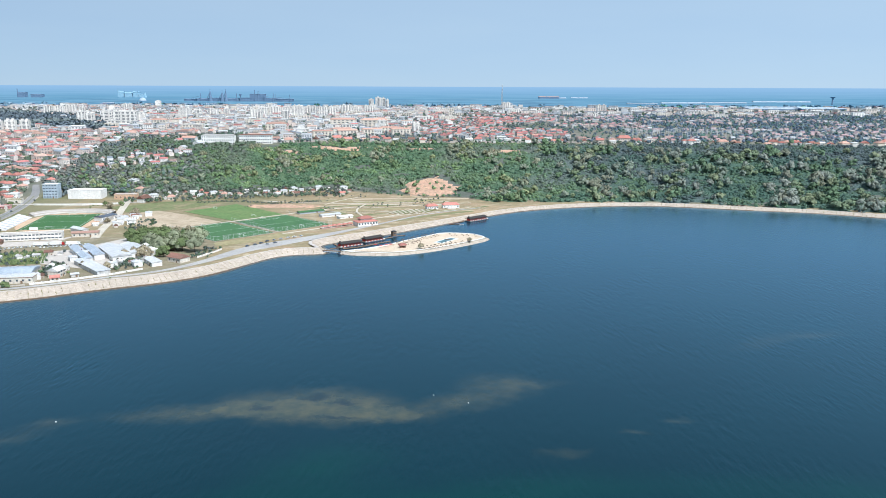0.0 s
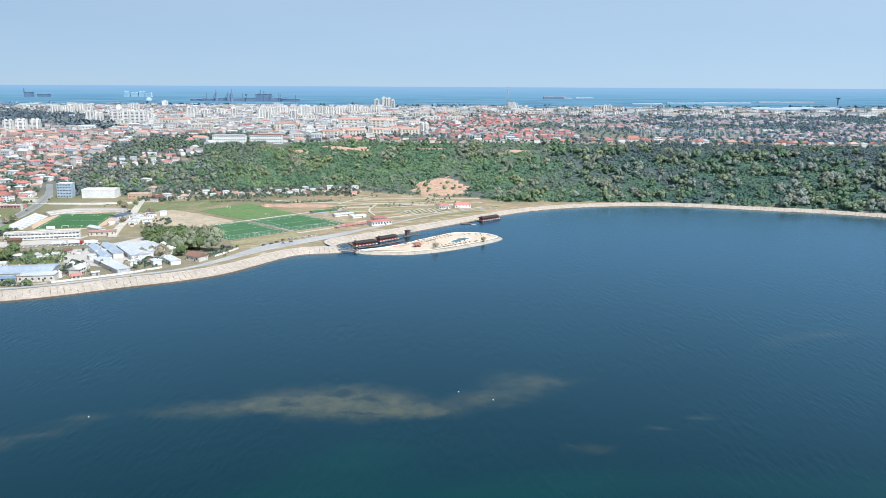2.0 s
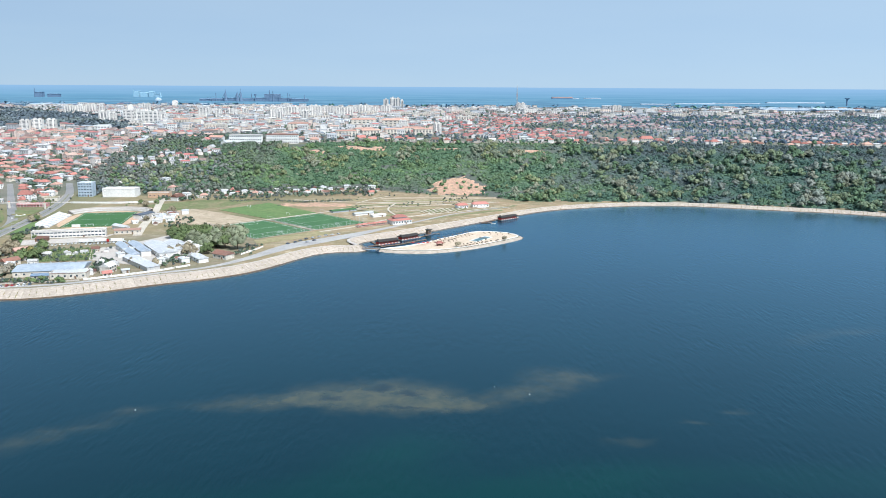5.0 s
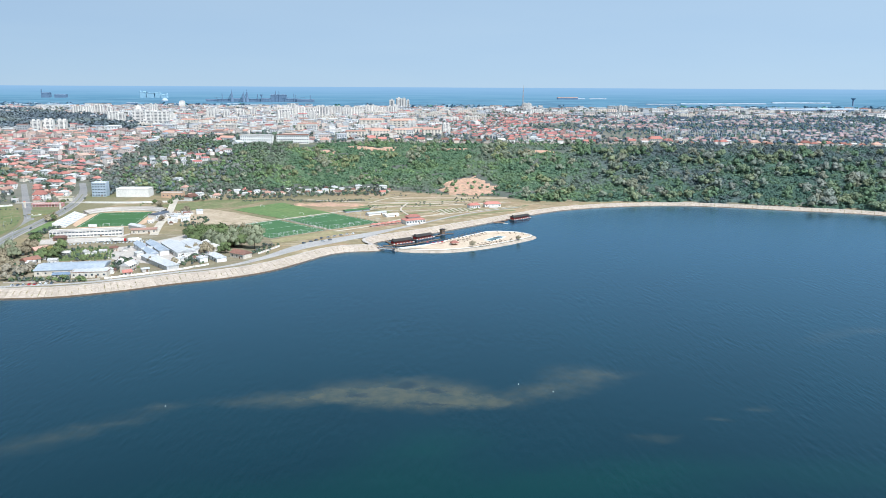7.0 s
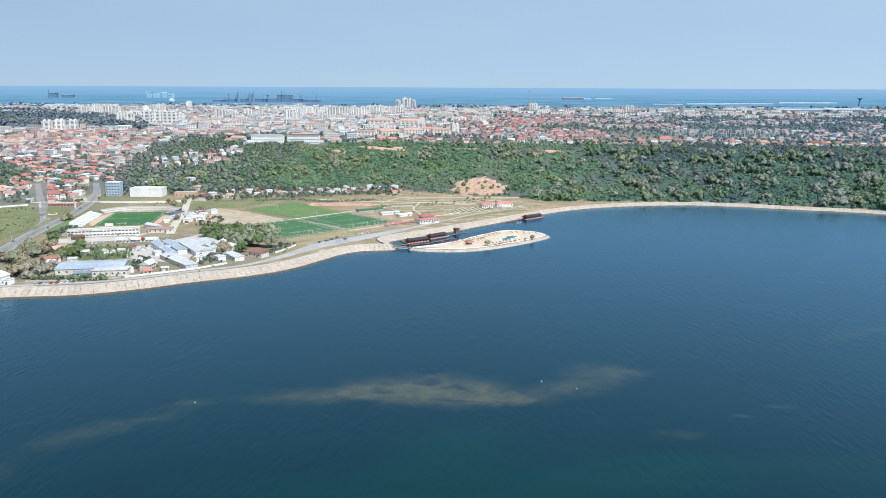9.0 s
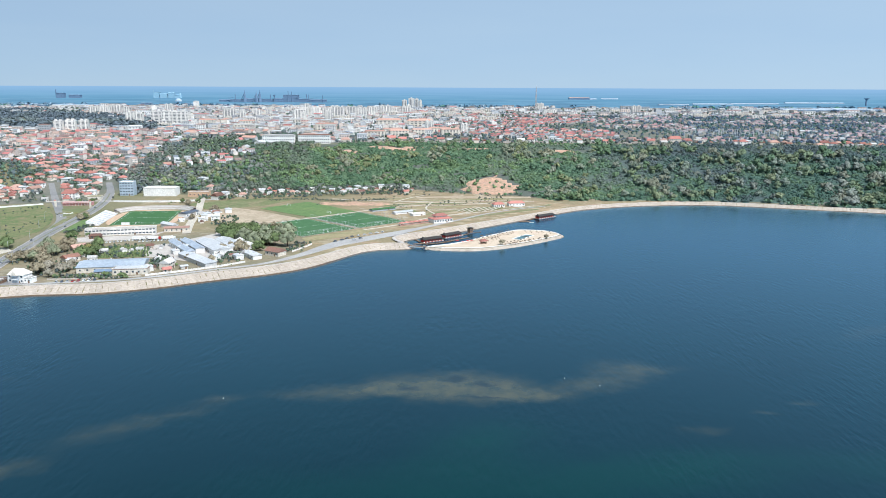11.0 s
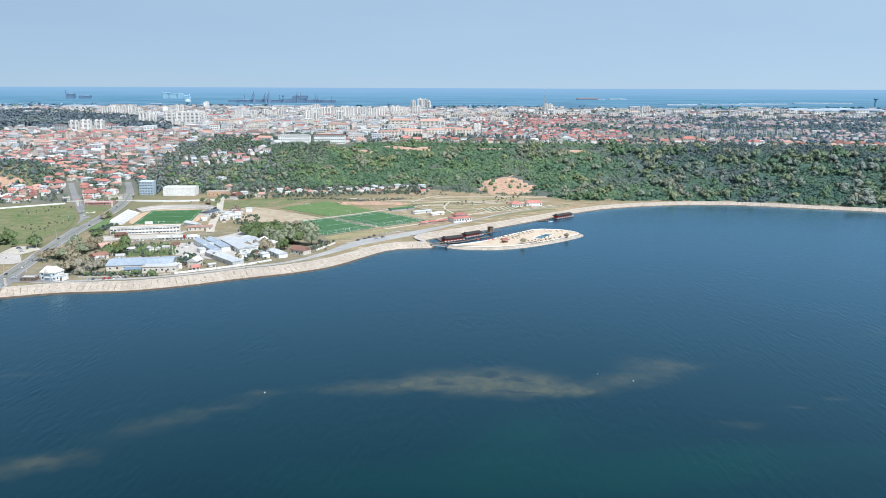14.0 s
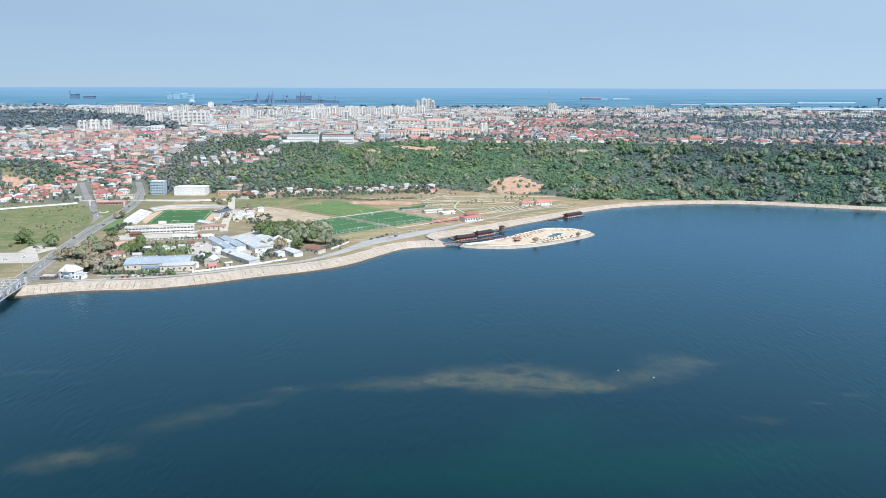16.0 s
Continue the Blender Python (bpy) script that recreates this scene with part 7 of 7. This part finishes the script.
ok = (patchy(x, y, 0.03, 91.0) > 0.12) & (x < -540 - 0.25 * np.maximum(0, y - 800)) & (y < 985 + 0.36 * (x + 626))
tree_belt("meadow_scrub", "low brown and dark green scrub in the meadow", x[ok], y[ok], [4, 3, 1, 0.3, 0, 0.3, 0.2, 6, 3], 0.5, 1.3, 10)


# shrubs between the works, along fences and roads
spots = [(70, -440, -362, 664, 724), (40, -345, -334, 625, 668), (70, -300, -268, 648, 694), (40, -410, -350, 586, 596), (60, -498, -484, 782, 838), (50, -360, -334, 834, 905), (45, -352, -338, 650, 676), (70, -478, -444, 636, 720), (60, -452, -404, 590, 650), (40, -236, -220, 700, 745), (40, -640, -560, 1000, 1050)]
x, y = np.concatenate([scatter(*q) for q in spots], axis=1)
ok = off_roads(x, y, 9)
tree_belt("yard_shrubs", "dark and budding shrubs between sheds and fences", x[ok], y[ok], [5, 5, 3, 1, 0.3, 0.6, 0.6, 5, 4], 0.8, 2.1, 14)


# ---- trees that stand alone near the shore ----
def tree_proto(label, crown_mat, r, h, clumps, seed):
    global nr
    nr = np.random.default_rng(seed)
    th = thing("tree", label, "tree", "shore trees")
    s = Shape().cone(0, 0, -0.5, 0.32, 0.18, h * 0.55, 7)
    for k in range(5):
        a_ = k * 1.26 + seed
        s.bar((0, 0, h * (0.28 + 0.05 * k)), (math.cos(a_) * r * 0.6, math.sin(a_) * r * 0.6, h * (0.5 + 0.06 * k)), 0.16)
    part("trunk", s, M_BARK, th)
    subs = np.array([(0, 0, h * 0.58)] + [(math.cos(q * 1.26 + seed) * r * 0.58, math.sin(q * 1.26 + seed) * r * 0.58, h * (0.36 + 0.1 * (q % 3))) for q in range(5)])
    rr = np.array([r * 0.7] + [r * 0.56] * 5)
    v, l, sz, own, soft = crown_arrays(subs, rr, rr * 1.8, int(clumps * 1.5), 0.125, 0.78)
    ob = bulk("crown", v, l, sz, [crown_mat], normals=soft)
    ob.parent = th
    return th


TREES = {"green": ("leafy green tree by the shore", M_LEAFGREEN, 5.6, 12.0, 85, 1), "pale": ("silvery willow in young leaf", M_LEAFPALE, 6.6, 14.0, 95, 2), "bare": ("brown budding tree with fine twigs", M_LEAFBARE, 5.6, 12.5, 95, 3),
         "gold": ("yellow-green tree in blossom", M_LEAFGOLD, 5.0, 13.5, 80, 4), "blossom": ("pale blossoming fruit tree", M_BLOSSOM, 4.0, 8.0, 70, 6), "bush": ("low round green garden bush", M_LEAFGREEN, 1.9, 3.2, 16, 5)}
tmade = {}
tr = random.Random(8)


def put_tree(kind, x, y, scale=1.0, z=None):
    m = Matrix.Translation((x, y, gz(x, y) if z is None else z)) @ pose(0, 0, 0, 0, 0, tr.uniform(0, 360)) @ Matrix.Scale(scale, 4)
    if kind not in tmade:
        tmade[kind] = tree_proto(*TREES[kind])
        tmade[kind].matrix_basis = m
        return
    c = tmade[kind].scale.copy()
    tmade[kind].scale = (1, 1, 1)
    copy_thing(tmade[kind], m)
    tmade[kind].scale = c


for n, x0, x1, y0, y1, kinds, lo, hi in (
    (20, -287, -240, 724, 775, ["pale", "pale", "pale", "green"], 1.1, 1.5), (13, -322, -288, 745, 800, ["green", "green", "pale", "green"], 1.1, 1.45), (7, -300, -262, 795, 825, ["pale", "bare"], 0.7, 0.95), (7, -300, -262, 698, 722, ["bare", "green", "bare"], 0.7, 0.95),
    (17, -478, -446, 640, 718, ["bare", "bare", "bare", "pale"], 0.75, 1.1), (13, -440, -408, 592, 645, ["blossom", "blossom", "bare"], 0.7, 1.2), (4, -424, -408, 655, 690, ["gold", "gold", "green"], 0.8, 1.1),
    (16, -442, -378, 668, 722, ["bush", "bush", "bush", "bush", "green"], 0.6, 1.2), (14, -408, -346, 590, 600, ["bush"], 0.9, 1.5), (14, -325, -270, 622, 668, ["bare", "bush", "bush"], 0.4, 0.8),
    (9, -300, -266, 690, 730, ["bare", "green", "bush"], 0.5, 0.8), (14, -575, -512, 690, 735, ["bush", "bush", "green"], 0.7, 1.3), (4, -527, -519, 850, 900, ["bare", "green"], 0.5, 0.8),
    (9, -400, -375, 850, 960, ["bush", "bare"], 0.5, 0.9), (10, -470, -420, 985, 1025, ["bare", "green", "bush"], 0.5, 0.9), (8, -480, -462, 735, 800, ["green", "bush"], 0.5, 0.8), (6, -600, -560, 985, 1015, ["bush", "green"], 0.6, 0.9), (9, -700, -560, 760, 900, ["bush"], 0.5, 0.9)):
    for k in range(n):
        put_tree(tr.choice(kinds), tr.uniform(x0, x1), tr.uniform(y0, y1), tr.uniform(lo, hi))
put_tree("bare", -22, 758, 0.62, IZ - 0.1)
put_tree("bare", 28, 795, 0.5, IZ - 0.1)


# small sheds and dwellings among the works
for n, x0, x1, y0, y1 in ((9, -346, -326, 616, 704), (5, -300, -272, 645, 690), (5, -395, -350, 690, 715), (5, -330, -300, 790, 830), (4, -425, -405, 640, 690), (6, -400, -372, 860, 930)):
    for k in range(n):
        put_house(tr.choice([4, 5, 5, 6, 5]), tr.uniform(x0, x1), tr.uniform(y0, y1), tr.choice([12, 102, -50, 40]), tr.uniform(0.45, 0.85))


# ---- cars ----
def car_proto(label, paint, seed):
    th = thing("car", label, "car", "parked cars")
    b_ = Shape().box(0, 0, 0.35, 4.3, 1.75, 0.55, 0, 0.97)
    part("body", b_, paint, th)
    part("cabin", Shape().box(-0.2, 0, 0.88, 2.5, 1.6, 0.55, 0, 0.8), M_GLASS, th, "dark glazed cabin")
    part("roof", Shape().box(-0.2, 0, 1.42, 1.9, 1.25, 0.05), paint, th)
    for u in (-1.35, 1.35):
        for v in (-0.8, 0.8):
            w = Shape()
            w.put([(u + 0.32 * math.cos(q * 0.785), v + dv, 0.32 + 0.32 * math.sin(q * 0.785)) for dv in (-0.1, 0.1) for q in range(8)], [(q, (q + 1) % 8, 8 + (q + 1) % 8, 8 + q) for q in range(8)] + [tuple(range(8)), tuple(range(15, 7, -1))])
            part("wheel", w, M_BLACKROOF, th)
    return th


PAINTS = [("white parked car", M_LINE), ("dark parked car", M_RUST), ("silver parked car", M_STEEL), ("red parked car", M_REDPAINT)]
cmade = [None] * 4


def put_car(k, x, y, yaw, lift=0.2):
    m = Matrix.Translation((x, y, gz(x, y) + lift)) @ pose(0, 0, 0, 0, 0, yaw)
    if cmade[k] is None:
        cmade[k] = car_proto(PAINTS[k][0] + " on the asphalt", PAINTS[k][1], k)
        cmade[k].matrix_basis = m
    else:
        copy_thing(cmade[k], m)


for k in range(22):
    put_car(tr.choice([0, 0, 2, 1, 0]), -448 + k * 3.1, 724 + k * 1.9, 106, 0.2)
for x, y in ((-196, 752), (-190, 760), (-186, 768), (-178, 762), (-172, 770), (-170, 790), (-164, 797), (-158, 801), (-152, 806), (-182, 778), (-176, 784)):
    put_car(tr.choice([1, 1, 2, 0]), x, y, 50 + tr.uniform(-20, 20), 0.42)
for x in np.arange(-398, -366, 4.0):
    put_car(tr.choice([0, 2, 1, 3]), x, 575.5 + (x + 398) * 0.3, 100, 0.1)
for k in range(12):
    put_car(0, -398 + 3.4 * k, 742 + 1.4 * k, 100 + tr.uniform(-6, 6), 0.2)
for x, y, yaw in ((-476, 590, 100), (-476, 615, 100), (-489, 650, 102), (-494, 690, 102), (-512, 744, 100), (-517, 822, 98), (-556, 888, 120), (-607, 980, 120), (-482, 640, 102), (-547, 960, 100), (-462, 578, 10), (-456, 582, 20), (-527, 880, 98), (-524, 640, 30), (-512, 652, 30), (-521, 690, 60), (-527, 696, 60), (-515, 680, 60)):
    put_car(tr.choice([0, 1, 2]), x, y, yaw, 0.36)


def lorry(x, y, yaw, cab, label):
    th = thing("lorry", label, "lorry", "parked lorries", Matrix.Translation((x, y, gz(x, y) + 0.2)) @ pose(0, 0, 0, 0, 0, yaw))
    part("trailer", Shape().box(-1.6, 0, 1.1, 10.5, 2.5, 2.7), M_WHITE, th, "white box trailer")
    part("cab", Shape().box(5.0, 0, 0.6, 2.2, 2.4, 2.6, 0, 0.93), cab, th)
    part("windscreen", Shape().box(6.05, 0, 1.9, 0.12, 2.0, 0.9), M_GLASS, th)
    part("chassis", Shape().box(0.4, 0, 0.6, 11.0, 1.1, 0.45), M_RUST, th)
    for u in (-5.6, -4.4, 3.6, 5.2):
        for v in (-1.05, 1.05):
            part("wheel", Shape().put([(u + 0.5 * math.cos(q * 0.785), v + dv, 0.5 + 0.5 * math.sin(q * 0.785)) for dv in (-0.15, 0.15) for q in range(8)], [(q, (q + 1) % 8, 8 + (q + 1) % 8, 8 + q) for q in range(8)] + [tuple(range(8)), tuple(range(15, 7, -1))]), M_BLACKROOF, th)


lorry(-387, 755, 12, M_REDPAINT, "parked white lorry with a red cab in the works yard")
lorry(-402, 752, 12, M_LINE, "parked white lorry with a white cab in the works yard")
lorry(-372, 757, 14, M_LINE, "parked white lorry with a white cab in the works yard")


# ---- street lamps along the main road ----
def lamp_proto():
    th = thing("street_lamp", "tall grey steel street lamp beside the road", "street lamp", "street lamps")
    part("pole", Shape().cone(0, 0, -0.5, 0.16, 0.09, 10.0, 6), M_STEEL, th)
    part("arm", Shape().bar((0, 0, 9.3), (2.2, 0, 9.9), 0.12), M_STEEL, th)
    part("lamp_head", Shape().box(2.4, 0, 9.8, 0.9, 0.3, 0.16), M_STEEL, th)
    return th


lamp = None
for x, y in ((-464, 600), (-472, 640), (-480, 670), (-488, 705), (-499, 755), (-509, 805), (-484, 600), (-497, 650), (-508, 695), (-520, 755), (-543, 815), (-566, 870), (-530, 925), (-552, 995)):
    m = Matrix.Translation((x, y, gz(x, y))) @ pose(0, 0, 0, 0, 0, 10 if x < -470 - 0.15 * (y - 575) else 190)
    if lamp is None:
        lamp = lamp_proto()
        lamp.matrix_basis = m
    else:
        copy_thing(lamp, m)


for k in range(5):
    put_car(tr.choice([0, 2, 1]), -398 + 2.1 * k, 900 + 6.5 * k, 15 + tr.uniform(-12, 12), 0.3)
for k in range(9):
    put_house(tr.choice([5, 4, 6]), -372 + tr.uniform(-10, 12), 856 + 11 * k, tr.choice([20, 110]), tr.uniform(0.5, 0.8))


# ---- walls and fences ----
def panel_fence(label, pts, height, gap, material, lift=0.0):
    th = thing("panel_fence", label, "fence", "panel fences")
    line = np.array(pts, float)
    s = np.r_[0, np.cumsum(np.linalg.norm(np.diff(line, axis=0), axis=1))]
    q = np.arange(0, s[-1], gap)
    xy = np.c_[np.interp(q, s, line[:, 0]), np.interp(q, s, line[:, 1])]
    slab = Shape().box(0, 0, 0, gap - 0.3, 0.14, height).mesh("panel", material)
    post = Shape().box(0, 0, 0, 0.28, 0.28, height + 0.25).mesh("post", material)
    for a_, b_ in zip(xy, xy[1:]):
        mid, d = (a_ + b_) / 2, b_ - a_
        yaw = math.degrees(math.atan2(d[1], d[0]))
        z = gz(*mid) + lift
        for nm, me, at in (("panel", slab, mid), ("post", post, a_)):
            ob = part(nm, me, None, th)
            ob.matrix_basis = Matrix.Translation((at[0], at[1], z - 0.1)) @ pose(0, 0, 0, 0, 0, yaw)


panel_fence("pale concrete panel fence along the shore road", [(-334, 600), (-306, 618), (-283, 634), (-262, 656)], 1.8, 3.0, M_BLOCK)
panel_fence("pale concrete panel fence beside the boathouse", [(-230, 701), (-222, 722), (-217, 740)], 1.8, 3.0, M_BLOCK)
panel_fence("pale concrete panel fence in front of the workshop", [(-410, 584), (-386, 587), (-352, 594), (-334, 600)], 1.2, 3.0, M_PAVING)
panel_fence("long white wall along the meadow", [(-760, 900), (-705, 926), (-673, 951), (-626, 985)], 2.4, 4.0, M_WHITE)
panel_fence("white wall behind the stadium", [(-546, 1014), (-510, 1014), (-480, 1014), (-432, 1028)], 2.4, 4.0, M_WHITE)


# ---- hedge rows of the works' garden ----
rows_ = thing("hedge_rows", "dark green clipped hedge rows in the garden between the works", "hedge")
for k in range(7):
    q = np.array((-404, 718)) + k * np.array((3.0, -7.6))
    sh = Shape()
    for u in np.arange(-26, 24, 2.6):
        sh.cone(q[0] + u * 0.97 + tr.uniform(-0.4, 0.4), q[1] + u * 0.22 + tr.uniform(-0.4, 0.4), 5.1, tr.uniform(1.0, 1.6), 0.6, tr.uniform(1.0, 2.0), 7)
    part("hedge", sh, M_LEAFGREEN, rows_)


# ---- garden plot rows by the guest houses ----
plot = thing("garden_plot", "fenced garden plot of pale beds on dry grass", "garden plot")
for k in range(7):
    a_ = np.array((-72 + k * 7.5, 946 + k * 2.0))
    part("bed", Shape().box(a_[0] + 8, a_[1] + 24, 4.6, 44 - abs(k - 3) * 5, 1.6, 0.7, 62), M_TRACKROAD, plot, "pale raised bed")
    part("hedge", Shape().box(a_[0] + 11, a_[1] + 23, 4.6, 44 - abs(k - 3) * 5, 1.4, 1.0, 62), M_GRASS, plot, "low green hedge")


panel_fence("long pale wall along the plateau edge", [(-290, 1420), (-168, 1440), (-20, 1420), (191, 1428), (300, 1415)], 3.2, 6.0, M_PAVING)


# ---- embankment panels: each a slab of its own, with weedy joints between ----
visible = np.where((LINE[:, 0] > -500) & (LINE[:, 0] < 640) & (LINE[:, 1] > 480))[0]
pr = random.Random(5)
for k in visible[:-1]:
    gap_ = pr.choice([0.05, 0.08, 0.12, 0.2, 0.4])
    c4 = []
    for q, u in ((k, gap_ / 2), (k + 1, -gap_ / 2)):
        tang = LINE[k + 1] - LINE[k]
        tang = tang / np.linalg.norm(tang)
        lo, hi = LINE[q] - NORM[q] * 0.4 + tang * u, LINE[q] + NORM[q] * RUN[q] + tang * u
        c4.append((lo, hi, CZ[q]))
    lift = pr.uniform(0.0, 0.04)
    (l0, h0, z0), (l1, h1, z1) = c4
    sh = Shape().put([(*l0, -0.25), (*l1, -0.25), (*h1, z1 - 0.05), (*h0, z0 - 0.05), (*l0, lift), (*l1, lift), (*h1, z1 + 0.1 + lift), (*h0, z0 + 0.1 + lift)],
                     [(4, 5, 6, 7), (0, 1, 5, 4), (1, 2, 6, 5), (2, 3, 7, 6), (3, 0, 4, 7)])
    part("panel", sh, M_CONCRETE, embankment)

# tufts of weed in the joints of the embankment
wr = random.Random(77)
tuft_v, tuft_f = [], []
for k in visible[:-1]:
    for q in range(wr.choice([0, 1, 1, 2, 3])):
        u = wr.uniform(0.25, 0.85)
        base_ = LINE[k] + NORM[k] * RUN[k] * u
        z_ = CZ[k] * u
        slope_ = np.array((*(NORM[k] * RUN[k]), CZ[k]))
        slope_ /= np.linalg.norm(slope_)
        for _ in range(wr.randint(3, 7)):
            d_, w_ = wr.uniform(-1.4, 1.4), wr.uniform(0.18, 0.42)
            c_ = np.array((base_[0], base_[1], z_)) + slope_ * d_ + np.array((wr.uniform(-0.2, 0.2), wr.uniform(-0.2, 0.2), 0.1))
            n_ = len(tuft_v)
            for r_, h_ in ((w_, 0.0), (w_ * 0.8, 0.3)):
                tuft_v += [(c_[0] + r_ * math.cos(g * 1.257), c_[1] + r_ * math.sin(g * 1.257), c_[2] + h_ * wr.uniform(0.6, 1.3)) for g in range(5)]
            tuft_f += [(n_ + g, n_ + (g + 1) % 5, n_ + 5 + (g + 1) % 5, n_ + 5 + g) for g in range(5)] + [tuple(range(n_ + 5, n_ + 10))]
weeds = new("weed_tufts", quad_mesh("weed_tufts", tuft_v, tuft_f, M_DRY))
tagged(weeds, "dry weed tufts growing in the embankment joints", "weeds", kind="stuff")
